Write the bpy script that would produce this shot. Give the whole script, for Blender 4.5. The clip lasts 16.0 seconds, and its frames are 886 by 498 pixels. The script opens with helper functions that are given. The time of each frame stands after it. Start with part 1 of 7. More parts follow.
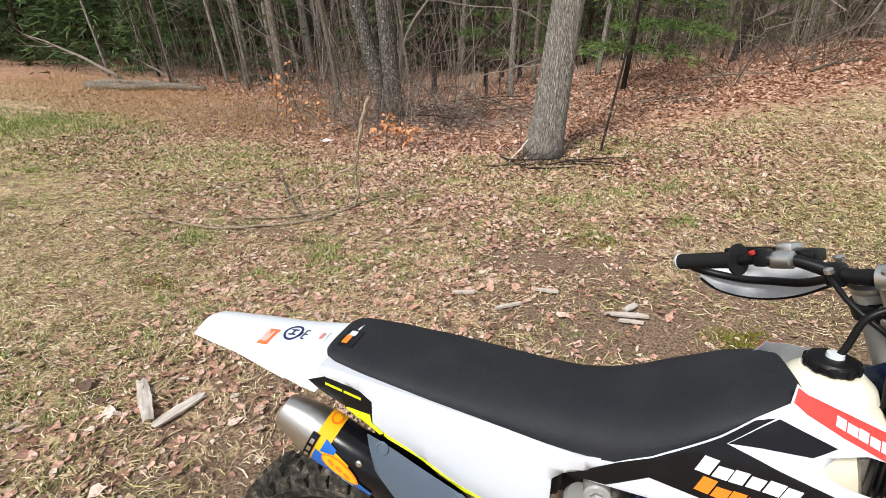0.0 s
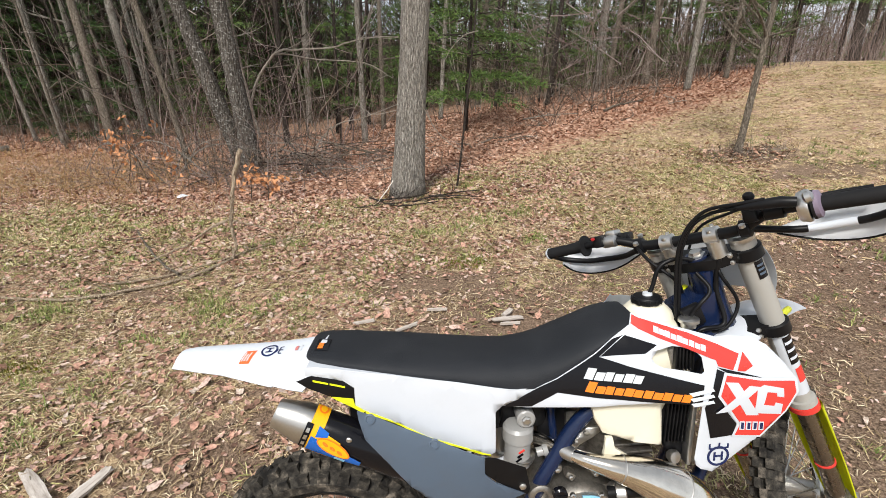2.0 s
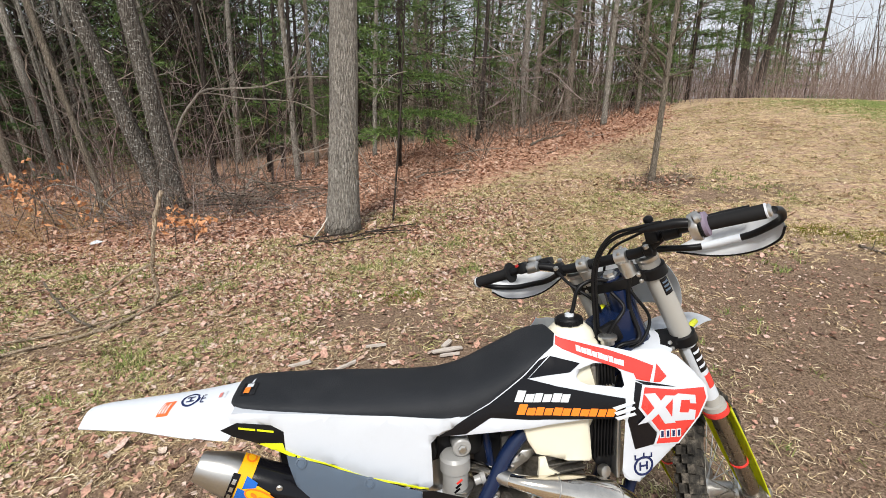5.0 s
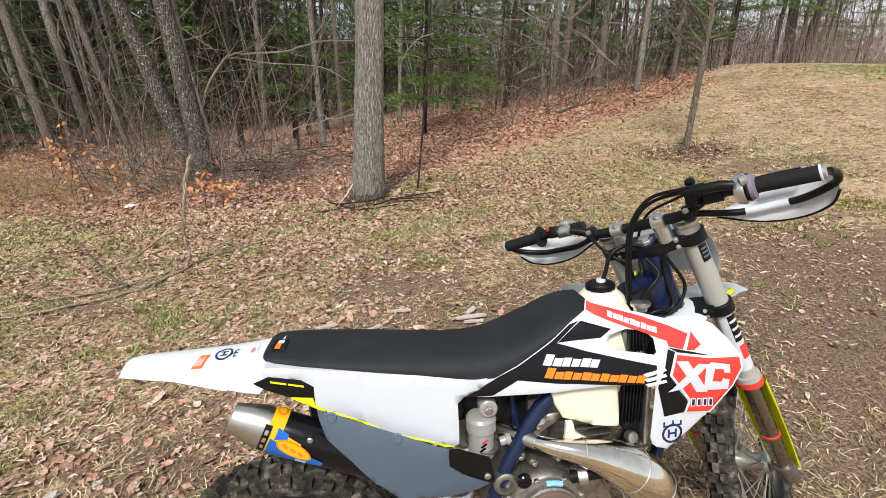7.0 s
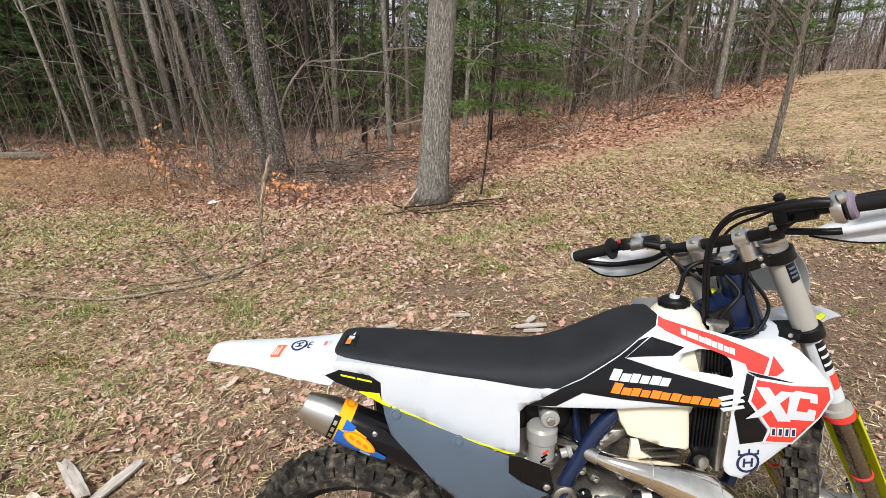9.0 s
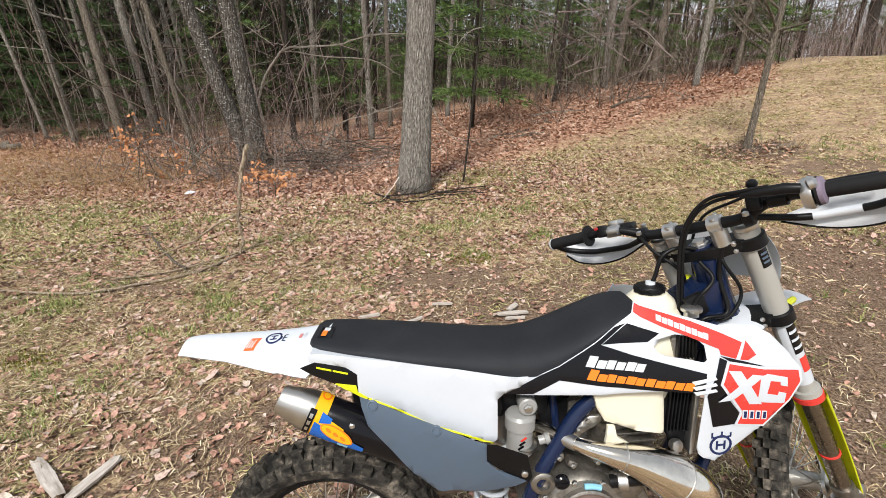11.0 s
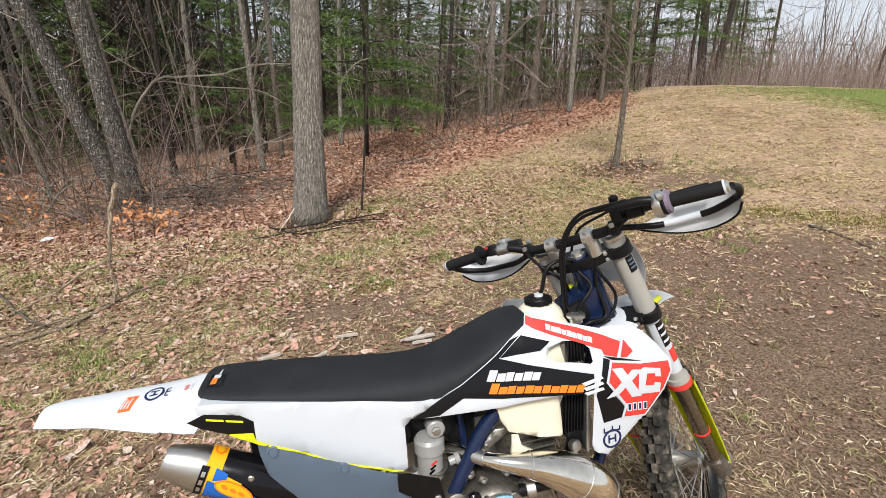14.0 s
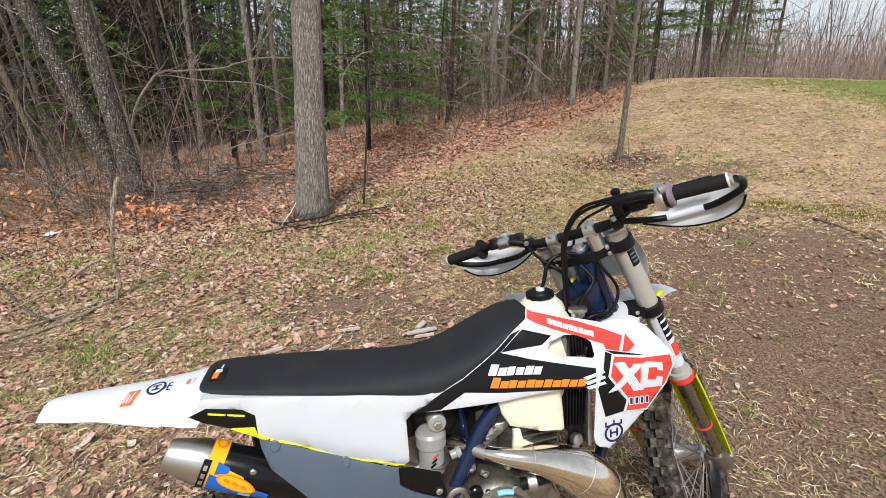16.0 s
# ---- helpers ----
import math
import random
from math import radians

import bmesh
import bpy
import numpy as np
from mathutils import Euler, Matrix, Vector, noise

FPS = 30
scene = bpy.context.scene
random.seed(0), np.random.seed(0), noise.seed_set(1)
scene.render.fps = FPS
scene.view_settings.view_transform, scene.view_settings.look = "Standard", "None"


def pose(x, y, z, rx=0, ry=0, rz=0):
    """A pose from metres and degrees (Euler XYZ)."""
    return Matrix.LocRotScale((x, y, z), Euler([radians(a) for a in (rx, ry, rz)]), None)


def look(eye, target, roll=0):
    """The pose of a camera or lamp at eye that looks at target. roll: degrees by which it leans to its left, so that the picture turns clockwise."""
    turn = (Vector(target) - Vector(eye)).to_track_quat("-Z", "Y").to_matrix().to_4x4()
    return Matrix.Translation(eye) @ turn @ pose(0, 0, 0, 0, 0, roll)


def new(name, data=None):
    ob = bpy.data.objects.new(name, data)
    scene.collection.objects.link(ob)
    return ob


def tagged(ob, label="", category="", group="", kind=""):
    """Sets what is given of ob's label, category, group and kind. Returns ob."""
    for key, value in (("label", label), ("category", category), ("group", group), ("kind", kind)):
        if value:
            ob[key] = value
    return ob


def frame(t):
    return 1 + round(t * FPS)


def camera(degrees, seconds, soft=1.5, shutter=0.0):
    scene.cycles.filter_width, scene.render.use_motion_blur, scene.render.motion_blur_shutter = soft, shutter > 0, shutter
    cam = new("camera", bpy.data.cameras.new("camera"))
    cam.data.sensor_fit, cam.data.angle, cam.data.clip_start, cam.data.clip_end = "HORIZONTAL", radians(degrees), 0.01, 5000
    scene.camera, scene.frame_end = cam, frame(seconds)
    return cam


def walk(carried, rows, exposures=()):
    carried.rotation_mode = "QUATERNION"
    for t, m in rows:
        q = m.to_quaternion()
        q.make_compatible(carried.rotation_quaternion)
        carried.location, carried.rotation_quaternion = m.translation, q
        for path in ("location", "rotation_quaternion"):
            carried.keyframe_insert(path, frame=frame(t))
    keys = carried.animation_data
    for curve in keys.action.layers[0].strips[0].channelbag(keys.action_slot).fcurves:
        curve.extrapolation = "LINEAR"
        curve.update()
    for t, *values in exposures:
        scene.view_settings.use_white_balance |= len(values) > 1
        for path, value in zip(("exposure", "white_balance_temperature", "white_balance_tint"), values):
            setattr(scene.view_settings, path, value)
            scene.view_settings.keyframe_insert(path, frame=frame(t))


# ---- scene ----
cam = camera(86.4, 16.0, 0.87)
PATH = [
    (0, (0.41, -0.653, 1.563), (-0.073, 1.089, 0.706), 1.9),
    (0.5, (0.397, -0.689, 1.57), (-0.013, 1.079, 0.729), 2.0),
    (1, (0.248, -0.852, 1.569), (-0.036, 0.96, 0.773), 1.9),
    (1.5, (0.232, -0.959, 1.606), (0.11, 0.894, 0.865), 1.8),
    (2, (0.275, -0.993, 1.621), (0.347, 0.886, 0.94), 1.5),
    (2.5, (0.301, -1.007, 1.613), (0.558, 0.873, 0.981), 1.2),
    (3, (0.313, -1.025, 1.626), (0.705, 0.851, 1.056), 0.9),
    (3.5, (0.32, -1.02, 1.624), (0.778, 0.856, 1.103), 0.8),
    (4, (0.316, -1.024, 1.625), (0.707, 0.87, 1.113), 0.9),
    (4.2, (0.311, -1.027, 1.627), (0.654, 0.875, 1.112), 1.0),
    (6.3, (0.302, -1.004, 1.6), (0.606, 0.876, 0.989), 1.1),
    (6.5, (0.298, -1.004, 1.596), (0.573, 0.875, 0.969), 1.1),
    (7, (0.292, -1.005, 1.596), (0.516, 0.869, 0.935), 1.1),
    (7.5, (0.284, -1.009, 1.595), (0.441, 0.864, 0.911), 1.2),
    (8, (0.283, -1.018, 1.598), (0.364, 0.858, 0.908), 1.3),
    (8.5, (0.288, -1.02, 1.598), (0.327, 0.859, 0.913), 1.3),
    (9, (0.264, -1.022, 1.602), (0.241, 0.871, 0.958), 1.3),
    (9.5, (0.288, -1.018, 1.606), (0.345, 0.876, 0.966), 1.3),
    (9.7, (0.292, -1.018, 1.607), (0.315, 0.87, 0.948), 1.3),
    (11.8, (0.283, -1.002, 1.597), (0.391, 0.871, 0.907), 1.2),
    (12, (0.298, -1.007, 1.605), (0.485, 0.874, 0.952), 1.1),
    (12.5, (0.294, -1.025, 1.613), (0.619, 0.864, 1.042), 0.9),
    (13, (0.325, -1.026, 1.612), (0.785, 0.845, 1.075), 0.8),
    (13.5, (0.318, -1.022, 1.609), (0.789, 0.843, 1.063), 0.7),
    (14, (0.309, -1.02, 1.605), (0.754, 0.842, 1.027), 0.7),
    (14.5, (0.314, -1.021, 1.601), (0.758, 0.83, 0.988), 0.7),
    (15, (0.316, -1.029, 1.604), (0.745, 0.827, 0.995), 0.6),
    (15.5, (0.313, -1.023, 1.6), (0.732, 0.832, 0.978), 0.6),
    (16, (0.314, -1.016, 1.604), (0.747, 0.841, 1.001), 0.5),
]
walk(cam, [(t, look(eye, target, roll)) for t, eye, target, roll in PATH],
     exposures=((0.0, 0.53), (0.5, 0.47), (1.2, 0.42), (9.0, 0.42), (13.0, 0.38), (16.0, 0.35)))

# ---- world and light: a bright overcast spring day ----
world = bpy.data.worlds.new("sky")
scene.world = world
world.use_nodes = True
wn = world.node_tree
wn.nodes.clear()
sky = wn.nodes.new("ShaderNodeTexSky")
sky.sky_type, sky.sun_disc = "NISHITA", False
sky.sun_elevation, sky.sun_rotation = radians(48), radians(200)
cloud = wn.nodes.new("ShaderNodeTexNoise")
cloud.inputs["Scale"].default_value, cloud.inputs["Detail"].default_value = 2.2, 6.0
cloud_ramp = wn.nodes.new("ShaderNodeValToRGB")
cloud_ramp.color_ramp.elements[0].position, cloud_ramp.color_ramp.elements[0].color = 0.3, (5.4, 5.9, 6.6, 1)
cloud_ramp.color_ramp.elements[1].position, cloud_ramp.color_ramp.elements[1].color = 0.75, (7.6, 7.8, 8.0, 1)
bright = wn.nodes.new("ShaderNodeMixRGB")
bright.blend_type = "MULTIPLY"
bright.inputs[0].default_value = 1.0
dome = wn.nodes.new("ShaderNodeTexCoord")
dome_z = wn.nodes.new("ShaderNodeSeparateXYZ")
dome_ramp = wn.nodes.new("ShaderNodeValToRGB")
dome_ramp.color_ramp.elements[0].position, dome_ramp.color_ramp.elements[0].color = 0.05, (1.42, 1.42, 1.42, 1)
dome_ramp.color_ramp.elements[1].position, dome_ramp.color_ramp.elements[1].color = 0.75, (0.8, 0.8, 0.8, 1)
wn.links.new(dome.outputs["Generated"], dome_z.inputs[0])
wn.links.new(dome_z.outputs["Z"], dome_ramp.inputs["Fac"])
wn.links.new(dome_ramp.outputs["Color"], bright.inputs[2])
cover = wn.nodes.new("ShaderNodeMixRGB")
cover.inputs[0].default_value = 0.88
wbg = wn.nodes.new("ShaderNodeBackground")
wbg.inputs["Strength"].default_value = 0.075
wout = wn.nodes.new("ShaderNodeOutputWorld")
wn.links.new(cloud.outputs["Fac"], cloud_ramp.inputs["Fac"])
wn.links.new(sky.outputs["Color"], cover.inputs[1])
wn.links.new(cloud_ramp.outputs["Color"], bright.inputs[1])
wn.links.new(bright.outputs["Color"], cover.inputs[2])
wn.links.new(cover.outputs["Color"], wbg.inputs["Color"])
wn.links.new(wbg.outputs["Background"], wout.inputs["Surface"])

sun_data = bpy.data.lights.new("sun", "SUN")
sun_data.energy, sun_data.angle, sun_data.color = 3.4, radians(13), (1.0, 0.96, 0.9)
sun = new("sun", sun_data)
sun.matrix_world = look((-5, -13, 16), (0, 0, 0))


# ---- materials ----
class Nodes:
    """A small builder for node materials."""

    def __init__(self, name, rough=0.6, metal=0.0, spec=0.5):
        self.mat = bpy.data.materials.new(name)
        self.mat.use_nodes = True
        self.tree = self.mat.node_tree
        self.bsdf = self.tree.nodes["Principled BSDF"]
        self.bsdf.inputs["Roughness"].default_value = rough
        self.bsdf.inputs["Metallic"].default_value = metal
        self.bsdf.inputs["Specular IOR Level"].default_value = spec
        self.coord = self.tree.nodes.new("ShaderNodeTexCoord")

    def node(self, kind, **values):
        n = self.tree.nodes.new(kind)
        for key, value in values.items():
            n.inputs[key.replace("_", " ")].default_value = value
        return n

    def link(self, a, b):
        self.tree.links.new(a, b)

    def place(self, scale=(1, 1, 1), space="Object"):
        m = self.node("ShaderNodeMapping")
        m.inputs["Scale"].default_value = scale
        self.link(self.coord.outputs[space], m.inputs["Vector"])
        return m.outputs["Vector"]

    def noise(self, scale, detail=4.0, stretch=(1, 1, 1), rough=0.55):
        n = self.node("ShaderNodeTexNoise", Scale=scale, Detail=detail, Roughness=rough)
        self.link(self.place(stretch), n.inputs["Vector"])
        return n.outputs["Fac"]

    def ramp(self, fac, stops):
        r = self.node("ShaderNodeValToRGB")
        e = r.color_ramp.elements
        while len(e) < len(stops):
            e.new(0.5)
        for k, (pos, col) in zip(e, stops):
            k.position, k.color = pos, (*col, 1)
        self.link(fac, r.inputs["Fac"])
        return r.outputs["Color"]

    def mix(self, fac, a, b, kind="MIX"):
        m = self.node("ShaderNodeMixRGB")
        m.blend_type = kind
        for sock, value in zip(m.inputs, (fac, a, b)):
            if isinstance(value, (int, float)):
                sock.default_value = value
            elif isinstance(value, tuple):
                sock.default_value = (*value, 1)
            else:
                self.link(value, sock)
        return m.outputs["Color"]

    def math(self, op, a, b):
        m = self.node("ShaderNodeMath")
        m.operation = op
        for sock, value in zip(m.inputs, (a, b)):
            if isinstance(value, (int, float)):
                sock.default_value = value
            else:
                self.link(value, sock)
        return m.outputs["Value"]

    def island(self):
        return self.node("ShaderNodeNewGeometry").outputs["Random Per Island"]

    def each(self):
        return self.node("ShaderNodeObjectInfo").outputs["Random"]

    def done(self, colour=None, bump=None, strength=0.3, distance=0.01, rough=None):
        if isinstance(colour, tuple):
            self.bsdf.inputs["Base Color"].default_value = (*colour, 1)
        elif colour is not None:
            self.link(colour, self.bsdf.inputs["Base Color"])
        if rough is not None:
            self.link(rough, self.bsdf.inputs["Roughness"])
        if bump is not None:
            b = self.node("ShaderNodeBump", Strength=strength, Distance=distance)
            self.link(bump, b.inputs["Height"])
            self.link(b.outputs["Normal"], self.bsdf.inputs["Normal"])
        return self.mat


def bark_material(name, dark, mid, light, scale=1.0, spots=0.0, furrow=0.42):
    """Bark: long plates parted by dark cracks, fine grain, broad stains and pale lichen spots."""
    n = Nodes(name, 0.9, 0, 0.2)
    grain = n.noise(52 * scale, 10, (1, 1, 0.3), 0.8)
    broad = n.noise(3.2 * scale, 4, (1, 1, 0.5))
    lichen = n.noise(9 * scale, 5)
    warp = n.noise(14 * scale, 3, (1, 1, 0.4))
    where = n.node("ShaderNodeMixRGB")
    where.inputs[0].default_value = 0.045
    n.link(n.place((1, 1, 0.13)), where.inputs[1])
    n.link(warp, where.inputs[2])
    crack = n.node("ShaderNodeTexVoronoi", Scale=46.0 * scale)
    crack.feature = "DISTANCE_TO_EDGE"
    n.link(where.outputs["Color"], crack.inputs["Vector"])
    c = n.ramp(grain, [(0.38, dark), (0.5, mid), (0.62, light)])
    c = n.mix(n.ramp(broad, [(0.35, (0, 0, 0)), (0.7, (0.5, 0.5, 0.5))]), c, tuple(v * 0.62 for v in mid))
    c = n.mix(n.ramp(lichen, [(0.64, (0, 0, 0)), (0.72, (0.35, 0.35, 0.35))]), c, tuple(min(1, v * 1.25) for v in light))
    gap = n.ramp(crack.outputs["Distance"], [(0.0, (furrow, furrow, furrow)), (0.16, (0, 0, 0))])
    c = n.mix(gap, c, dark)
    if spots:
        spot = n.noise(34 * scale, 4, (1, 1, 1.6), 0.6)
        c = n.mix(n.ramp(spot, [(0.56, (0, 0, 0)), (0.7, (spots, spots, spots))]), c, (0.66, 0.66, 0.62))
    bump = n.math("ADD", n.math("MULTIPLY", grain, 0.6), n.math("MINIMUM", n.math("MULTIPLY", crack.outputs["Distance"], 4.0), 0.8))
    return n.done(c, bump, 1.0, 0.016)


def island_material(name, stops, rough=0.85, spec=0.2, grain=60):
    """Colour by piece, with a fine grain, for leaves, blades and twigs."""
    n = Nodes(name, rough, 0, spec)
    c = n.ramp(n.island(), stops)
    g = n.noise(grain, 3)
    c = n.mix(0.7, c, n.ramp(g, [(0.36, (0.35, 0.33, 0.31)), (0.62, (1, 1, 1))]), "MULTIPLY")
    return n.done(c, g, 0.2, 0.003)


BARK_OAK = bark_material("bark_oak", (0.085, 0.075, 0.064), (0.31, 0.284, 0.25), (0.54, 0.51, 0.46), 1.25, 0.15, 0.34)
BARK_GREY = bark_material("bark_grey", (0.07, 0.061, 0.05), (0.27, 0.245, 0.21), (0.56, 0.53, 0.47), 0.9, 0.3)
BARK_LICHEN = bark_material("bark_lichen", (0.035, 0.03, 0.025), (0.12, 0.105, 0.09), (0.32, 0.3, 0.27), 0.8, 0.75, 0.5)
BARK_PALE = bark_material("bark_pale", (0.09, 0.08, 0.068), (0.36, 0.33, 0.285), (0.66, 0.63, 0.57), 1.0, 0.3)
BARK_BROWN = bark_material("bark_brown", (0.06, 0.048, 0.037), (0.225, 0.19, 0.15), (0.46, 0.41, 0.34), 1.2)
BARK_DARK = bark_material("bark_dark", (0.02, 0.016, 0.013), (0.06, 0.048, 0.04), (0.13, 0.11, 0.1), 0.8)
DEADWOOD = bark_material("dead_wood", (0.17, 0.145, 0.12), (0.4, 0.355, 0.3), (0.6, 0.56, 0.49), 1.4, 0.0, 0.15)
PALEWOOD = bark_material("pale_wood", (0.26, 0.19, 0.13), (0.56, 0.44, 0.32), (0.76, 0.65, 0.51), 1.4, 0.0, 0.15)
TWIG_MAUVE = island_material("thicket_twig", [(0.0, (0.1, 0.07, 0.06)), (0.5, (0.27, 0.19, 0.155)), (0.85, (0.44, 0.34, 0.29)), (1.0, (0.66, 0.58, 0.52))])
TWIG_PALE = island_material("pale_twig", [(0.0, (0.17, 0.12, 0.11)), (0.5, (0.32, 0.24, 0.22)), (1.0, (0.5, 0.43, 0.4))])
TWIG = island_material("twig_bark", [(0.0, (0.06, 0.043, 0.033)), (0.45, (0.17, 0.13, 0.1)), (0.8, (0.32, 0.265, 0.22)), (1.0, (0.5, 0.45, 0.4))])
# darker copy of the twig colours: the deep wood's shade is in the tone
TWIG_SHADED = island_material("shaded_twig", [(0.0, (0.035, 0.026, 0.022)), (0.5, (0.1, 0.075, 0.065)), (1.0, (0.2, 0.165, 0.145))])
STRAW_STALK = island_material("dry_stalk", [(0.0, (0.3, 0.17, 0.075)), (0.4, (0.56, 0.36, 0.16)), (0.8, (0.7, 0.49, 0.25)), (1.0, (0.78, 0.63, 0.4))])
LEAF_DEAD = island_material("dead_leaf", [(0.0, (0.12, 0.07, 0.05)), (0.22, (0.31, 0.17, 0.12)), (0.45, (0.57, 0.325, 0.24)), (0.65, (0.67, 0.41, 0.325)), (0.88, (0.64, 0.475, 0.41)), (1.0, (0.74, 0.62, 0.52))], 0.7, 0.3)
LEAF_RUSSET = island_material("russet_leaf", [(0.0, (0.19, 0.095, 0.062)), (0.3, (0.48, 0.26, 0.17)), (0.6, (0.62, 0.375, 0.265)), (1.0, (0.73, 0.53, 0.42))], 0.75, 0.25)
LEAF_BEECH = island_material("beech_leaf", [(0.0, (0.5, 0.19, 0.07)), (0.5, (0.68, 0.31, 0.14)), (1.0, (0.78, 0.46, 0.27))], 0.7, 0.3)
GRASS_DRY = island_material("dry_grass", [(0.0, (0.26, 0.165, 0.09)), (0.35, (0.59, 0.43, 0.245)), (0.7, (0.76, 0.6, 0.37)), (1.0, (0.87, 0.75, 0.53))], 0.8, 0.25)
GRASS_MAT = island_material("matted_grass", [(0.0, (0.14, 0.095, 0.055)), (0.3, (0.43, 0.31, 0.175)), (0.65, (0.69, 0.545, 0.34)), (1.0, (0.86, 0.75, 0.54))], 0.8, 0.25)
GRASS_OLIVE = island_material("olive_grass", [(0.0, (0.15, 0.14, 0.05)), (0.4, (0.36, 0.35, 0.135)), (0.75, (0.57, 0.53, 0.24)), (1.0, (0.74, 0.67, 0.39))], 0.8, 0.25)
GRASS_GREEN = island_material("green_grass", [(0.0, (0.11, 0.17, 0.035)), (0.5, (0.26, 0.33, 0.09)), (1.0, (0.5, 0.5, 0.2))], 0.65, 0.3)
GRASS_MULCH = island_material("mulch_straw", [(0.0, (0.16, 0.1, 0.07)), (0.4, (0.33, 0.22, 0.155)), (0.8, (0.47, 0.345, 0.25)), (1.0, (0.55, 0.43, 0.325))], 0.85, 0.2)
# brighter copy of the needle colours: light on the near pines is in the tone
NEEDLE_LIT = island_material("lit_pine_needle", [(0.0, (0.045, 0.09, 0.02)), (0.5, (0.115, 0.2, 0.05)), (1.0, (0.22, 0.32, 0.09))], 0.6, 0.3)
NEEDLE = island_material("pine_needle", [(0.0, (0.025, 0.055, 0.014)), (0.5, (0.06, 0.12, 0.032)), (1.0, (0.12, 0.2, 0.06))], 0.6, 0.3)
MOSS = island_material("moss", [(0.0, (0.12, 0.12, 0.012)), (0.5, (0.22, 0.22, 0.03)), (1.0, (0.33, 0.31, 0.06))], 0.95, 0.1)


def ground_material():
    n = Nodes("ground_soil", 0.95, 0, 0.15)
    fine = n.noise(75, 9, rough=0.75)
    mid = n.noise(9, 6, rough=0.65)
    broad = n.noise(0.9, 5)
    vor = n.node("ShaderNodeTexVoronoi", Scale=24.0)
    n.link(n.place(), vor.inputs["Vector"])
    litter = n.ramp(vor.outputs["Color"], [(0.1, (0.2, 0.125, 0.085)), (0.45, (0.36, 0.235, 0.165)), (0.9, (0.55, 0.4, 0.31))])
    straw = n.ramp(fine, [(0.38, (0.17, 0.105, 0.06)), (0.46, (0.51, 0.355, 0.205)), (0.58, (0.8, 0.63, 0.41))])
    olive = n.ramp(fine, [(0.38, (0.14, 0.12, 0.045)), (0.5, (0.37, 0.32, 0.14)), (0.62, (0.6, 0.53, 0.27))])
    streak = n.noise(1.7, 6, (0.7, 1.6, 1), 0.65)
    straw = n.mix(n.ramp(streak, [(0.44, (0, 0, 0)), (0.58, (0.85, 0.85, 0.85))]), straw, olive)
    soil = n.ramp(fine, [(0.38, (0.058, 0.039, 0.027)), (0.5, (0.215, 0.147, 0.102)), (0.64, (0.43, 0.315, 0.23))])
    green = n.ramp(fine, [(0.3, (0.09, 0.12, 0.025)), (0.6, (0.2, 0.25, 0.07)), (0.8, (0.34, 0.36, 0.14))])
    rust = n.ramp(vor.outputs["Color"], [(0.1, (0.2, 0.105, 0.065)), (0.5, (0.42, 0.235, 0.155)), (0.9, (0.58, 0.38, 0.27))])
    dead = n.noise(7.5, 8, (0.5, 1.9, 1), 0.75)
    straw = n.mix(n.ramp(dead, [(0.48, (0, 0, 0)), (0.6, (0.6, 0.6, 0.6))]), straw, n.ramp(fine, [(0.3, (0.13, 0.085, 0.05)), (0.7, (0.36, 0.26, 0.17))]))
    zone = n.node("ShaderNodeVertexColor")
    zone.layer_name = "zone"
    split = n.node("ShaderNodeSeparateColor")
    n.link(zone.outputs["Color"], split.inputs["Color"])
    wob = n.math("ADD", n.math("SUBTRACT", n.math("MULTIPLY", mid, 1.5), 0.75), n.math("SUBTRACT", n.math("MULTIPLY", streak, 1.2), 0.6))

    def mask(sock):
        return n.ramp(n.math("ADD", sock, wob), [(0.38, (0, 0, 0)), (0.62, (1, 1, 1))])

    c = n.mix(n.ramp(mid, [(0.45, (0, 0, 0)), (0.58, (1, 1, 1))]), straw, litter)
    crumb = n.noise(26, 5, (1, 1.6, 1), 0.7)
    c = n.mix(n.ramp(crumb, [(0.53, (0, 0, 0)), (0.62, (0.75, 0.75, 0.75))]), c, n.ramp(fine, [(0.4, (0.09, 0.058, 0.04)), (0.6, (0.3, 0.2, 0.14))]))
    c = n.mix(mask(split.outputs["Red"]), c, rust)
    c = n.mix(mask(split.outputs["Green"]), c, green)
    c = n.mix(mask(split.outputs["Blue"]), c, soil)
    c = n.mix(n.ramp(broad, [(0.4, (0, 0, 0)), (0.7, (0.35, 0.35, 0.35))]), c, n.mix(0.5, c, (0.1, 0.07, 0.045)))
    return n.done(c, n.math("ADD", fine, n.math("MULTIPLY", vor.outputs["Distance"], 0.5)), 0.8, 0.02)


GROUND = ground_material()


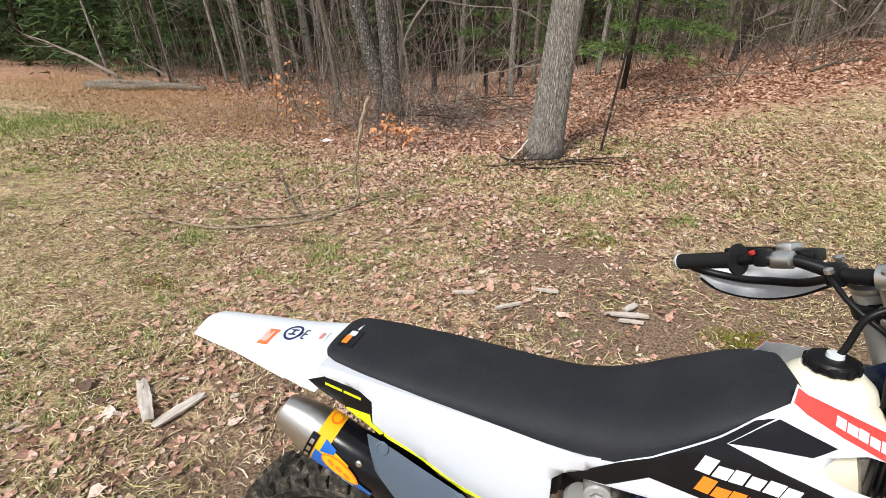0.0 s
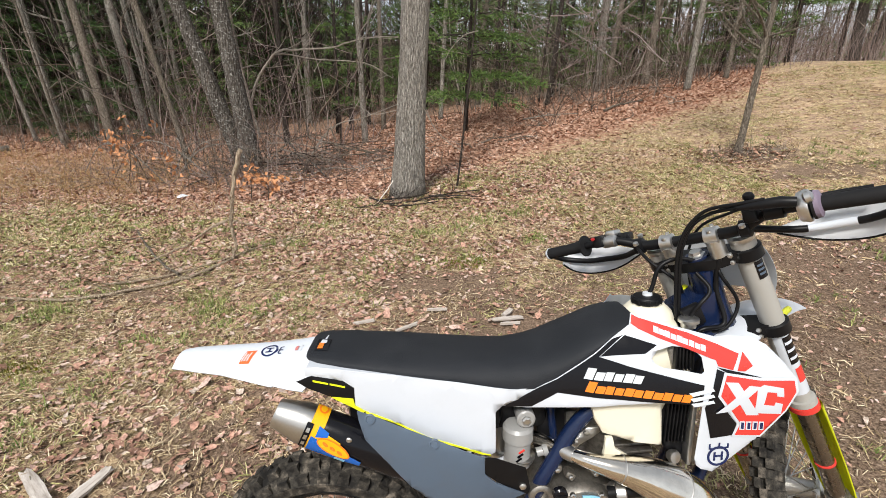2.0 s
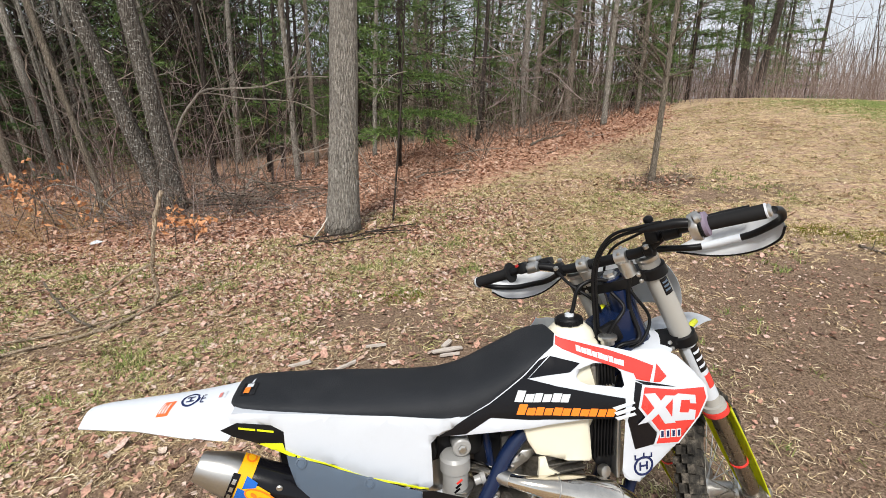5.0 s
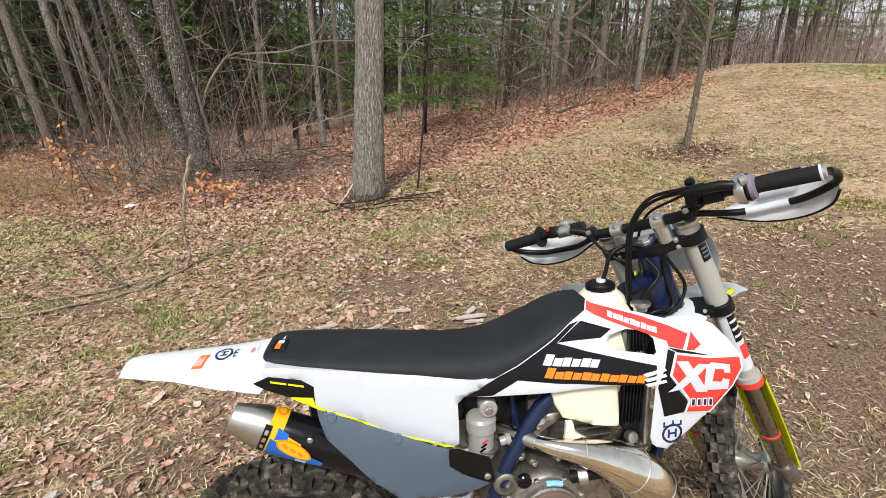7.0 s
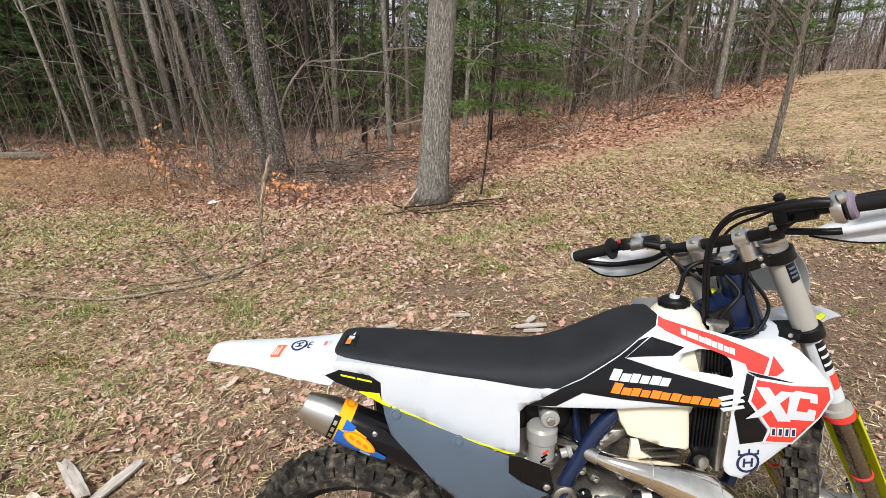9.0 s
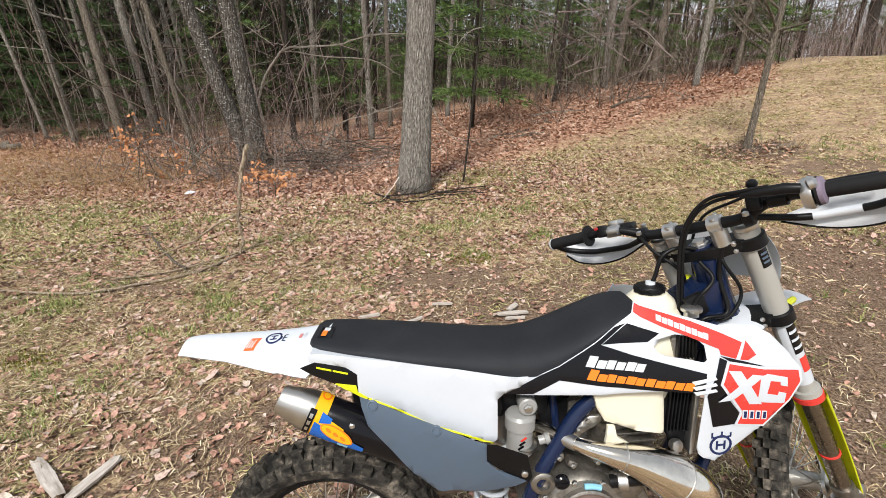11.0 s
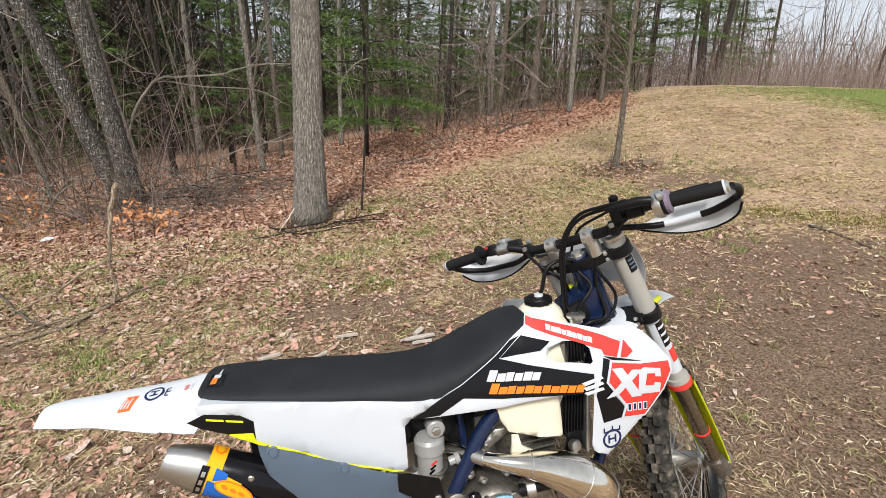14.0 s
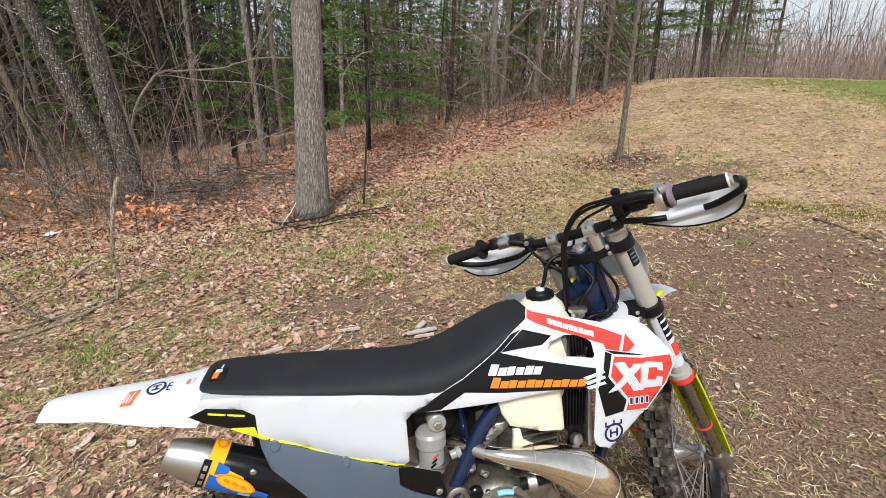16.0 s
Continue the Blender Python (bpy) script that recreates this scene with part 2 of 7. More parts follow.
# ---- mesh helpers ----
class Soup:
    """Vertices and faces gathered for one mesh."""

    def __init__(self):
        self.v, self.f = [], []

    def add(self, verts, faces):
        k = len(self.v)
        self.v.extend(verts)
        self.f.extend([tuple(i + k for i in f) for f in faces])

    def tube(self, pts, radii, sides=8, closed=True, wobble=0.0, rng=None):
        """A tube along pts; radii is a number or a list."""
        pts = [Vector(p) for p in pts]
        if not isinstance(radii, (list, tuple)):
            radii = [radii] * len(pts)
        k = len(self.v)
        up = None
        for i, p in enumerate(pts):
            d = (pts[min(i + 1, len(pts) - 1)] - pts[max(i - 1, 0)])
            d = d.normalized() if d.length > 1e-9 else Vector((0, 0, 1))
            if up is None:
                up = d.orthogonal().normalized()
            up = (up - d * up.dot(d))
            up = up.normalized() if up.length > 1e-6 else d.orthogonal().normalized()
            side = d.cross(up)
            for j in range(sides):
                a = 2 * math.pi * j / sides
                r = radii[i] * (1 + (rng.uniform(-wobble, wobble) if rng else 0))
                self.v.append(tuple(p + (up * math.cos(a) + side * math.sin(a)) * r))
        for i in range(len(pts) - 1):
            for j in range(sides):
                a, b = k + i * sides + j, k + i * sides + (j + 1) % sides
                self.f.append((a, b, b + sides, a + sides))
        if closed:
            self.f.append(tuple(k + j for j in reversed(range(sides))))
            e = k + (len(pts) - 1) * sides
            self.f.append(tuple(e + j for j in range(sides)))

    def data(self, name, material, smooth=True):
        me = bpy.data.meshes.new(name)
        me.from_pydata(self.v, [], self.f)
        me.materials.append(material)
        if smooth:
            me.shade_smooth()
        return me

    def part(self, name, material, parent=None, label="", smooth=True):
        ob = new(name, self.data(name, material, smooth))
        if parent is not None:
            ob.parent = parent
        return tagged(ob, label)


def bulk(name, verts, faces, material, smooth=False):
    """One mesh out of large numpy arrays: faces all of one size."""
    me = bpy.data.meshes.new(name)
    n, k = faces.shape
    me.vertices.add(len(verts))
    me.vertices.foreach_set("co", verts.astype(np.float32).ravel())
    me.loops.add(n * k)
    me.loops.foreach_set("vertex_index", faces.astype(np.int32).ravel())
    me.polygons.add(n)
    me.polygons.foreach_set("loop_start", np.arange(0, n * k, k, dtype=np.int32))
    me.update(calc_edges=True)
    me.materials.append(material)
    if smooth:
        me.shade_smooth()
    return new(name, me)


# ---- the ground ----
def soft_clamp(v, lo, hi, w_lo, w_hi):
    v = lo + w_lo * np.logaddexp(0, (v - lo) / w_lo)
    return hi - w_hi * np.logaddexp(0, (hi - v) / w_hi)


def height(x, y):
    """The lie of the land: it rises to the right and towards the field's far edge."""
    xs = soft_clamp(np.asarray(x, float), -4, 11, 1.0, 0.6)
    ys = soft_clamp(np.asarray(y, float), -3, 11.3, 0.8, 0.6)
    bumps = 0.012 * np.sin(2.3 * np.asarray(x) + 1.1 * np.asarray(y)) + 0.010 * np.sin(3.9 * np.asarray(y) - 1.7 * np.asarray(x) + 1)
    tilt = 0.07 * soft_clamp(np.asarray(x, float), -1.5, 3, 0.3, 0.3) * np.exp(-(np.asarray(y, float) / 2) ** 2)
    return -0.042 - 0.003 * xs + 0.043 * ys + 0.0159 * xs * ys + tilt + bumps


def edge_y(x):
    """Where the wood's floor of russet leaves begins."""
    return np.interp(x, [-30, -12, -8, -5, -2.5, -0.5, 1.7, 4.0, 6.8, 8.2, 9.5, 12, 30], [7.5, 7.2, 6.4, 5.6, 4.9, 5.0, 6.6, 8.0, 9.4, 10.6, 13.0, 16.0, 18])


def hz(x, y):
    return float(height(x, y))


axis_x = np.unique(np.concatenate([np.linspace(-400, -30, 12), np.linspace(-30, -8, 40), np.linspace(-8, 10, 130), np.linspace(10, 30, 40), np.linspace(30, 400, 12)]))
axis_y = np.unique(np.concatenate([np.linspace(-300, -12, 10), np.linspace(-12, -3, 20), np.linspace(-3, 10, 105), np.linspace(10, 40, 60), np.linspace(40, 400, 12)]))
gx, gy = np.meshgrid(axis_x, axis_y)
rough_near = np.random.default_rng(3).normal(0, 0.006, gx.shape)
gz = height(gx, gy) + rough_near
gv = np.stack([gx.ravel(), gy.ravel(), gz.ravel()], 1)
nx, ny = len(axis_x), len(axis_y)
gi = (np.arange(ny - 1)[:, None] * nx + np.arange(nx - 1)[None, :]).ravel()
gf = np.stack([gi, gi + 1, gi + nx + 1, gi + nx], 1)
ground = bulk("ground", gv, gf, GROUND, True)
tagged(ground, "sloping ground of soil, dead leaves and thin spring grass", "ground", kind="structure")


def blob(x, y, cx, cy, rx, ry):
    return np.exp(-(((x - cx) / rx) ** 2 + ((y - cy) / ry) ** 2))


def streak(x, y):
    """Dark ground under the fallen branch: open earth, with the branch's shade put into its colour."""
    return np.clip(blob(x, y, -1.5, 3.18, 0.26, 0.1) + blob(x, y, -1.68, 2.8, 0.24, 0.13) + blob(x, y, -1.98, 2.42, 0.36, 0.09), 0, 1)


def zones(x, y):
    """Shares of russet litter, green grass and dark soil colour."""
    e = edge_y(x)
    russet = 1 / (1 + np.exp(-(y - e) / 0.35)) * (1 - 0.55 / (1 + np.exp((x + 4.2) / 0.5)) * np.exp(-((y - e - 1) / 2.2) ** 2))
    field = 1 / (1 + np.exp(-(x - 11.6 - 0.25 * (10 - y)) / 1.3)) * (y < 11.5) * (y > 3)
    left = blob(x, y, -8.6, 5.0, 2.6, 1.0)
    moss = blob(x, y, 5.5, 3.62, 0.4, 0.22) + blob(x, y, 5.95, 3.28, 0.45, 0.22) + blob(x, y, 6.4, 2.95, 0.5, 0.25)
    green = np.clip(0.9 * field + 0.75 * left + 0.35 * moss, 0, 1) * (1 - russet * 0.8)
    thin = np.where(x > 2.6, 0.24, 0.36) / (1 + np.exp((y - e) / 0.3))
    # the y - e - 4.5 term paints the trees' shade onto the deep wood floor
    soil = np.clip(thin + 0.95 * blob(x, y, 0.3, 2.42, 0.4, 0.2) + 0.8 * blob(x, y, 0.9, 1.75, 0.7, 0.35) + 0.6 * blob(x, y, 0.3, 0.5, 1.6, 0.6) + 0.9 * streak(x, y) + 0.5 / (1 + np.exp(-(y - e - 4.5) / 0.8))
                   + 0.68 * blob(x, y, 3.0, 0.9, 2.2, 1.8) + 0.5 * blob(x, y, 4.2, 2.3, 2.0, 1.0) + 0.95 * blob(x, y, 5.0, 5.9, 0.6, 0.38) + 0.75 * blob(x, y, 5.7, 5.1, 0.9, 0.3), 0, 1)
    return russet, green, soil


zone = ground.data.color_attributes.new("zone", "FLOAT_COLOR", "POINT")
zr, zg, zb = zones(gv[:, 0], gv[:, 1])
zone.data.foreach_set("color", np.stack([zr, zg, zb, np.ones_like(zr)], 1).astype(np.float32).ravel())


def leaf_field(name, label, n, x0, x1, y0, y1, size, density, material, seed, lift=0.012, category="leaf litter"):
    """Curled dead leaves strewn over a stretch of ground: six-sided blades folded along the midrib."""
    rng = np.random.default_rng(seed)
    x, y = rng.uniform(x0, x1, n), rng.uniform(y0, y1, n)
    keep = rng.uniform(0, 1, n) < density(x, y)
    x, y = x[keep], y[keep]
    n = len(x)
    s = size * rng.uniform(0.5, 1.25, n)
    a = rng.uniform(0, 2 * np.pi, n)
    z = height(x, y) + rng.uniform(0.002, lift, n)
    tilt, roll = np.clip(rng.normal(0, 0.28, n), -0.7, 0.7), np.clip(rng.normal(0, 0.36, n), -0.8, 0.8)
    curl = rng.uniform(0.03, 0.3, n) * s
    wid = rng.uniform(0.28, 0.46, n) * s
    shape = [(-0.55, 0, 0.2), (-0.12, -1, 1), (0.3, -0.7, 0.8), (0.58, 0, 0.3), (0.26, 0.75, 0.8), (-0.16, 1, 1)]
    verts = np.zeros((n, 6, 3))
    for k, (u, v, c) in enumerate(shape):
        jitter = rng.uniform(0.72, 1.2, n)
        lx, ly, lz = u * s * jitter, v * wid * jitter, c * curl * (0 if v == 0 else 1) + 0.12 * curl
        lz = lz + lx * np.tan(tilt) + ly * np.tan(roll)
        verts[:, k, 0] = x + lx * np.cos(a) - ly * np.sin(a)
        verts[:, k, 1] = y + lx * np.sin(a) + ly * np.cos(a)
        verts[:, k, 2] = z + lz
    low = verts[:, :, 2].min(1) - height(x, y)
    verts[:, :, 2] -= np.minimum(low, 0)[:, None]
    base = (np.arange(n) * 6)[:, None]
    f = np.concatenate([base + np.array([0, 1, 2, 3]), base + np.array([0, 3, 4, 5])])
    ob = bulk(name, verts.reshape(-1, 3), f, material)
    return tagged(ob, label, category, kind="stuff")


def grass_field(name, label, n, x0, x1, y0, y1, length, density, material, seed, flat=0.5, tuft=1, category="grass"):
    """Blades of two joints, bent over; flat: how far they lie down."""
    rng = np.random.default_rng(seed)
    cx, cy = rng.uniform(x0, x1, n), rng.uniform(y0, y1, n)
    keep = rng.uniform(0, 1, n) < density(cx, cy)
    x = np.repeat(cx[keep], tuft)
    y = np.repeat(cy[keep], tuft)
    n = len(x)
    x, y = x + rng.normal(0, 0.025, n) * (tuft > 1), y + rng.normal(0, 0.025, n) * (tuft > 1)
    ln = length * rng.uniform(0.4, 1.25, n)
    a = rng.uniform(0, 2 * np.pi, n)
    lay = np.clip(rng.normal(flat, 0.25, n), 0.02, 0.98)
    w = rng.uniform(0.0018, 0.0042, n)
    z = height(x, y)
    dx, dy = np.cos(a), np.sin(a)
    out1, up1 = ln * 0.5 * lay, ln * 0.5 * (1 - 0.55 * lay)
    out2, up2 = ln * np.minimum(1, lay * 1.35), ln * (1 - lay) * 0.95 + 0.012
    verts = np.zeros((n, 5, 3))
    for k, (o, u, s) in enumerate(((0, -0.004, 1), (0, -0.004, -1), (out1, up1, 0.8), (out1, up1, -0.8), (out2, up2, 0))):
        verts[:, k, 0] = x + dx * o - dy * w * s
        verts[:, k, 1] = y + dy * o + dx * w * s
        verts[:, k, 2] = z + u
    base = (np.arange(n) * 5)[:, None]
    f = np.concatenate([base + np.array([0, 1, 3]), base + np.array([0, 3, 2]), base + np.array([2, 3, 4])])
    ob = bulk(name, verts.reshape(-1, 3), f, material)
    return tagged(ob, label, category, kind="stuff")


def patchy(x, y, scale, seed):
    """Cheap smooth patchiness between 0 and 1."""
    rng = np.random.default_rng(seed)
    v = np.zeros_like(x)
    for _ in range(7):
        k = rng.normal(0, scale, 2)
        v += np.sin(k[0] * x + k[1] * y + rng.uniform(0, 6.28))
    return np.clip(0.5 + v / 5.5, 0, 1)


def bare(x, y):
    """How far the soil lies open under and beside the bike."""
    return np.clip(0.9 * blob(x, y, 0.35, 2.42, 0.5, 0.24) + 0.7 * blob(x, y, 0.9, 1.75, 0.6, 0.3) + 0.75 * blob(x, y, -0.75, 0.35, 0.55, 0.3) + 0.9 * streak(x, y) + 0.92 * blob(x, y, 2.9, 0.9, 2.1, 2.0), 0, 0.95)


def lawn_leaf(x, y):
    e = edge_y(x)
    band = np.clip(1.15 - np.abs(y - e + 1.3) / 2.6, 0.3, 1) * np.clip(1 - np.clip((-1.0 - x) / 2.6, 0, 1) * np.clip((e - 1.4 - y) / 1.2, 0, 1), 0.22, 1) * (1 - 0.85 * blob(x, y, 2.9, 0.9, 1.9, 1.9))
    right = np.clip(1.0 - (x - 0.9) / 2.2, 0.22, 1)
    z = zones(x, y)
    return np.clip(band * right * (0.42 + 0.85 * patchy(x, y, 2.2, 5)) * (1 - 0.75 * z[1]) * (1 - 0.7 * bare(x, y)) * (1 - 0.85 * blob(x, y, 0.35, 2.42, 0.5, 0.24)), 0, 1) * (y < e + 0.6)


def crumpled_leaves(name, label, n, x0, x1, y0, y1, size, density, material, seed, lift=0.012, category="leaf litter"):
    """Crumpled oak leaves: a lobed outline of eight points round a sunk or raised middle."""
    rng = np.random.default_rng(seed)
    x, y = rng.uniform(x0, x1, n), rng.uniform(y0, y1, n)
    keep = rng.uniform(0, 1, n) < density(x, y)
    x, y = x[keep], y[keep]
    n = len(x)
    s = size * np.clip(rng.lognormal(0, 0.32, n), 0.4, 1.9)
    a = rng.uniform(0, 2 * np.pi, n)
    wid, curl = rng.uniform(0.45, 0.85, n) * s, rng.uniform(0.05, 0.34, n) * s
    tx, ty = np.clip(rng.normal(0, 0.22, n), -0.6, 0.6), np.clip(rng.normal(0, 0.22, n), -0.6, 0.6)
    verts = np.zeros((n, 9, 3))
    for k in range(9):
        th = 2 * np.pi * k / 8 + rng.normal(0, 0.12, n)
        r = np.zeros(n) if k == 8 else (0.5 if k % 2 == 0 else 0.38) * rng.uniform(0.72, 1.25, n)
        lx, ly = s * r * np.cos(th), wid * r * np.sin(th)
        lz = lx * tx + ly * ty + (curl * rng.uniform(-0.1, 0.3, n) if k == 8 else curl * rng.uniform(0, 0.9, n))
        verts[:, k, 0], verts[:, k, 1], verts[:, k, 2] = x + lx * np.cos(a) - ly * np.sin(a), y + lx * np.sin(a) + ly * np.cos(a), lz
    verts[:, :, 2] += (height(x, y) + rng.uniform(0.001, lift, n) - verts[:, :, 2].min(1) * 0.8)[:, None]
    base = (np.arange(n) * 9)[:, None]
    f = np.concatenate([base + np.array([k, (k + 1) % 8, 8]) for k in range(8)])
    return tagged(bulk(name, verts.reshape(-1, 3), f, material), label, category, kind="stuff")


def mat_field(name, label, n, x0, x1, y0, y1, length, width, density, material, seed, tuft=7, rise=0.02, category="grass"):
    """Dead blades pressed flat: short curved strips in tufts that swirl with their neighbours."""
    rng = np.random.default_rng(seed)
    cx, cy = rng.uniform(x0, x1, n // tuft), rng.uniform(y0, y1, n // tuft)
    keep = rng.uniform(0, 1, n // tuft) < density(cx, cy)
    cx, cy = cx[keep], cy[keep]
    flow = 9.0 * patchy(cx, cy, 1.7, seed + 1000) + rng.normal(0, 0.8, len(cx))
    x, y, a = np.repeat(cx, tuft), np.repeat(cy, tuft), np.repeat(flow, tuft)
    n = len(x)
    x, y, a = x + rng.normal(0, 0.035, n), y + rng.normal(0, 0.035, n), a + rng.normal(0, 0.75, n)
    ln, w = length * np.clip(rng.lognormal(-0.1, 0.4, n), 0.3, 2.0), width * rng.uniform(0.5, 1.35, n)
    bend, up = rng.normal(0, 0.7, n), rise * rng.uniform(0, 1, n) ** 1.6
    tip, roll = rise * rng.uniform(0, 0.9, n) ** 2, rng.normal(0, 0.5, n)
    z = height(x, y) + rng.uniform(0.002, 0.011, n)
    verts = np.zeros((n, 5, 3))
    px, py = x.copy(), y.copy()
    for k, (step, side, zz) in enumerate(((0, 1, 0), (0, -1, 0), (0.5, 1, up), (0, -1, up), (0.5, 0, tip))):
        a = a + bend * (k in (2, 4))
        px, py = px + ln * step * np.cos(a), py + ln * step * np.sin(a)
        verts[:, k, 0], verts[:, k, 1], verts[:, k, 2] = px - np.sin(a) * w * side, py + np.cos(a) * w * side, z + zz + w * side * roll
    base = (np.arange(n) * 5)[:, None]
    f = np.concatenate([base + np.array([0, 1, 3]), base + np.array([0, 3, 2]), base + np.array([2, 3, 4])])
    return tagged(bulk(name, verts.reshape(-1, 3), f, material), label, category, kind="stuff")


crumpled_leaves("leaf_litter_near", "pinkish brown crumpled dead leaves scattered over thin grass", 105000, -4.6, 4.2, -0.5, 3.4, 0.042, lambda x, y: lawn_leaf(x, y) * (0.35 + 0.65 * patchy(x, y, 2.9, 52)) * (1 - 0.8 * bare(x, y)), LEAF_DEAD, 11, 0.012)
leaf_field("leaf_litter_lawn", "pinkish brown curled dead leaves on the lawn before the wood", 165000, -7, 5, 2.9, 6.5, 0.042, lambda x, y: lawn_leaf(x, y) * (0.48 + 0.62 * patchy(x, y, 2.9, 52)) * np.clip(0.6 + (y - 3.2) / 2.2, 0.5, 1) * (1 - 0.8 * bare(x, y)), LEAF_DEAD, 15)
leaf_field("leaf_litter_wood", "russet brown oak leaves covering the woodland floor", 78000, -12, 9.5, 4.3, 14, 0.058,
           lambda x, y: np.clip((y - edge_y(x) + 0.9) / 1.6, 0, 1) ** 1.5 * np.where((x < -5.0) & (y < edge_y(x) + 3), 0.4, 1) + 0.75 * blob(x, y, 0.95, 4.65, 0.5, 0.35) + 1.2 * blob(x, y, 4.95, 5.95, 0.5, 0.32), LEAF_RUSSET, 12, 0.03)
crumpled_leaves("leaf_litter_side", "small dry leaf scraps lying in the mown field", 22000, 2, 10, -0.5, 9, 0.036,
                lambda x, y: (y < edge_y(x)) * (0.6 - 0.4 * zones(x, y)[1]) * (1 - 0.7 * bare(x, y)) * (0.25 + 0.75 * patchy(x, y, 1.8, 71)), LEAF_DEAD, 13, 0.008)
leaf_field("leaf_crumbs", "small crumbled leaf scraps between the grass", 20000, -3.4, 4.6, -0.4, 3.8, 0.024, lambda x, y: (0.4 + 0.5 * patchy(x, y, 3, 44)) * (1 - 0.75 * bare(x, y)), LEAF_DEAD, 14, 0.012)
mat_field("dead_grass_mat", "matted dead grass pressed flat round the bike", 185000, -4.4, 3.2, -0.4, 4.0, 0.058, 0.002,
          lambda x, y: (1 - bare(x, y)) * (0.22 + 0.78 * patchy(x, y, 2.6, 18)), GRASS_MAT, 26)
mat_field("olive_grass_mat", "faded olive grass lying among dead leaves", 62000, -5.5, 3.0, -0.4, 5.0, 0.065, 0.0022,
          lambda x, y: (1 - bare(x, y)) * np.clip(2.2 * patchy(x, y, 2.3, 37) - 0.6 + 0.5 * np.clip((-0.8 - x) / 2, 0, 1), 0, 1), GRASS_OLIVE, 28, 7, 0.03)
mat_field("mulch_straw", "thin straw and needles pressed into brown mulch", 86000, 1.2, 5.6, -0.4, 3.8, 0.024, 0.0014,
          lambda x, y: np.clip(blob(x, y, 3.0, 1.0, 2.3, 2.2) + 0.3, 0, 1) * (0.12 + 0.88 * patchy(x, y, 3.4, 47)), GRASS_MULCH, 27, 6, 0.012, "straw")
mat_field("dry_grass", "short straw coloured grass flattened on the lawn", 44000, -8, 4, 3.4, 7.0, 0.085, 0.0034,
          lambda x, y: (y < edge_y(x) + 0.2) * (0.2 + 0.8 * patchy(x, y, 3, 8)), GRASS_DRY, 21, 6, 0.035)
mat_field("dry_field_grass", "yellowed short grass of the sloping field", 100000, 2.2, 13.5, 1.0, 11.2, 0.06, 0.0043,
          lambda x, y: (y < edge_y(x)) * (1 - bare(x, y)) ** 2 * (1 - 0.7 * zones(x, y)[1]) * (0.2 + 0.8 * patchy(x * 0.7 + y * 0.3, y * 1.5 - x * 0.3, 2.4, 61)), GRASS_DRY, 22, 6, 0.03)
mat_field("olive_lawn", "yellow-green grass showing through the leaves", 52000, -9, 4.5, 3.0, 6.8, 0.075, 0.0034,
          lambda x, y: (y < edge_y(x) - 0.1) * np.clip(2.0 * patchy(x, y, 2.0, 38) - 0.5 + 0.5 * np.clip((-1.5 - x) / 3, 0, 1), 0, 1), GRASS_OLIVE, 29, 7, 0.04)
mat_field("olive_field", "yellow-green grass in streaks over the sloping field", 34000, 2.6, 14, 3.0, 11.2, 0.06, 0.0045,
          lambda x, y: (y < edge_y(x) - 0.2) * np.clip(2.4 * patchy(x * 0.8, y * 1.4, 1.4, 39) - 1.0 + 0.7 * zones(x, y)[1], 0, 1), GRASS_OLIVE, 30, 7, 0.03)
TUFTS = [(-3.7, 4.39), (-3.6, 4.0), (-3.0, 4.14), (-2.23, 4.14), (-1.89, 3.84), (-0.99, 3.34), (-1.3, 3.36), (-1.41, 2.28), (-2.42, 2.11), (-2.55, 3.97), (-1.25, 2.15), (-0.81, 3.92), (0.57, 3.66), (0.89, 3.88), (0.29, 3.59), (1.29, 4.01), (1.31, 3.27), (0.66, 2.88)]
grass_field("spring_clumps", "bright green clumps of new grass in the leafy lawn", 26000, -4.2, 1.8, 1.9, 4.7, 0.07,
            lambda x, y: 0.5 * np.clip(sum(blob(x, y, a, b, 0.13, 0.1) for a, b in TUFTS), 0, 1), GRASS_GREEN, 41, 0.5, 8)
grass_field("spring_grass", "fresh green grass tufts among dead leaves", 5000, -9, 6.5, 0.2, 6.8, 0.062,
            lambda x, y: (y < edge_y(x)) * np.clip(patchy(x, y, 3.2, 31) * 3.2 - 1.85 + 0.7 * np.clip((-1.0 - x) / 2, 0, 1) + 1.1 * blob(x, y, 1.9, 4.7, 1.3, 1.0) * patchy(x, y, 6, 33) - 0.9 * blob(x, y, 2.8, 1.2, 2.0, 2.2), 0, 1) * (1 - bare(x, y)), GRASS_GREEN, 23, 0.62, 18)
grass_field("field_green", "low green grass at the far side of the field", 12000, 8.5, 22, 3, 12, 0.07,
            lambda x, y: zones(x, y)[1], GRASS_GREEN, 24, 0.4, 2)
grass_field("verge_green", "green grass beside the brown meadow edge", 7000, -12, -5.5, 3.6, 6.4, 0.09,
            lambda x, y: zones(x, y)[1], GRASS_GREEN, 25, 0.35, 5)


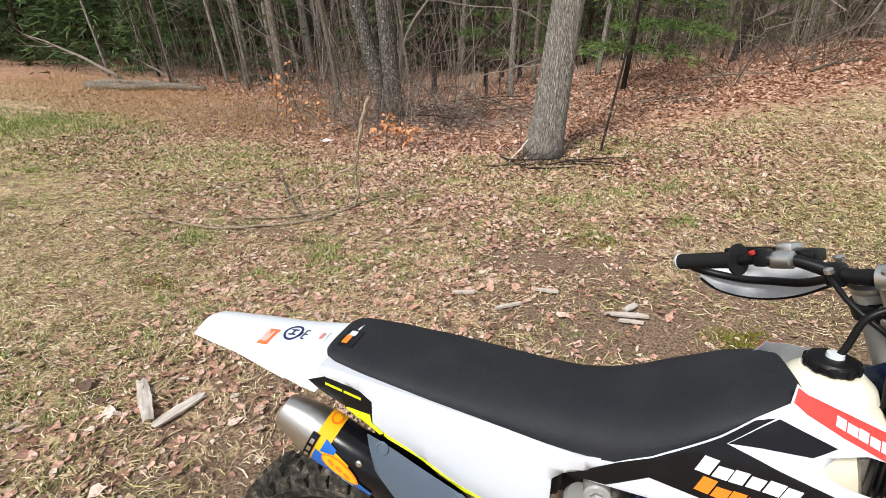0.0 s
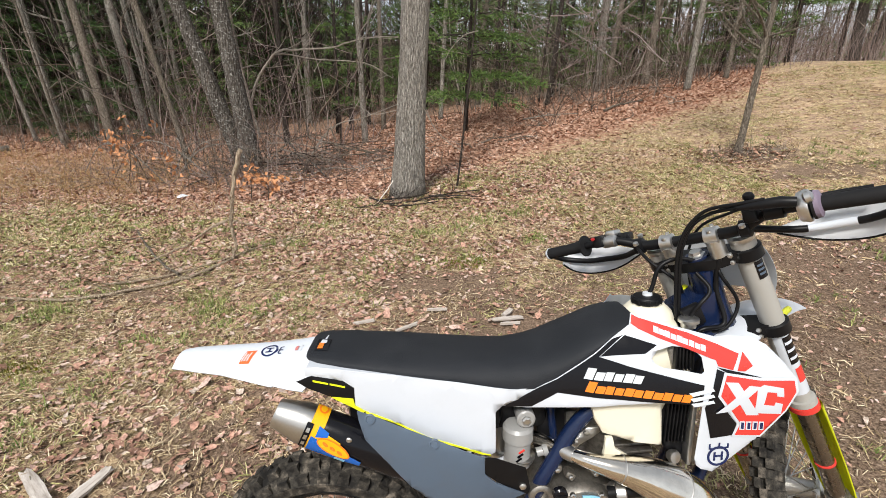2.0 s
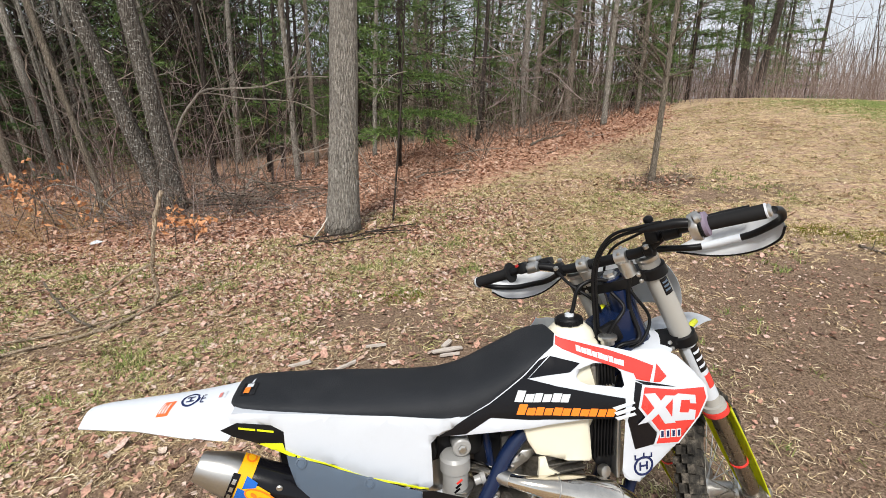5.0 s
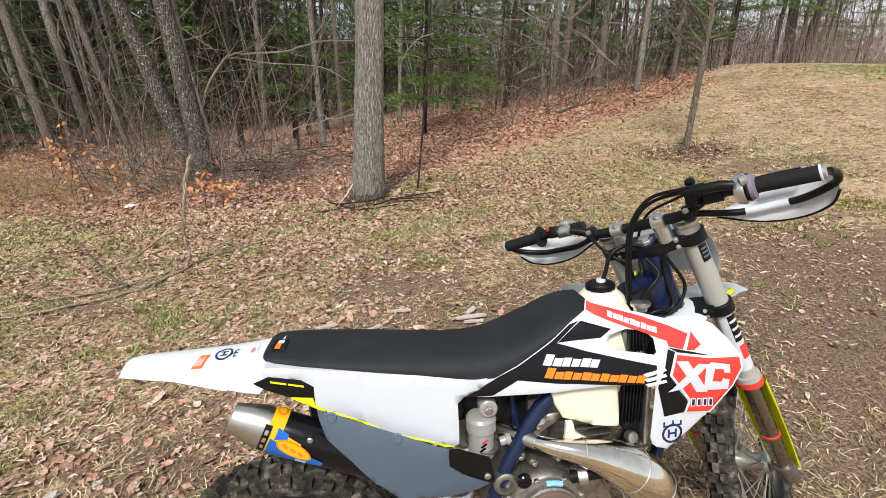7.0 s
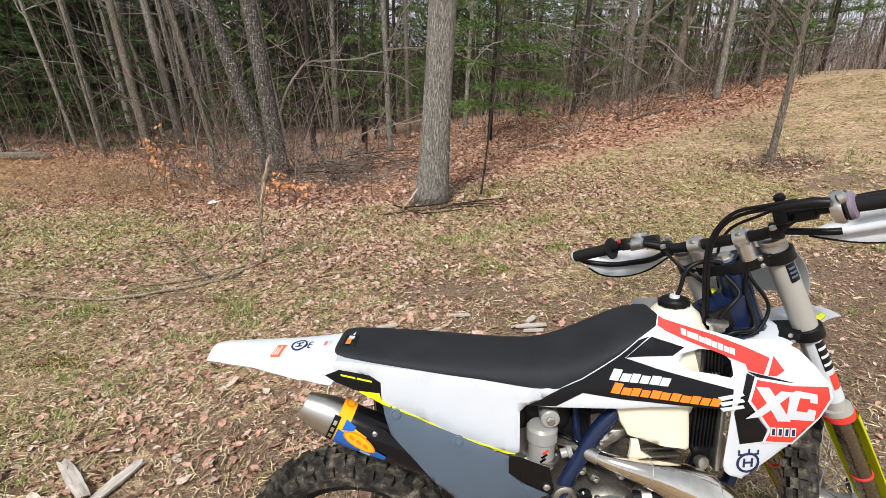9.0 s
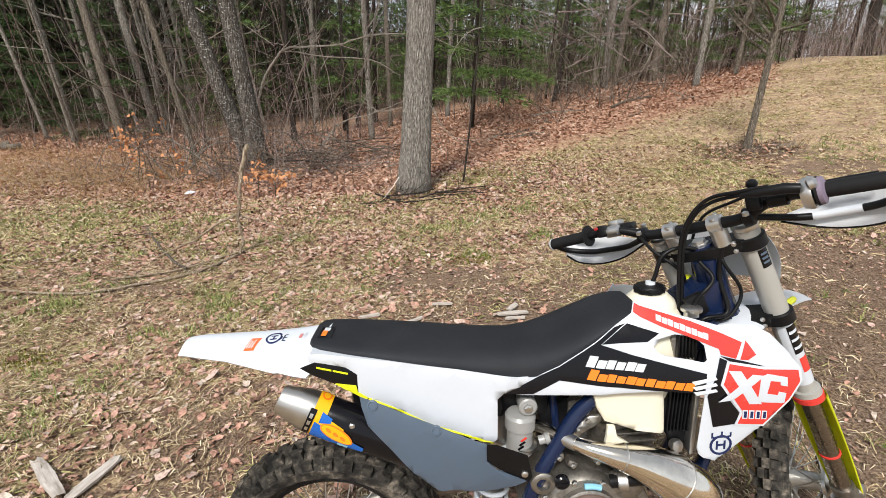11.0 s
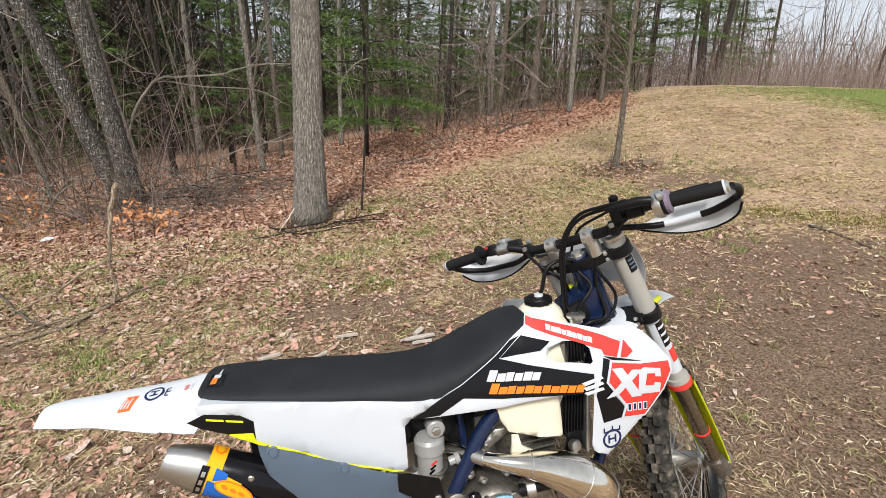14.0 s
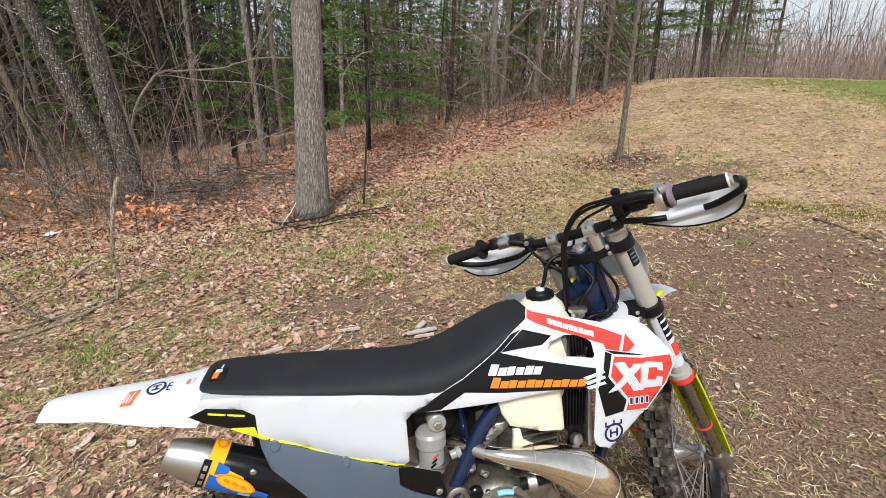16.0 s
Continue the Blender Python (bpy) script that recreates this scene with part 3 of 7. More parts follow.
# ---- trees ----
def limb(soup, rng, start, way, length, r, depth, sag=0.0, sides=5):
    """A crooked limb that forks into thinner ones."""
    n = 5 if depth else 4
    p, d = Vector(start), Vector(way).normalized()
    pts, rad = [p.copy()], [r]
    for i in range(n):
        d = (d + Vector((rng.uniform(-0.24, 0.24), rng.uniform(-0.24, 0.24), rng.uniform(-0.16, 0.2) - sag))).normalized()
        p = p + d * (length / n)
        pts.append(p.copy())
        rad.append(r * (1 - 0.8 * (i + 1) / n))
    soup.tube(pts, rad, sides, False)
    if depth:
        for _ in range(rng.randint(2, 4)):
            k = rng.randint(1, n - 1)
            out = Vector((rng.uniform(-1, 1), rng.uniform(-1, 1), rng.uniform(-0.3, 0.6)))
            limb(soup, rng, pts[k], (pts[k + 1] - pts[k]).normalized() + out * 0.8, length * rng.uniform(0.35, 0.65), rad[k] * 0.6, depth - 1, sag, max(3, sides - 1))


def tree(name, label, x, y, diameter, lean, tall, material, seed, limbs=6, low=2.0, limb_len=1.6, depth=1, flare=0.25, category="tree", detail=14, split=False):
    """A bare tree: a tapered, slightly crooked trunk and forked limbs. lean: how far it goes sideways in x and y per metre."""
    rng = random.Random(seed)
    root = new(name)
    root.location = (x, y, hz(x, y) - 0.03)
    tagged(root, label, category, "trees of the wood" if name == "wood_tree" else "")
    trunk, r0 = Soup(), diameter / 2
    pts, rad, n = [], [], 16
    wx, wy = rng.uniform(0, 6), rng.uniform(0, 6)
    for i in range(n + 1):
        f = (i / n) ** 1.5
        zz = tall * f
        sway = 0.012 * tall * f
        pts.append((lean[0] * zz + sway * math.sin(wx + 5 * f) - sway * math.sin(wx), lean[1] * zz + sway * math.sin(wy + 4 * f) - sway * math.sin(wy), zz))
        rad.append(r0 * (1 - 0.72 * f) * (1 + flare * math.exp(-zz / (0.9 * diameter + 0.02))))
    trunk.tube(pts, rad, detail, True, 0.05 if diameter > 0.1 else 0.02, rng)
    trunk.part("trunk", material, root)
    if limbs:
        br = Soup()
        for i in range(limbs):
            f = rng.uniform(low, tall * 0.97)
            k = max(i2 for i2 in range(n) if pts[i2][2] <= f)
            t = (f - pts[k][2]) / (pts[k + 1][2] - pts[k][2])
            at = Vector(pts[k]).lerp(Vector(pts[k + 1]), t)
            a = rng.uniform(0, 6.28)
            limb(br, rng, at, (math.cos(a), math.sin(a), rng.uniform(0.1, 0.9)), limb_len * rng.uniform(0.5, 1.2), min(rad[k] * 0.4, 0.03) + 0.004, depth)
            if split:
                br.part("limb", material, root)
                br = Soup()
        if not split:
            tagged(br.part("branchwork", material, root), kind="stuff")
    return root


tree("oak_tree", "large oak with furrowed grey bark at the wood's edge", 0.03, 5.02, 0.375, (0.036, 0.005), 12, BARK_OAK, 1, 12, 5.0, 2.2, 2, 0.3, detail=28, split=True)
tree("leaning_tree", "grey trunk leaning away beside its twin", -2.9, 7.45, 0.27, (-0.3, -0.05), 11, BARK_LICHEN, 2, 10, 4.0, 2.0, 1, 0.35, detail=18, split=True)
tree("twin_tree", "mottled grey trunk with lichen, one of a pair", -2.74, 7.3, 0.30, (-0.085, -0.02), 12, BARK_LICHEN, 3, 10, 4.0, 2.0, 1, 0.35, detail=18, split=True)
tree("thin_tree", "thin dark crooked stem near the oak", 0.68, 5.25, 0.028, (0.085, 0.0), 5.5, BARK_DARK, 4, 6, 1.6, 0.9, 1, 0.1, "sapling", 8, split=True)
tree("young_tree", "slim bare young tree standing in the mown field", 4.94, 6.04, 0.10, (0.02, 0.0), 6.5, BARK_BROWN, 5, 34, 1.05, 1.25, 2, 0.3, detail=14, split=True)
tree("bare_tree", "bare grey tree at the edge of the field", 6.48, 10.78, 0.15, (0.0, 0.0), 9, BARK_GREY, 6, 22, 1.3, 1.9, 2, split=True)
tree("bare_tree", "slender bare tree behind the field's edge", 7.86, 11.6, 0.12, (0.02, 0), 8, BARK_BROWN, 7, 14, 1.2, 1.9, 2, split=True)
tree("bare_tree", "dark slender tree on leaf-strewn slope", 3.36, 11.7, 0.12, (0.065, 0), 9, BARK_DARK, 8, 9, 2.4, 1.6, 1, split=True)
tree("bare_tree", "grey trunk deep in the wood", 5.1, 13.2, 0.2, (0.01, 0), 11, BARK_GREY, 9, 9, 2.4, 1.8, 1, split=True)
tree("old_pine", "dark forked trunk standing beyond the field", 13.6, 14.6, 0.32, (-0.05, 0.04), 12, BARK_DARK, 10, 12, 2.6, 2.6, 2, detail=18, split=True)
tree("old_pine", "dark leaning trunk standing beyond the field", 13.95, 14.35, 0.25, (0.09, -0.02), 11, BARK_DARK, 11, 10, 2.4, 2.4, 2, detail=16, split=True)
for i, (x, y, d, lx, ly) in enumerate([(-9.28, 11.97, 0.17, -0.06, -0.04), (-10.04, 14.4, 0.19, -0.03, -0.01), (-10.6, 16.0, 0.22, -0.04, -0.02), (-8.1, 13.76, 0.24, -0.1, -0.05),
                                       (-8.58, 15.2, 0.18, -0.06, -0.03), (-8.6, 17.3, 0.18, -0.04, -0.02), (-9.6, 18.4, 0.24, -0.04, -0.02), (-10.19, 12.2, 0.1, -0.09, -0.07),
                                       (-4.4, 18.5, 0.26, 0.02, 0.0), (-4.6, 22.0, 0.3, 0.07, 0.02), (-14.6, 12.0, 0.08, -0.06, -0.08), (-14.8, 14.3, 0.08, -0.08, -0.09)]):
    tree("wood_tree", "straight grey-brown trunk in the leafless wood", x, y, d, (lx, ly), 10 + i % 4, (BARK_PALE, BARK_GREY)[i % 3 == 2], 40 + i, 8, 2.5, 1.6, 1, detail=12)

# the wood behind: many slender trunks, each a tree of its own
rng = random.Random(77)
spots = []
while len(spots) < 165:
    x, y = rng.uniform(-26, 15), rng.uniform(8.5, 34)
    if y < float(edge_y(x)) + 2.6 + rng.uniform(0, 2) or any((x - a) ** 2 + (y - b) ** 2 < 0.45 for a, b in spots):
        continue
    if -1.0 < x < 4.2 and y < 10.5 or x < -6 and y < 15 and rng.uniform(0, 1) < 0.5:
        continue
    spots.append((x, y))
while len(spots) < 184:
    x, y = rng.uniform(-12, 1), rng.uniform(9.6, 17)
    if y > float(edge_y(x)) + 3.2 and not (-1.0 < x and y < 10.5) and not any((x - a) ** 2 + (y - b) ** 2 < 0.16 for a, b in spots):
        spots.append((x, y))
while len(spots) < 204:
    x, y = rng.uniform(10.5, 34), rng.uniform(17.5, 28)
    if not any((x - a) ** 2 + (y - b) ** 2 < 0.45 for a, b in spots):
        spots.append((x, y))
for i, (x, y) in enumerate(spots):
    d = rng.choice((0.05, 0.06, 0.07, 0.09, 0.11, 0.14, 0.19)) * rng.uniform(0.85, 1.2)
    tree("wood_tree", ("slender bare sapling in the leafless wood", "straight grey-brown trunk in the leafless wood")[d > 0.1], x, y, d, (rng.gauss(-0.12 if x < -2.5 else -0.012, 0.055 if x < 9 else 0.022), rng.gauss(0, 0.045)),
         rng.uniform(6, 10) if d < 0.1 else rng.uniform(9, 13), rng.choice((BARK_GREY, BARK_BROWN, BARK_DARK) if x < 9 else (BARK_BROWN, BARK_DARK, BARK_DARK)), 200 + i,
         rng.randint(6, 9), 0.8 if d < 0.1 else 1.6, 1.5, 2 if y < 14.5 and x > 0 else 1, 0.2, "tree", 8)


def conifer(name, label, x, y, tall, spread, seed, low=0.5, dense=1.0):
    """A white pine: a trunk, whorls of boughs and tufts of needles along them."""
    rg = np.random.default_rng(seed)
    rnd = random.Random(seed)
    root = new(name)
    root.location = (x, y, hz(x, y) - 0.03)
    tagged(root, label, "pine tree", "pines of the wood")
    s = Soup()
    s.tube([(0, 0, 0), (0.03, 0.02, tall * 0.5), (0, 0, tall)], [0.018 + tall * 0.007, 0.014 + tall * 0.004, 0.008], 9)
    s.part("trunk", BARK_DARK, root)
    b, at, wayv = Soup(), [], []
    zz = low
    while zz < tall:
        reach = spread * (1 - 0.85 * (zz / tall) ** 1.3)
        for _ in range(rnd.randint(4, 6)):
            a = rnd.uniform(0, 6.28)
            ln = reach * rnd.uniform(0.55, 1.1)
            d = Vector((math.cos(a), math.sin(a), 0))
            pts = [Vector((0, 0, zz)) + d * (ln * f) + Vector((0, 0, ln * (0.22 * f - 0.28 * f * f))) for f in (0, 0.25, 0.5, 0.75, 1)]
            b.tube(pts, [0.016, 0.013, 0.01, 0.007, 0.003], 3, False)
            for f in np.arange(0.18, 1.01, 0.06 / max(0.5, ln) / dense * 1.6):
                p = Vector((0, 0, zz)) + d * (ln * f) + Vector((0, 0, ln * (0.22 * f - 0.28 * f * f)))
                wide = 0.34 * ln * (1 - 0.55 * f)
                for _k in range(3):
                    o = Vector((-d.y, d.x, 0)) * rnd.uniform(-wide, wide)
                    at.append(p + o + Vector((0, 0, rnd.uniform(-0.06, 0.05))))
                    wayv.append((d * 0.7 + o.normalized() * 0.7 if o.length > 0 else d))
        zz += rnd.uniform(0.3, 0.5)
    tagged(b.part("boughwork", BARK_DARK, root), kind="stuff")
    at, wayv = np.array([tuple(p) for p in at]), np.array([tuple(p) for p in wayv])
    per = 5 if y < 15 else 3
    P, W = np.repeat(at, per, 0), np.repeat(wayv, per, 0)
    n = len(P)
    dirs = W + rg.normal(0, 0.55, (n, 3))
    dirs /= np.linalg.norm(dirs, axis=1)[:, None]
    ln = rg.uniform(0.09, 0.2, n)[:, None] * (1 if y < 17 else 1.3)
    side = np.cross(dirs, rg.normal(0, 1, (n, 3)))
    side /= np.linalg.norm(side, axis=1)[:, None] + 1e-9
    v = np.stack([P + side * 0.009, P - side * 0.009, P + dirs * ln], 1).reshape(-1, 3)
    # near pines take the brighter, lit needle colours; the rest keep the dark ones
    ob = bulk("needle_mass", v, np.arange(n * 3).reshape(-1, 3), NEEDLE_LIT if y < 18 and x > -8 else NEEDLE)
    ob.parent = root
    tagged(ob, kind="stuff")
    return root


for i, (x, y, tall, spread, low) in enumerate([(-13.5, 14.8, 9, 2.6, 0.4), (-17.5, 15.5, 10, 3.2, 0.3), (-21, 17, 11, 3.2, 0.3), (-15.5, 18.5, 11, 3, 0.5), (-11.6, 13.6, 4.5, 1.5, 0.3), (-12, 20, 11, 3, 0.8),
                                               (-1.6, 14.6, 8, 2.2, 1.2), (1.1, 9.6, 4.8, 1.9, 0.75), (0.2, 17.5, 10, 2.8, 0.8), (-6, 21, 11, 3, 1.5), (3.5, 18.5, 9, 2.6, 0.8), (-3.0, 24, 12, 3.2, 1),
                                               (7.6, 17, 8, 2.6, 0.4), (9.6, 14.8, 7.5, 2.4, 0.5), (11.2, 14.2, 9, 2.6, 1.6), (5.8, 21, 10, 3, 0.5), (13.6, 19.5, 6.5, 2.2, 0.5), (-9, 25, 12, 3.2, 1), (1.5, 26, 12, 3.4, 1), (-24, 14, 10, 3.2, 0.2), (-19.5, 13, 8, 2.6, 0.2), (-27, 19, 12, 3.5, 0.3), (-16.5, 22, 12, 3.2, 0.6), (-12.8, 17.2, 9, 2.6, 0.3), (-7.2, 17.6, 7, 2.2, 0.5),
                                               (-4.2, 20.4, 9, 2.6, 0.6), (-0.6, 20.5, 10, 2.8, 0.6), (2.6, 15.6, 7, 2.2, 0.5), (4.8, 16.2, 7, 2.2, 0.4), (6.6, 14.4, 4.5, 1.6, 0.3), (-2.2, 12.4, 4.2, 1.5, 0.9), (8.6, 13.2, 5, 1.8, 0.3), (12.2, 16.8, 7, 2.4, 0.5), (16.5, 17.5, 7, 2.4, 0.4), (14.4, 16.2, 9, 2.6, 2.2), (4.0, 13.8, 5, 1.7, 0.4), (-13.2, 12.6, 4.5, 1.8, 0.2), (19.5, 19.5, 7.5, 1.7, 1.2), (21.5, 22, 8, 1.8, 1.5), (18.2, 16.6, 3.2, 1.2, 0.3), (-8.6, 12.6, 3.6, 1.3, 0.2), (-6.6, 15.4, 7, 2.2, 0.3), (-10.4, 15.6, 8, 2.4, 0.3)]):
    conifer("pine_tree", "dark green white pine with soft needled boughs", x, y, tall, spread, 300 + i, low, (1.2 if 5 < x < 13 or 0 < x < 2 else 0.75) if y < 18 else 0.55)


def brush(name, label, n, where, length, r, seed, material=TWIG, arch=0.5, twigs=2, category="brush", k=5):
    """A thicket of thin crooked bare stems with side twigs, nobody could count them."""
    rnd, s = random.Random(seed), Soup()
    for _ in range(n):
        x, y = where(rnd)
        ln, a = length * rnd.uniform(0.4, 1.2), rnd.uniform(0, 6.28)
        bend = rnd.uniform(0, arch)
        p, d = Vector((x, y, hz(x, y) - 0.02)), Vector((math.cos(a) * bend, math.sin(a) * bend, 1)).normalized()
        pts = [p.copy()]
        for i in range(k):
            d = (d + Vector((rnd.uniform(-0.18, 0.18) + math.cos(a) * bend * 0.25, rnd.uniform(-0.18, 0.18) + math.sin(a) * bend * 0.25, -bend * 0.12))).normalized()
            p = p + d * (ln / k)
            p.z = max(p.z, hz(p.x, p.y) + 0.01)
            pts.append(p.copy())
        rr = r * rnd.uniform(0.5, 1.3)
        s.tube(pts, [rr * (1 - 0.75 * i / k) for i in range(k + 1)], 3, False)
        for _t in range(rnd.randint(0, twigs)):
            q = pts[rnd.randint(1, k - 1)]
            w = Vector((rnd.uniform(-1, 1), rnd.uniform(-1, 1), rnd.uniform(-0.1, 1))).normalized() * ln * rnd.uniform(0.15, 0.4)
            s.tube([q, q + w * 0.5 + Vector((0, 0, 0.02)), q + w], [rr * 0.5, rr * 0.4, rr * 0.2], 3, False)
    return tagged(s.part(name, material), label, category, kind="stuff")


def along_edge(x0, x1, d0, d1):
    def pick(rnd):
        x = rnd.uniform(x0, x1)
        return x, float(edge_y(x)) + rnd.uniform(d0, d1)
    return pick


def around(cx, cy, sx, sy):
    return lambda rnd: (rnd.gauss(cx, sx), rnd.gauss(cy, sy))


brush("undergrowth", "bare grey-brown undergrowth along the wood's edge", 260, along_edge(-13, -3.6, 3.2, 6.2), 1.3, 0.005, 501, TWIG, 0.8, 3)
brush("undergrowth_deep", "tangled bare shrubs among the trunks", 700, along_edge(-22, 4, 4.5, 13), 2.2, 0.007, 502, TWIG, 0.6, 3)
brush("shrub_tangle", "tangled dead stems round the twin trunks", 130, around(-2.6, 7.2, 0.9, 0.4), 1.6, 0.0085, 503, TWIG, 1.5, 4)
brush("shrub_tangle", "arching bare stems beside the oak", 90, around(-1.7, 7.0, 0.8, 0.5), 1.25, 0.0065, 504, TWIG_PALE, 1.6, 3)
brush("meadow_stalks", "rust-brown dry meadow stalks along the wood", 5200, along_edge(-15, -3.9, -0.4, 3.6), 0.36, 0.003, 505, STRAW_STALK, 0.9, 1, "dry stalks", 3)
brush("bramble", "thin reddish bramble shoots at the meadow edge", 260, along_edge(-9, -2.2, -0.4, 1.2), 0.6, 0.0028, 511, STRAW_STALK, 0.7, 2)
brush("sapling_belt", "dense bare saplings behind the slope", 700, lambda r: (r.uniform(1.2, 10.5), r.uniform(12.5, 24)), 4.4, 0.012, 506, TWIG, 0.3, 3)
brush("slope_brush", "low bare brush at the top of the leafy slope", 430, along_edge(2.6, 10, 1.6, 5.0), 1.9, 0.008, 507, TWIG, 1.0, 4)
brush("field_thicket", "reddish grey bare thicket beyond the field", 3200, lambda r: (r.uniform(11.0, 36), r.uniform(13.2, 22)), 2.5, 0.006, 508, TWIG_MAUVE, 0.07, 2, "brush", 3)
brush("crest_brush", "low beige bare brush and dry stalks along the field's far edge", 1200, lambda r: (r.uniform(7.2, 28), r.uniform(11.6, 14.5)), 1.1, 0.0045, 515, TWIG_PALE, 0.5, 3, "brush", 3)
brush("thicket_back", "dense beige brush far beyond the field", 1600, lambda r: (r.uniform(9, 46), r.uniform(19, 32)), 3.4, 0.012, 517, TWIG_MAUVE, 0.15, 2, "brush", 2)
brush("thicket_poles", "tall thin upright shoots beyond the field", 300, lambda r: (r.uniform(14, 40), r.uniform(16, 26)), 6.2, 0.011, 516, TWIG_MAUVE, 0.05, 4)
brush("far_wood", "distant bare trunks closing the view", 700, lambda r: (r.uniform(-45, 60), r.uniform(26, 48)), 9, 0.05, 509, TWIG, 0.12, 3)
brush("far_wood_low", "distant bare undergrowth", 750, lambda r: (r.uniform(-35, 12), r.uniform(18, 34)), 3.4, 0.014, 510, TWIG, 0.4, 3)


brush("pale_saplings", "pale slim bare shoots along the wood's edge", 130, along_edge(-13, -0.9, 3.4, 7.5), 3.4, 0.011, 512, TWIG_PALE, 0.3, 4)
brush("floor_twigs", "dead twigs littering the leafy floor", 650, along_edge(-6.5, 2.5, 0.3, 3.2), 0.55, 0.0045, 514, TWIG, 2.6, 2, "twigs", 4)
brush("edge_twigs", "pale tangled twigs at the foot of the trees", 280, along_edge(-7, -0.8, 0.4, 2.6), 0.9, 0.004, 513, TWIG_PALE, 1.6, 3)


def tangle(name, label, n, where, length, r, seed, z0, z1, material):
    """Criss-crossing bare boughs, too many to count."""
    rnd, s = random.Random(seed), Soup()
    for _ in range(n):
        x, y = where(rnd)
        a = rnd.uniform(0, 6.28)
        limb(s, rnd, (x, y, hz(x, y) + rnd.uniform(z0, z1)), (math.cos(a), math.sin(a), rnd.uniform(-0.2, 0.6)), length * rnd.uniform(0.5, 1.2), r * rnd.uniform(0.6, 1.3), 2, 0.02, 4)
    return tagged(s.part(name, material), label, "brush", kind="stuff")


tangle("bough_tangle", "criss-crossing pale bare boughs above the slope", 120, along_edge(2.2, 10.5, 1.6, 5.0), 2.1, 0.012, 530, 0.2, 3.4, TWIG_PALE)
tangle("bough_tangle", "criss-crossing dead boughs among the trunks", 60, along_edge(-10, 3, 2.2, 6.0), 2.0, 0.012, 531, 0.2, 2.8, TWIG)
tangle("bough_tangle", "bare boughs of the thicket beyond the field", 45, lambda q: (q.uniform(10.5, 20), q.uniform(13, 18)), 2.4, 0.016, 532, 0.5, 4.0, TWIG)


# an added dark backdrop far behind the trunks stands in for the wood's shaded depth
def dark_backdrop_material():
    n = Nodes("shaded_wood_backdrop", 0.95, 0, 0.1)
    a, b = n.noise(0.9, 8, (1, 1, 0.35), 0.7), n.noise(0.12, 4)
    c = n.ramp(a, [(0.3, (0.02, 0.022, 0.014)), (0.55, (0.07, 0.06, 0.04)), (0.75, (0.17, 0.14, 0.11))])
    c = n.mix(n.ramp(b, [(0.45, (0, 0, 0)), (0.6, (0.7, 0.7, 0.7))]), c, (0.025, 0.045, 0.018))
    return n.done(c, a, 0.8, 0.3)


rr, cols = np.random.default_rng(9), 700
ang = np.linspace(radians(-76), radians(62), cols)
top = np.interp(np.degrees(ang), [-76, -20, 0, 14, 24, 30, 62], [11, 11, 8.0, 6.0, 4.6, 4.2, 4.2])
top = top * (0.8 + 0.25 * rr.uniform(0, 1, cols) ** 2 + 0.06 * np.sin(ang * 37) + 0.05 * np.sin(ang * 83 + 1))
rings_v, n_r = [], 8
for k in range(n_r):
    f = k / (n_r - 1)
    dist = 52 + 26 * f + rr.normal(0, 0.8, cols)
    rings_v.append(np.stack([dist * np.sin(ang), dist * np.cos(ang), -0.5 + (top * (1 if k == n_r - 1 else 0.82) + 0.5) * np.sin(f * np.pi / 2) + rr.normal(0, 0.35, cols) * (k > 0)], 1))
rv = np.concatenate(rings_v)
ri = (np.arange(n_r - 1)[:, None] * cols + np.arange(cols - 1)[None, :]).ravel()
tagged(bulk("backdrop", rv, np.stack([ri, ri + 1, ri + cols + 1, ri + cols], 1), dark_backdrop_material(), False), "added dark backdrop standing in for the wood's shaded depth", "backdrop", kind="structure")


# a heap of cut brushwood beside the twin trunks
def brushwood(cx, cy, n, seed):
    rnd = random.Random(seed)
    heap = new("brushwood_pile")
    heap.location = (cx, cy, hz(cx, cy))
    tagged(heap, "low heap of dark dead sticks on russet leaves", "brushwood", "brushwood heaps")
    for i in range(n):
        a, ln = rnd.uniform(-1.2, 1.2), rnd.uniform(0.4, 1.4)
        x, y, z = rnd.gauss(0, 0.5), rnd.gauss(0, 0.22), rnd.uniform(0.02, 0.3)
        d = Vector((math.cos(a), math.sin(a), rnd.uniform(-0.35, 0.45)))
        s, p = Soup(), []
        for k in range(5):
            q = Vector((x, y, z)) + d * ln * (k / 4 - 0.5) + Vector((rnd.uniform(-.03, .03), rnd.uniform(-.03, .03), rnd.uniform(-.03, .03)))
            q.z = max(q.z, hz(cx + q.x, cy + q.y) - hz(cx, cy) + 0.008)
            p.append(q)
        r = rnd.uniform(0.005, 0.014)
        s.tube(p, [r, r * 0.9, r * 0.8, r * 0.65, r * 0.35], 5)
        s.part("stick", rnd.choice((BARK_DARK, BARK_BROWN, DEADWOOD, BARK_BROWN)), heap)


brushwood(-1.75, 7.2, 30, 71)
brushwood(-1.0, 7.7, 22, 72)


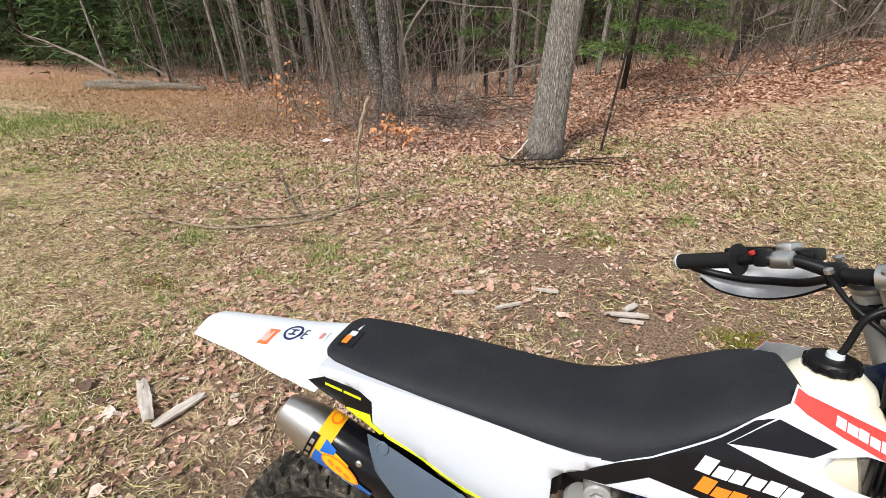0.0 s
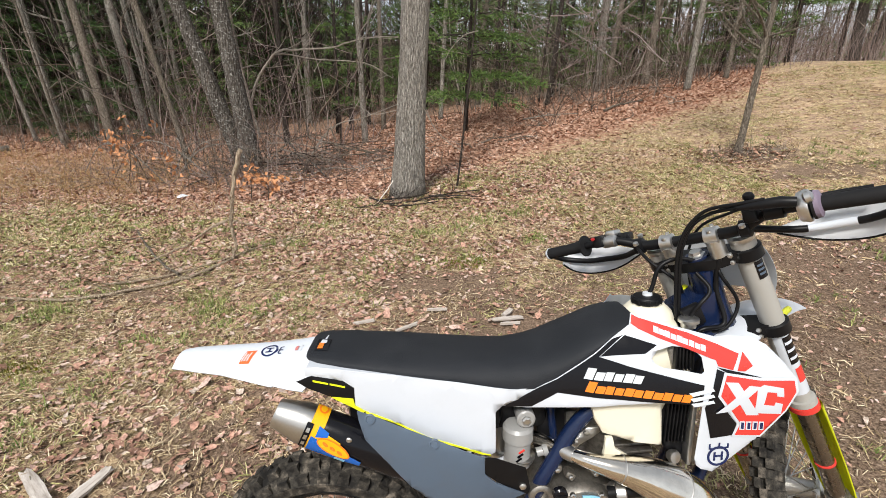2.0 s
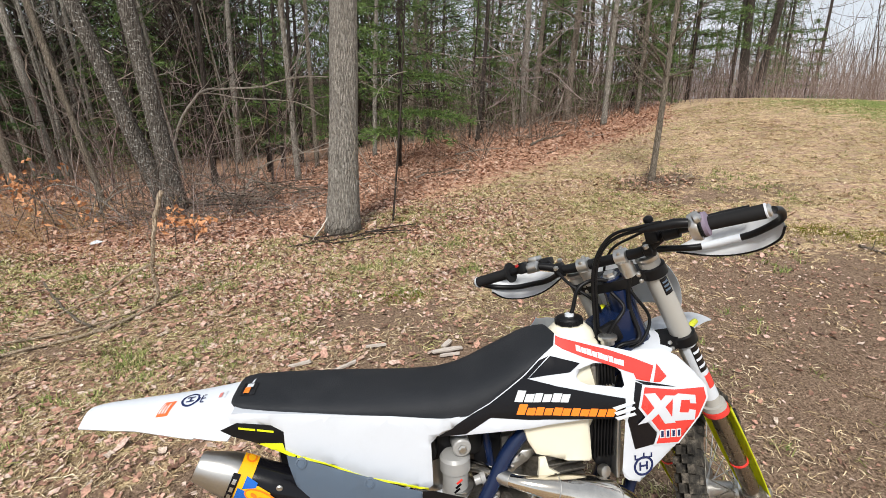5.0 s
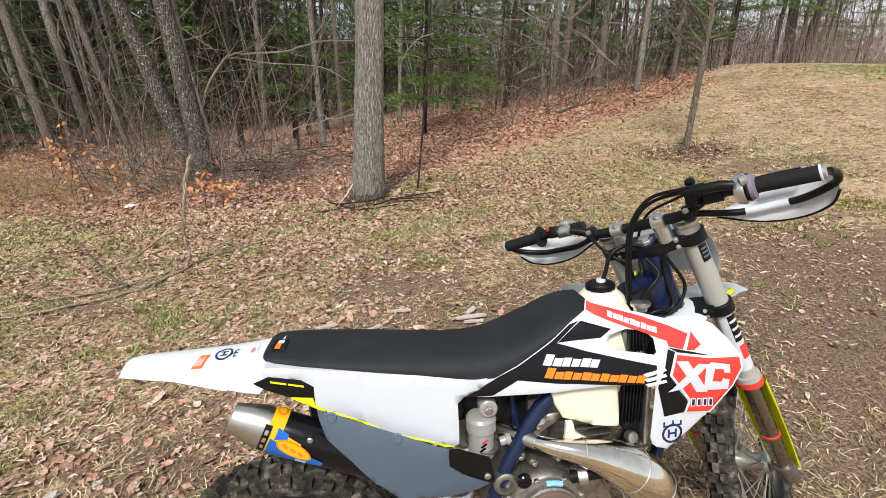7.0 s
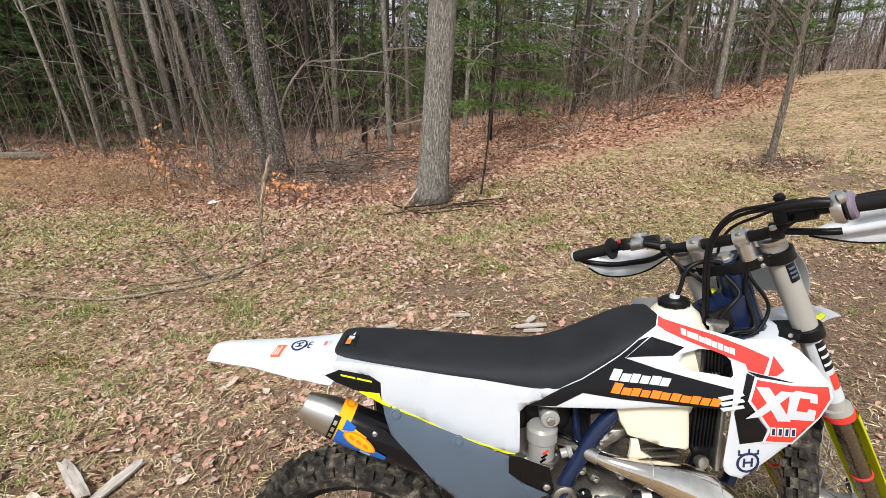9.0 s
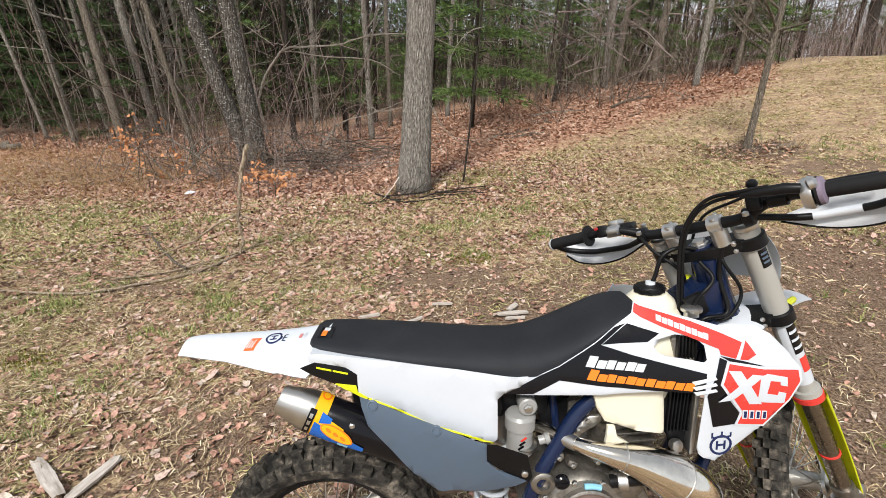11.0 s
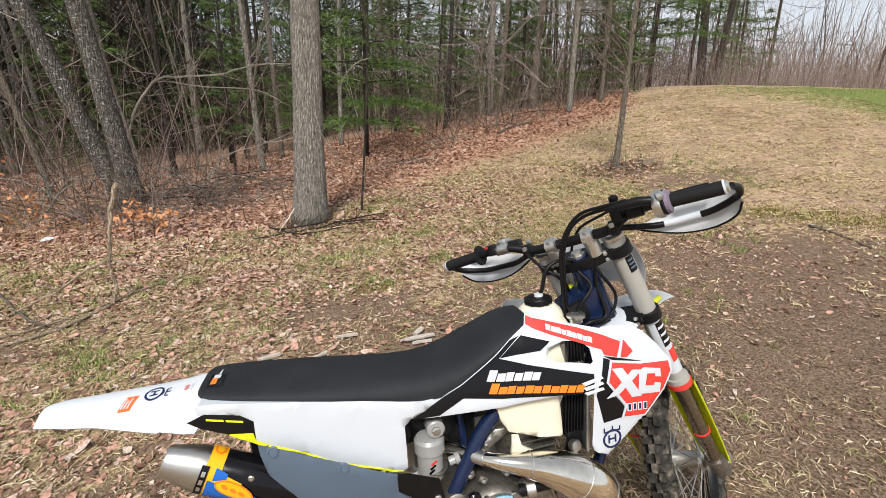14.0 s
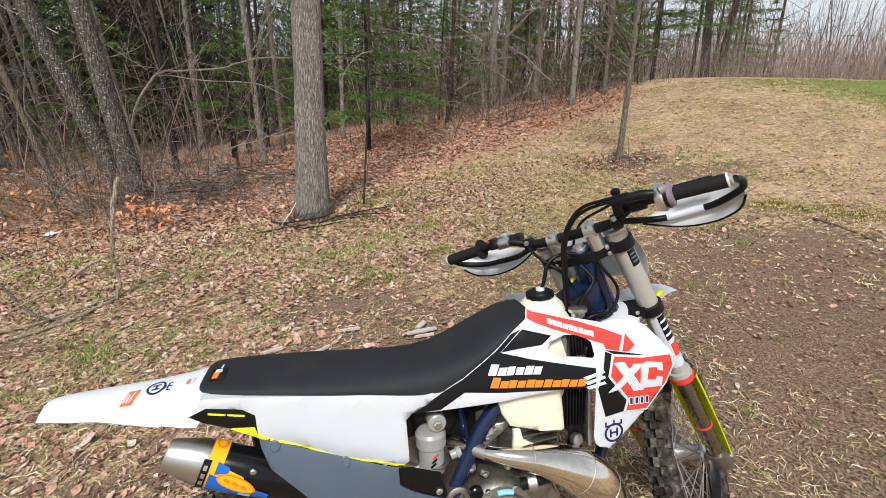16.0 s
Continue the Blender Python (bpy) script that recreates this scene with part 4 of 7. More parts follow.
# stands deep in the wood, too many to count, added to darken the gaps between trunks
def pine_stand(name, label, n, where, seed, per, material=NEEDLE, rise=-0.25, thin=1.0):
    rg, rnd = np.random.default_rng(seed), random.Random(seed)
    vs = []
    for _ in range(n):
        x, y = where(rnd)
        tall, spread = rnd.uniform(8, 14), rnd.uniform(2.0, 3.2)
        f = rg.uniform(0.03, 1, per)
        r = spread * (1 - 0.8 * f ** 1.3) * np.sqrt(rg.uniform(0.05, 1, per))
        a = rg.uniform(0, 2 * np.pi, per)
        P = np.stack([x + r * np.cos(a), y + r * np.sin(a), hz(x, y) + tall * f - 0.15 * r], 1)
        out = np.stack([np.cos(a), np.sin(a), np.full(per, rise)], 1) + rg.normal(0, 0.5, (per, 3))
        out /= np.linalg.norm(out, axis=1)[:, None]
        side = np.cross(out, rg.normal(0, 1, (per, 3)))
        side /= np.linalg.norm(side, axis=1)[:, None] + 1e-9
        ln, w = rg.uniform(0.25, 0.6, (per, 1)), rg.uniform(0.02, 0.05, (per, 1)) * thin
        vs.append(np.stack([P + side * w, P - side * w, P + out * ln], 1).reshape(-1, 3))
    v = np.concatenate(vs)
    return tagged(bulk(name, v, np.arange(len(v)).reshape(-1, 3), material), label, "distant wood", kind="stuff")


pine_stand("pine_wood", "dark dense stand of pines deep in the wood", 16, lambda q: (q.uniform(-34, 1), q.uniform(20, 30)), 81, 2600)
pine_stand("twig_wood", "dense leafless twigs deep in the wood, coloured dark for shade", 44, lambda q: (q.uniform(-30, 2), q.uniform(17, 27)), 84, 2300, TWIG_SHADED, 1.1, 0.6)
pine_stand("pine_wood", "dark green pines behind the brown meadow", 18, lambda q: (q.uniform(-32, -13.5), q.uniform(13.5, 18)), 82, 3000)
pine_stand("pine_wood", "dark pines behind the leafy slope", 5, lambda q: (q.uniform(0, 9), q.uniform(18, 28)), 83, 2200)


# ---- materials of the motorcycle ----
def plastic(name, colour, rough=0.35, dirt=0.12, spec=0.5):
    n = Nodes(name, rough, 0, spec)
    smear = n.noise(14, 6, rough=0.7)
    c = n.mix(n.ramp(smear, [(0.5, (0, 0, 0)), (0.8, (dirt, dirt, dirt))]), colour, tuple(v * 0.45 + 0.05 for v in colour))
    fine = n.noise(220, 3)
    return n.done(c, fine, 0.05, 0.001, n.math("ADD", n.math("MULTIPLY", smear, 0.25), rough - 0.12))


def metal(name, colour, rough=0.3, grain=60, dirt=0.3):
    n = Nodes(name, rough, 1.0)
    g = n.noise(grain, 5, rough=0.7)
    c = n.mix(n.ramp(g, [(0.45, (0, 0, 0)), (0.75, (dirt, dirt, dirt))]), colour, tuple(v * 0.4 for v in colour))
    return n.done(c, g, 0.12, 0.002, n.math("ADD", n.math("MULTIPLY", g, 0.3), rough - 0.12))


WHITE = plastic("white_plastic", (0.585, 0.62, 0.675), 0.4, 0.1)
SEAT = Nodes("seat_vinyl", 0.6, 0, 0.26)
seat_grain = SEAT.noise(420, 3)
SEAT = SEAT.done(SEAT.mix(SEAT.ramp(SEAT.noise(7, 5), [(0.4, (0, 0, 0)), (0.75, (0.5, 0.5, 0.5))]), (0.015, 0.017, 0.021), (0.034, 0.036, 0.041)), seat_grain, 0.6, 0.003)
THIN_WHITE = plastic("thin_white_plastic", (0.72, 0.74, 0.77), 0.4, 0.08)
glow = THIN_WHITE.node_tree.nodes.new("ShaderNodeBsdfTranslucent")
glow.inputs["Color"].default_value = (0.7, 0.71, 0.72, 1)
blend = THIN_WHITE.node_tree.nodes.new("ShaderNodeMixShader")
blend.inputs[0].default_value = 0.22
THIN_WHITE.node_tree.links.new(THIN_WHITE.node_tree.nodes["Principled BSDF"].outputs[0], blend.inputs[1])
THIN_WHITE.node_tree.links.new(glow.outputs[0], blend.inputs[2])
THIN_WHITE.node_tree.links.new(blend.outputs[0], THIN_WHITE.node_tree.nodes["Material Output"].inputs["Surface"])
GREY = plastic("blue_grey_plastic", (0.08, 0.112, 0.158), 0.4, 0.4)
BLACK = plastic("black_plastic", (0.006, 0.006, 0.007), 0.4, 0.1, 0.22)
GLOSS = plastic("black_decal", (0.005, 0.005, 0.007), 0.2, 0.05, 0.3)
YELLOW = plastic("neon_yellow_plastic", (0.72, 0.76, 0.015), 0.38, 0.15)
RED = plastic("red_decal", (0.7, 0.05, 0.04), 0.25, 0.08)
ORANGE = plastic("orange_decal", (0.9, 0.22, 0.02), 0.25, 0.05)
AMBER = plastic("amber_decal", (0.9, 0.45, 0.01), 0.25, 0.1)
BLUE = plastic("blue_decal", (0.01, 0.12, 0.5), 0.25, 0.1)
NAVY = plastic("navy_decal", (0.012, 0.022, 0.09), 0.25, 0.05)
SKYBLUE = plastic("light_blue_decal", (0.25, 0.55, 0.75), 0.3, 0.1)
SILVER = plastic("silver_decal", (0.62, 0.66, 0.7), 0.3, 0.1)
FRAME = plastic("dark_blue_powder_coat", (0.006, 0.0145, 0.05), 0.22, 0.2)
RUBBER = plastic("grip_rubber", (0.011, 0.011, 0.012), 0.65, 0.15, 0.22)
TANK = plastic("ivory_fuel_tank", (0.78, 0.74, 0.6), 0.45, 0.06)
CAST = metal("cast_aluminium", (0.34, 0.32, 0.29), 0.5, 70, 0.8)
SILVERPAINT = plastic("silver_anodised", (0.3, 0.3, 0.295), 0.35, 0.15, 0.7)
ALLOY = metal("silver_alloy", (0.62, 0.61, 0.59), 0.36, 160, 0.15)
FORKTUBE = plastic("grey_anodised_tube", (0.37, 0.36, 0.335), 0.3, 0.06)
STANCHION = metal("dark_fork_leg", (0.3, 0.27, 0.24), 0.25, 50, 0.2)
NICKEL = metal("nickel_exhaust", (0.84, 0.79, 0.71), 0.09, 9, 0.45)
STEEL = metal("brushed_steel", (0.55, 0.54, 0.52), 0.34, 120, 0.1)
BRONZE = plastic("bronze_engine_cover", (0.12, 0.08, 0.062), 0.45, 0.3)


def tyre_material():
    n = Nodes("muddy_tyre", 0.85, 0, 0.2)
    mud = n.noise(26, 7, rough=0.7)
    c = n.ramp(mud, [(0.4, (0.014, 0.0132, 0.0125)), (0.53, (0.05, 0.045, 0.038)), (0.68, (0.2, 0.172, 0.14))])
    return n.done(c, mud, 0.5, 0.004)


TYRE = tyre_material()


# ---- the dirt bike; its own axes: x forward, y to its left, z up, from the rear wheel's footprint ----
bike = new("dirt_bike")
bike.matrix_basis = pose(-0.013, 0, -0.053, -6, -5.5, 0.5)
tagged(bike, "white enduro dirt bike with red and black graphics, parked on grass", "motorcycle")

RAKE, STEER = radians(23.5), radians(45)
STEM = Vector((1.108, 0.005, 1.164))
AX = Vector((-math.sin(RAKE), 0, math.cos(RAKE)))
FW = Vector((math.cos(RAKE), 0, math.sin(RAKE)))
TURN = Matrix.Translation(STEM) @ Matrix.Rotation(STEER, 4, AX) @ Matrix.Translation(-STEM)


def st(f, y, s):
    """A point of the steered front: f forward of the steering axis, y to the left, s up along the axis from the top clamp."""
    return TURN @ (STEM + FW * f + Vector((0, y, 0)) + AX * s)


def finish(name, soup, material, parent, label="", angle=38):
    me = soup.data(name, material, True)
    me.set_sharp_from_angle(angle=radians(angle))
    ob = new(name, me)
    ob.parent = parent
    return tagged(ob, label)


def panel(name, outline, depth, material, parent, label="", thick=0.004, out=0.0, holes=(), side=-1, step=0.03, roll=0.0025):
    """A moulded sheet with the given outline in x and z; depth(x, z) is its distance from the bike's middle plane."""
    bm = bmesh.new()
    for loop in (outline, *holes):
        vs = [bm.verts.new((x, 0, z)) for x, z in loop]
        for a, b in zip(vs, vs[1:] + vs[:1]):
            bm.edges.new((a, b))
    bmesh.ops.triangle_fill(bm, use_beauty=True, use_dissolve=False, edges=bm.edges[:], normal=(0, -1, 0))
    xs, zs = [x for x, _ in outline], [z for _, z in outline]
    if step:
        for lo, hi, no in ((min(xs), max(xs), (1, 0, 0)), (min(zs), max(zs), (0, 0, 1))):
            k = math.ceil(lo / step + 0.05) * step
            while k < hi:
                bmesh.ops.bisect_plane(bm, geom=bm.verts[:] + bm.edges[:] + bm.faces[:], plane_co=(k * no[0], 0, k * no[2]), plane_no=no)
                k += step
    bm.verts.index_update()
    s = Soup()
    rim = {v.index for e in bm.edges if len(e.link_faces) == 1 for v in e.verts}
    n = len(bm.verts)
    for v in bm.verts:
        d = depth(v.co.x, v.co.z) + out - (roll if v.index in rim else 0)
        s.v.append((v.co.x, side * d, v.co.z))
    for v in bm.verts:
        s.v.append((v.co.x, side * (depth(v.co.x, v.co.z) + out - thick), v.co.z))
    for f in bm.faces:
        ids = [v.index for v in f.verts]
        if (f.normal.y < 0) != (side < 0):
            ids.reverse()
        s.f.append(tuple(ids))
        s.f.append(tuple(i + n for i in reversed(ids)))
    for e in bm.edges:
        if len(e.link_faces) == 1:
            a, b = e.verts[0].index, e.verts[1].index
            f = e.link_faces[0]
            ids = [v.index for v in f.verts]
            if (ids.index(b) - ids.index(a)) % len(ids) != 1:
                a, b = b, a
            quad = (b, a, a + n, b + n)
            if (f.normal.y < 0) != (side < 0):
                quad = quad[::-1]
            s.f.append(quad)
    bm.free()
    return finish(name, s, material, parent, label, 50)


def loft(name, rings, material, parent, label="", caps=True, angle=40):
    """A skin over rings of equally many points."""
    s, k = Soup(), len(rings[0])
    for r in rings:
        s.v.extend(tuple(p) for p in r)
    for i in range(len(rings) - 1):
        for j in range(k):
            a, b = i * k + j, i * k + (j + 1) % k
            s.f.append((a, b, b + k, a + k))
    if caps:
        s.f.append(tuple(range(k - 1, -1, -1)))
        s.f.append(tuple((len(rings) - 1) * k + j for j in range(k)))
    return finish(name, s, material, parent, label, angle)


def rod(name, pts, r, material, parent, label="", sides=14, angle=40):
    s = Soup()
    s.tube(pts, r, sides)
    return finish(name, s, material, parent, label, angle)


def turned(name, centre, axis, profile, material, parent, label="", sides=28, angle=35):
    """A lathe shape: profile is pairs of distance along the axis and radius."""
    c, a = Vector(centre), Vector(axis).normalized()
    u = a.orthogonal().normalized()
    w = a.cross(u)
    rings = [[c + a * d + (u * math.cos(2 * math.pi * j / sides) + w * math.sin(2 * math.pi * j / sides)) * r for j in range(sides)] for d, r in profile]
    return loft(name, rings, material, parent, label, True, angle)


def block(name, centre, size, material, parent, label="", turn=None, bevel=0.004):
    bm = bmesh.new()
    bmesh.ops.create_cube(bm, size=1)
    bmesh.ops.scale(bm, vec=size, verts=bm.verts)
    bmesh.ops.bevel(bm, geom=bm.edges[:], offset=min(bevel, min(size) * 0.3), segments=2, affect="EDGES", profile=0.5)
    m = Matrix.Translation(centre) @ (turn if turn else Matrix.Identity(4))
    bm.transform(m)
    me = bpy.data.meshes.new(name)
    bm.to_mesh(me)
    bm.free()
    me.materials.append(material)
    me.shade_smooth()
    me.set_sharp_from_angle(angle=radians(30))
    ob = new(name, me)
    ob.parent = parent
    return tagged(ob, label)


def smooth_path(pts, n=6):
    """Catmull-Rom through points (which may carry a radius as a fourth number)."""
    P = [np.array(p, float) for p in pts]
    P = [2 * P[0] - P[1]] + P + [2 * P[-1] - P[-2]]
    res = []
    for i in range(1, len(P) - 2):
        for k in range(n):
            t = k / n
            a, b, c, d = P[i - 1], P[i], P[i + 1], P[i + 2]
            res.append(0.5 * (2 * b + (c - a) * t + (2 * a - 5 * b + 4 * c - d) * t * t + (3 * b - a - 3 * c + d) * t ** 3))
    return res + [P[-2]]


def hose(name, pts, r, material, parent, label="", sides=10):
    return rod(name, [tuple(p[:3]) for p in smooth_path(pts)], r, material, parent, label, sides)


# seat
def interp(x, xs, vs):
    return float(np.interp(x, xs, vs))


SEAT_X = [0.085, 0.088, 0.097, 0.118, 0.185, 0.32, 0.46, 0.53, 0.60, 0.658, 0.708, 0.759, 0.802, 0.851, 0.89, 0.922]
SEAT_LO = [1.002, 1.0, 0.998, 0.994, 0.981, 0.955, 0.924, 0.906, 0.892, 0.894, 0.912, 0.946, 0.972, 1.0, 1.012, 1.008]
SEAT_HI = [1.006, 1.010, 1.013, 1.012, 1.004, 0.984, 0.964, 0.956, 0.952, 0.957, 0.968, 0.984, 0.998, 1.018, 1.032, 1.036]
SEAT_W = [0.05, 0.066, 0.08, 0.092, 0.104, 0.117, 0.122, 0.122, 0.122, 0.124, 0.126, 0.122, 0.115, 0.104, 0.092, 0.08]
rings = []
for x in [0.085, 0.0865, 0.088, 0.092, 0.097] + list(np.linspace(0.104, 0.922, 58)):
    lo, hi, w = interp(x, SEAT_X, SEAT_LO), interp(x, SEAT_X, SEAT_HI), interp(x, SEAT_X, SEAT_W)
    ring = []
    for j in range(25):
        a = math.pi * j / 24
        c, sn = math.cos(a), math.sin(a)
        ring.append((x, w * math.copysign(abs(c) ** 0.62, c), lo + (hi - lo) * sn ** 0.72))
    ring += [(x, -w * 0.7, lo - 0.012), (x, w * 0.7, lo - 0.012)]
    rings.append(ring)
seat = loft("seat", rings, SEAT, bike, "black textured vinyl saddle", angle=60)


def seat_top(x, y):
    lo, hi, w = interp(x, SEAT_X, SEAT_LO), interp(x, SEAT_X, SEAT_HI), interp(x, SEAT_X, SEAT_W)
    c = min(1, abs(y) / w) ** (1 / 0.62)
    return lo + (hi - lo) * max(0, 1 - c * c) ** 0.36


def seat_patch(name, x0, x1, y0, y1, lift, material, parent, label=""):
    s, n = Soup(), 6
    for i in range(n + 1):
        for j in range(n + 1):
            x, y = x0 + (x1 - x0) * i / n, y0 + (y1 - y0) * j / n
            s.v.append((x, y, seat_top(x, y) + lift))
    for i in range(n):
        for j in range(n):
            a = i * (n + 1) + j
            s.f.append((a, a + n + 1, a + n + 2, a + 1))
    return finish(name, s, material, parent, label)


seat_patch("seat_badge", 0.106, 0.14, -0.056, 0.008, 0.002, GLOSS, seat, "small black woven badge")
seat_patch("badge_mark", 0.113, 0.126, -0.05, -0.018, 0.0035, ORANGE, seat)
seat_patch("badge_mark", 0.115, 0.13, -0.02, 0.0, 0.0035, SILVER, seat)


# rear fender: an arched shell
FX = [-0.272, -0.262, -0.23, -0.13, -0.03, 0.04, 0.074, 0.086, 0.12]
FZ = [1.006, 1.009, 1.011, 1.006, 1.004, 1.006, 1.009, 1.01, 1.012]
FE = [1.0, 0.999, 0.996, 0.984, 0.957, 0.94, 0.934, 0.948, 0.968]
FWD = [0.06, 0.061, 0.066, 0.084, 0.1, 0.112, 0.116, 0.117, 0.118]
s = Soup()
for layer, drop in ((0, 0.0), (1, 0.0045)):
    for x in np.linspace(-0.272, 0.12, 60):
        z, e, w = interp(x, FX, FZ), interp(x, FX, FE), interp(x, FX, FWD)
        for j in range(21):
            u = -1 + 2 * j / 20
            arch = abs(u) ** 3.2
            skew = (0.006 - 0.006 * u) * max(0, min(1, (-0.2 - x) / 0.07)) + 0.006
            s.v.append((x + skew, u * (w - drop), z - drop - (z - e) * arch + (0.004 * math.cos(u * math.pi) if x < 0 else 0)))
nn = 60 * 21
for i in range(59):
    for j in range(20):
        a = i * 21 + j
        s.f.append((a, a + 1, a + 22, a + 21))
        s.f.append((a + nn, a + nn + 21, a + nn + 22, a + nn + 1))
for i in range(59):
    for j in (0, 20):
        a = i * 21 + j
        s.f.append((a, a + 21, a + 21 + nn, a + nn) if j == 0 else (a, a + nn, a + 21 + nn, a + 21))
for j in range(20):
    s.f.append((j, j + nn, j + nn + 1, j + 1))
fender = finish("rear_fender", s, plastic("worn_white_plastic", (0.67, 0.71, 0.77), 0.45, 0.3), bike, "long white plastic rear fender", 45)


def fender_mark(name, x0, x1, y0, y1, material, lift=0.0015, slant=0.0):
    m, k = Soup(), 4
    for i in range(k + 1):
        for j in range(k + 1):
            y = y0 + (y1 - y0) * j / k
            x = x0 + (x1 - x0) * i / k + slant * (y - y0)
            z, e, w = interp(x, FX, FZ), interp(x, FX, FE), interp(x, FX, FWD)
            u = y / w
            m.v.append((x, y, z - (z - e) * abs(u) ** 3.2 + (0.004 * math.cos(u * math.pi) if x < 0 else 0) + lift))
    for i in range(k):
        for j in range(k):
            a = i * (k + 1) + j
            m.f.append((a, a + k + 1, a + k + 2, a + 1))
    return finish(name, m, material, fender)


fender_mark("orange_mark", -0.086, -0.06, -0.062, -0.02, plastic("red_orange_decal", (0.85, 0.14, 0.03), 0.3), 0.0015, 0.25)
for k in range(3):
    fender_mark("pale_bar", -0.0815 + 0.0065 * k, -0.0785 + 0.0065 * k, -0.056, -0.028 - 0.006 * (k % 2), SILVER, 0.0024, 0.25)


def fender_z(x, y):
    z, e, w = interp(x, FX, FZ), interp(x, FX, FE), interp(x, FX, FWD)
    u = y / w
    return z - (z - e) * abs(u) ** 3.2 + (0.004 * math.cos(u * math.pi) if x < 0 else 0)


ring = Soup()
for k in range(28):
    a = 2 * math.pi * k / 28
    for r in (0.0165, 0.0215):
        x, y = -0.017 + r * math.cos(a), -0.022 + r * 1.15 * math.sin(a)
        ring.v.append((x, y, fender_z(x, y) + 0.0015))
for k in range(28):
    a, b = 2 * k, 2 * ((k + 1) % 28)
    ring.f.append((a, a + 1, b + 1, b))
finish("crown_ring", ring, NAVY, fender)
for x0, x1, y0, y1 in ((-0.026, -0.008, -0.032, -0.0275), (-0.026, -0.008, -0.0165, -0.012), (-0.019, -0.015, -0.0275, -0.0165), (0.0065, 0.0095, -0.038, -0.006), (0.0095, 0.016, -0.04, -0.036), (0.0095, 0.0175, -0.024, -0.02), (0.0095, 0.016, -0.008, -0.004)):
    fender_mark("crown_mark", x0, x1, y0, y1, NAVY)
fender_mark("small_red_mark", 0.05, 0.058, -0.034, -0.012, plastic("faded_red_decal", (0.62, 0.22, 0.2), 0.3))
fender_mark("small_red_mark", 0.064, 0.068, -0.04, -0.008, SILVER)


# side panels
def side_depth(x, z):
    return 0.118 + 0.012 * min(1, max(0, (x - 0.05) / 0.3)) + 0.05 * max(0, 0.98 - z) * min(1, max(0, (x - 0.05) / 0.2)) - 0.012 * max(0, (x - 0.55) / 0.1)


PLATE = [(0.092, 0.997), (0.094, 0.975), (0.109, 0.974), (0.183, 0.957), (0.209, 0.937), (0.206, 0.891), (0.230, 0.874), (0.310, 0.835), (0.377, 0.793), (0.502, 0.740), (0.531, 0.729), (0.543, 0.735), (0.549, 0.845), (0.567, 0.859), (0.644, 0.879), (0.659, 0.895), (0.600, 0.896), (0.529, 0.915), (0.460, 0.932), (0.321, 0.961), (0.185, 0.986), (0.117, 0.998), (0.098, 0.999)]
INSERT = [(0.070, 0.963), (0.109, 0.976), (0.183, 0.958), (0.208, 0.938), (0.207, 0.890), (0.150, 0.917), (0.097, 0.943)]
for side in (-1, 1):
    plate = panel("side_panel", [(x, z - 0.022 * (side > 0)) for x, z in PLATE], side_depth, WHITE, bike, "white plastic number panel", side=side)
    grab = panel("grab_recess", INSERT, side_depth, BLACK, plate, "black recessed hand hold", out=0.0012, side=side)
    panel("yellow_edge", [(0.148, 0.919), (0.204, 0.910), (0.207, 0.892), (0.231, 0.875), (0.223, 0.871), (0.201, 0.886)], side_depth, YELLOW, plate, "neon yellow trim", out=0.0035, side=side)
    panel("yellow_edge", [(0.232, 0.8745), (0.31, 0.836), (0.377, 0.794), (0.502, 0.741), (0.531, 0.73), (0.531, 0.725), (0.502, 0.735), (0.377, 0.788), (0.31, 0.831), (0.23, 0.869)], side_depth, YELLOW, plate, "neon yellow trim", out=0.001, side=side)
    for k in range(2):
        panel("yellow_mark", [(0.112 + 0.04 * k, 0.966 - 0.011 * k), (0.148 + 0.04 * k, 0.956 - 0.011 * k), (0.148 + 0.04 * k, 0.952 - 0.011 * k), (0.112 + 0.04 * k, 0.962 - 0.011 * k)], side_depth, YELLOW, plate, out=0.0032, side=side, thick=0.002, roll=0, step=0)


# white lip of the tail plastics closing the gap under the saddle
lip_x = list(np.linspace(0.10, 0.655, 24))
for side in (-1,):
    rings = []
    for x in lip_x:
        lo, w = interp(x, SEAT_X, SEAT_LO), interp(x, SEAT_X, SEAT_W)
        out = side_depth(x, lo) - 0.002
        rings.append([(x, side * out, lo + 0.003), (x, side * (w * 0.8), lo + 0.001), (x, side * (w * 0.8), lo - 0.02), (x, side * (out - 0.001), lo - 0.014)][::side])
    loft("panel_lip", rings, WHITE, bike, "", True, 30)


def box_depth(x, z):
    return 0.176 + 0.012 * math.sin(min(1, max(0, (z - 0.6) / 0.28)) * math.pi) - 0.03 * max(0, (x - 0.5) / 0.1)


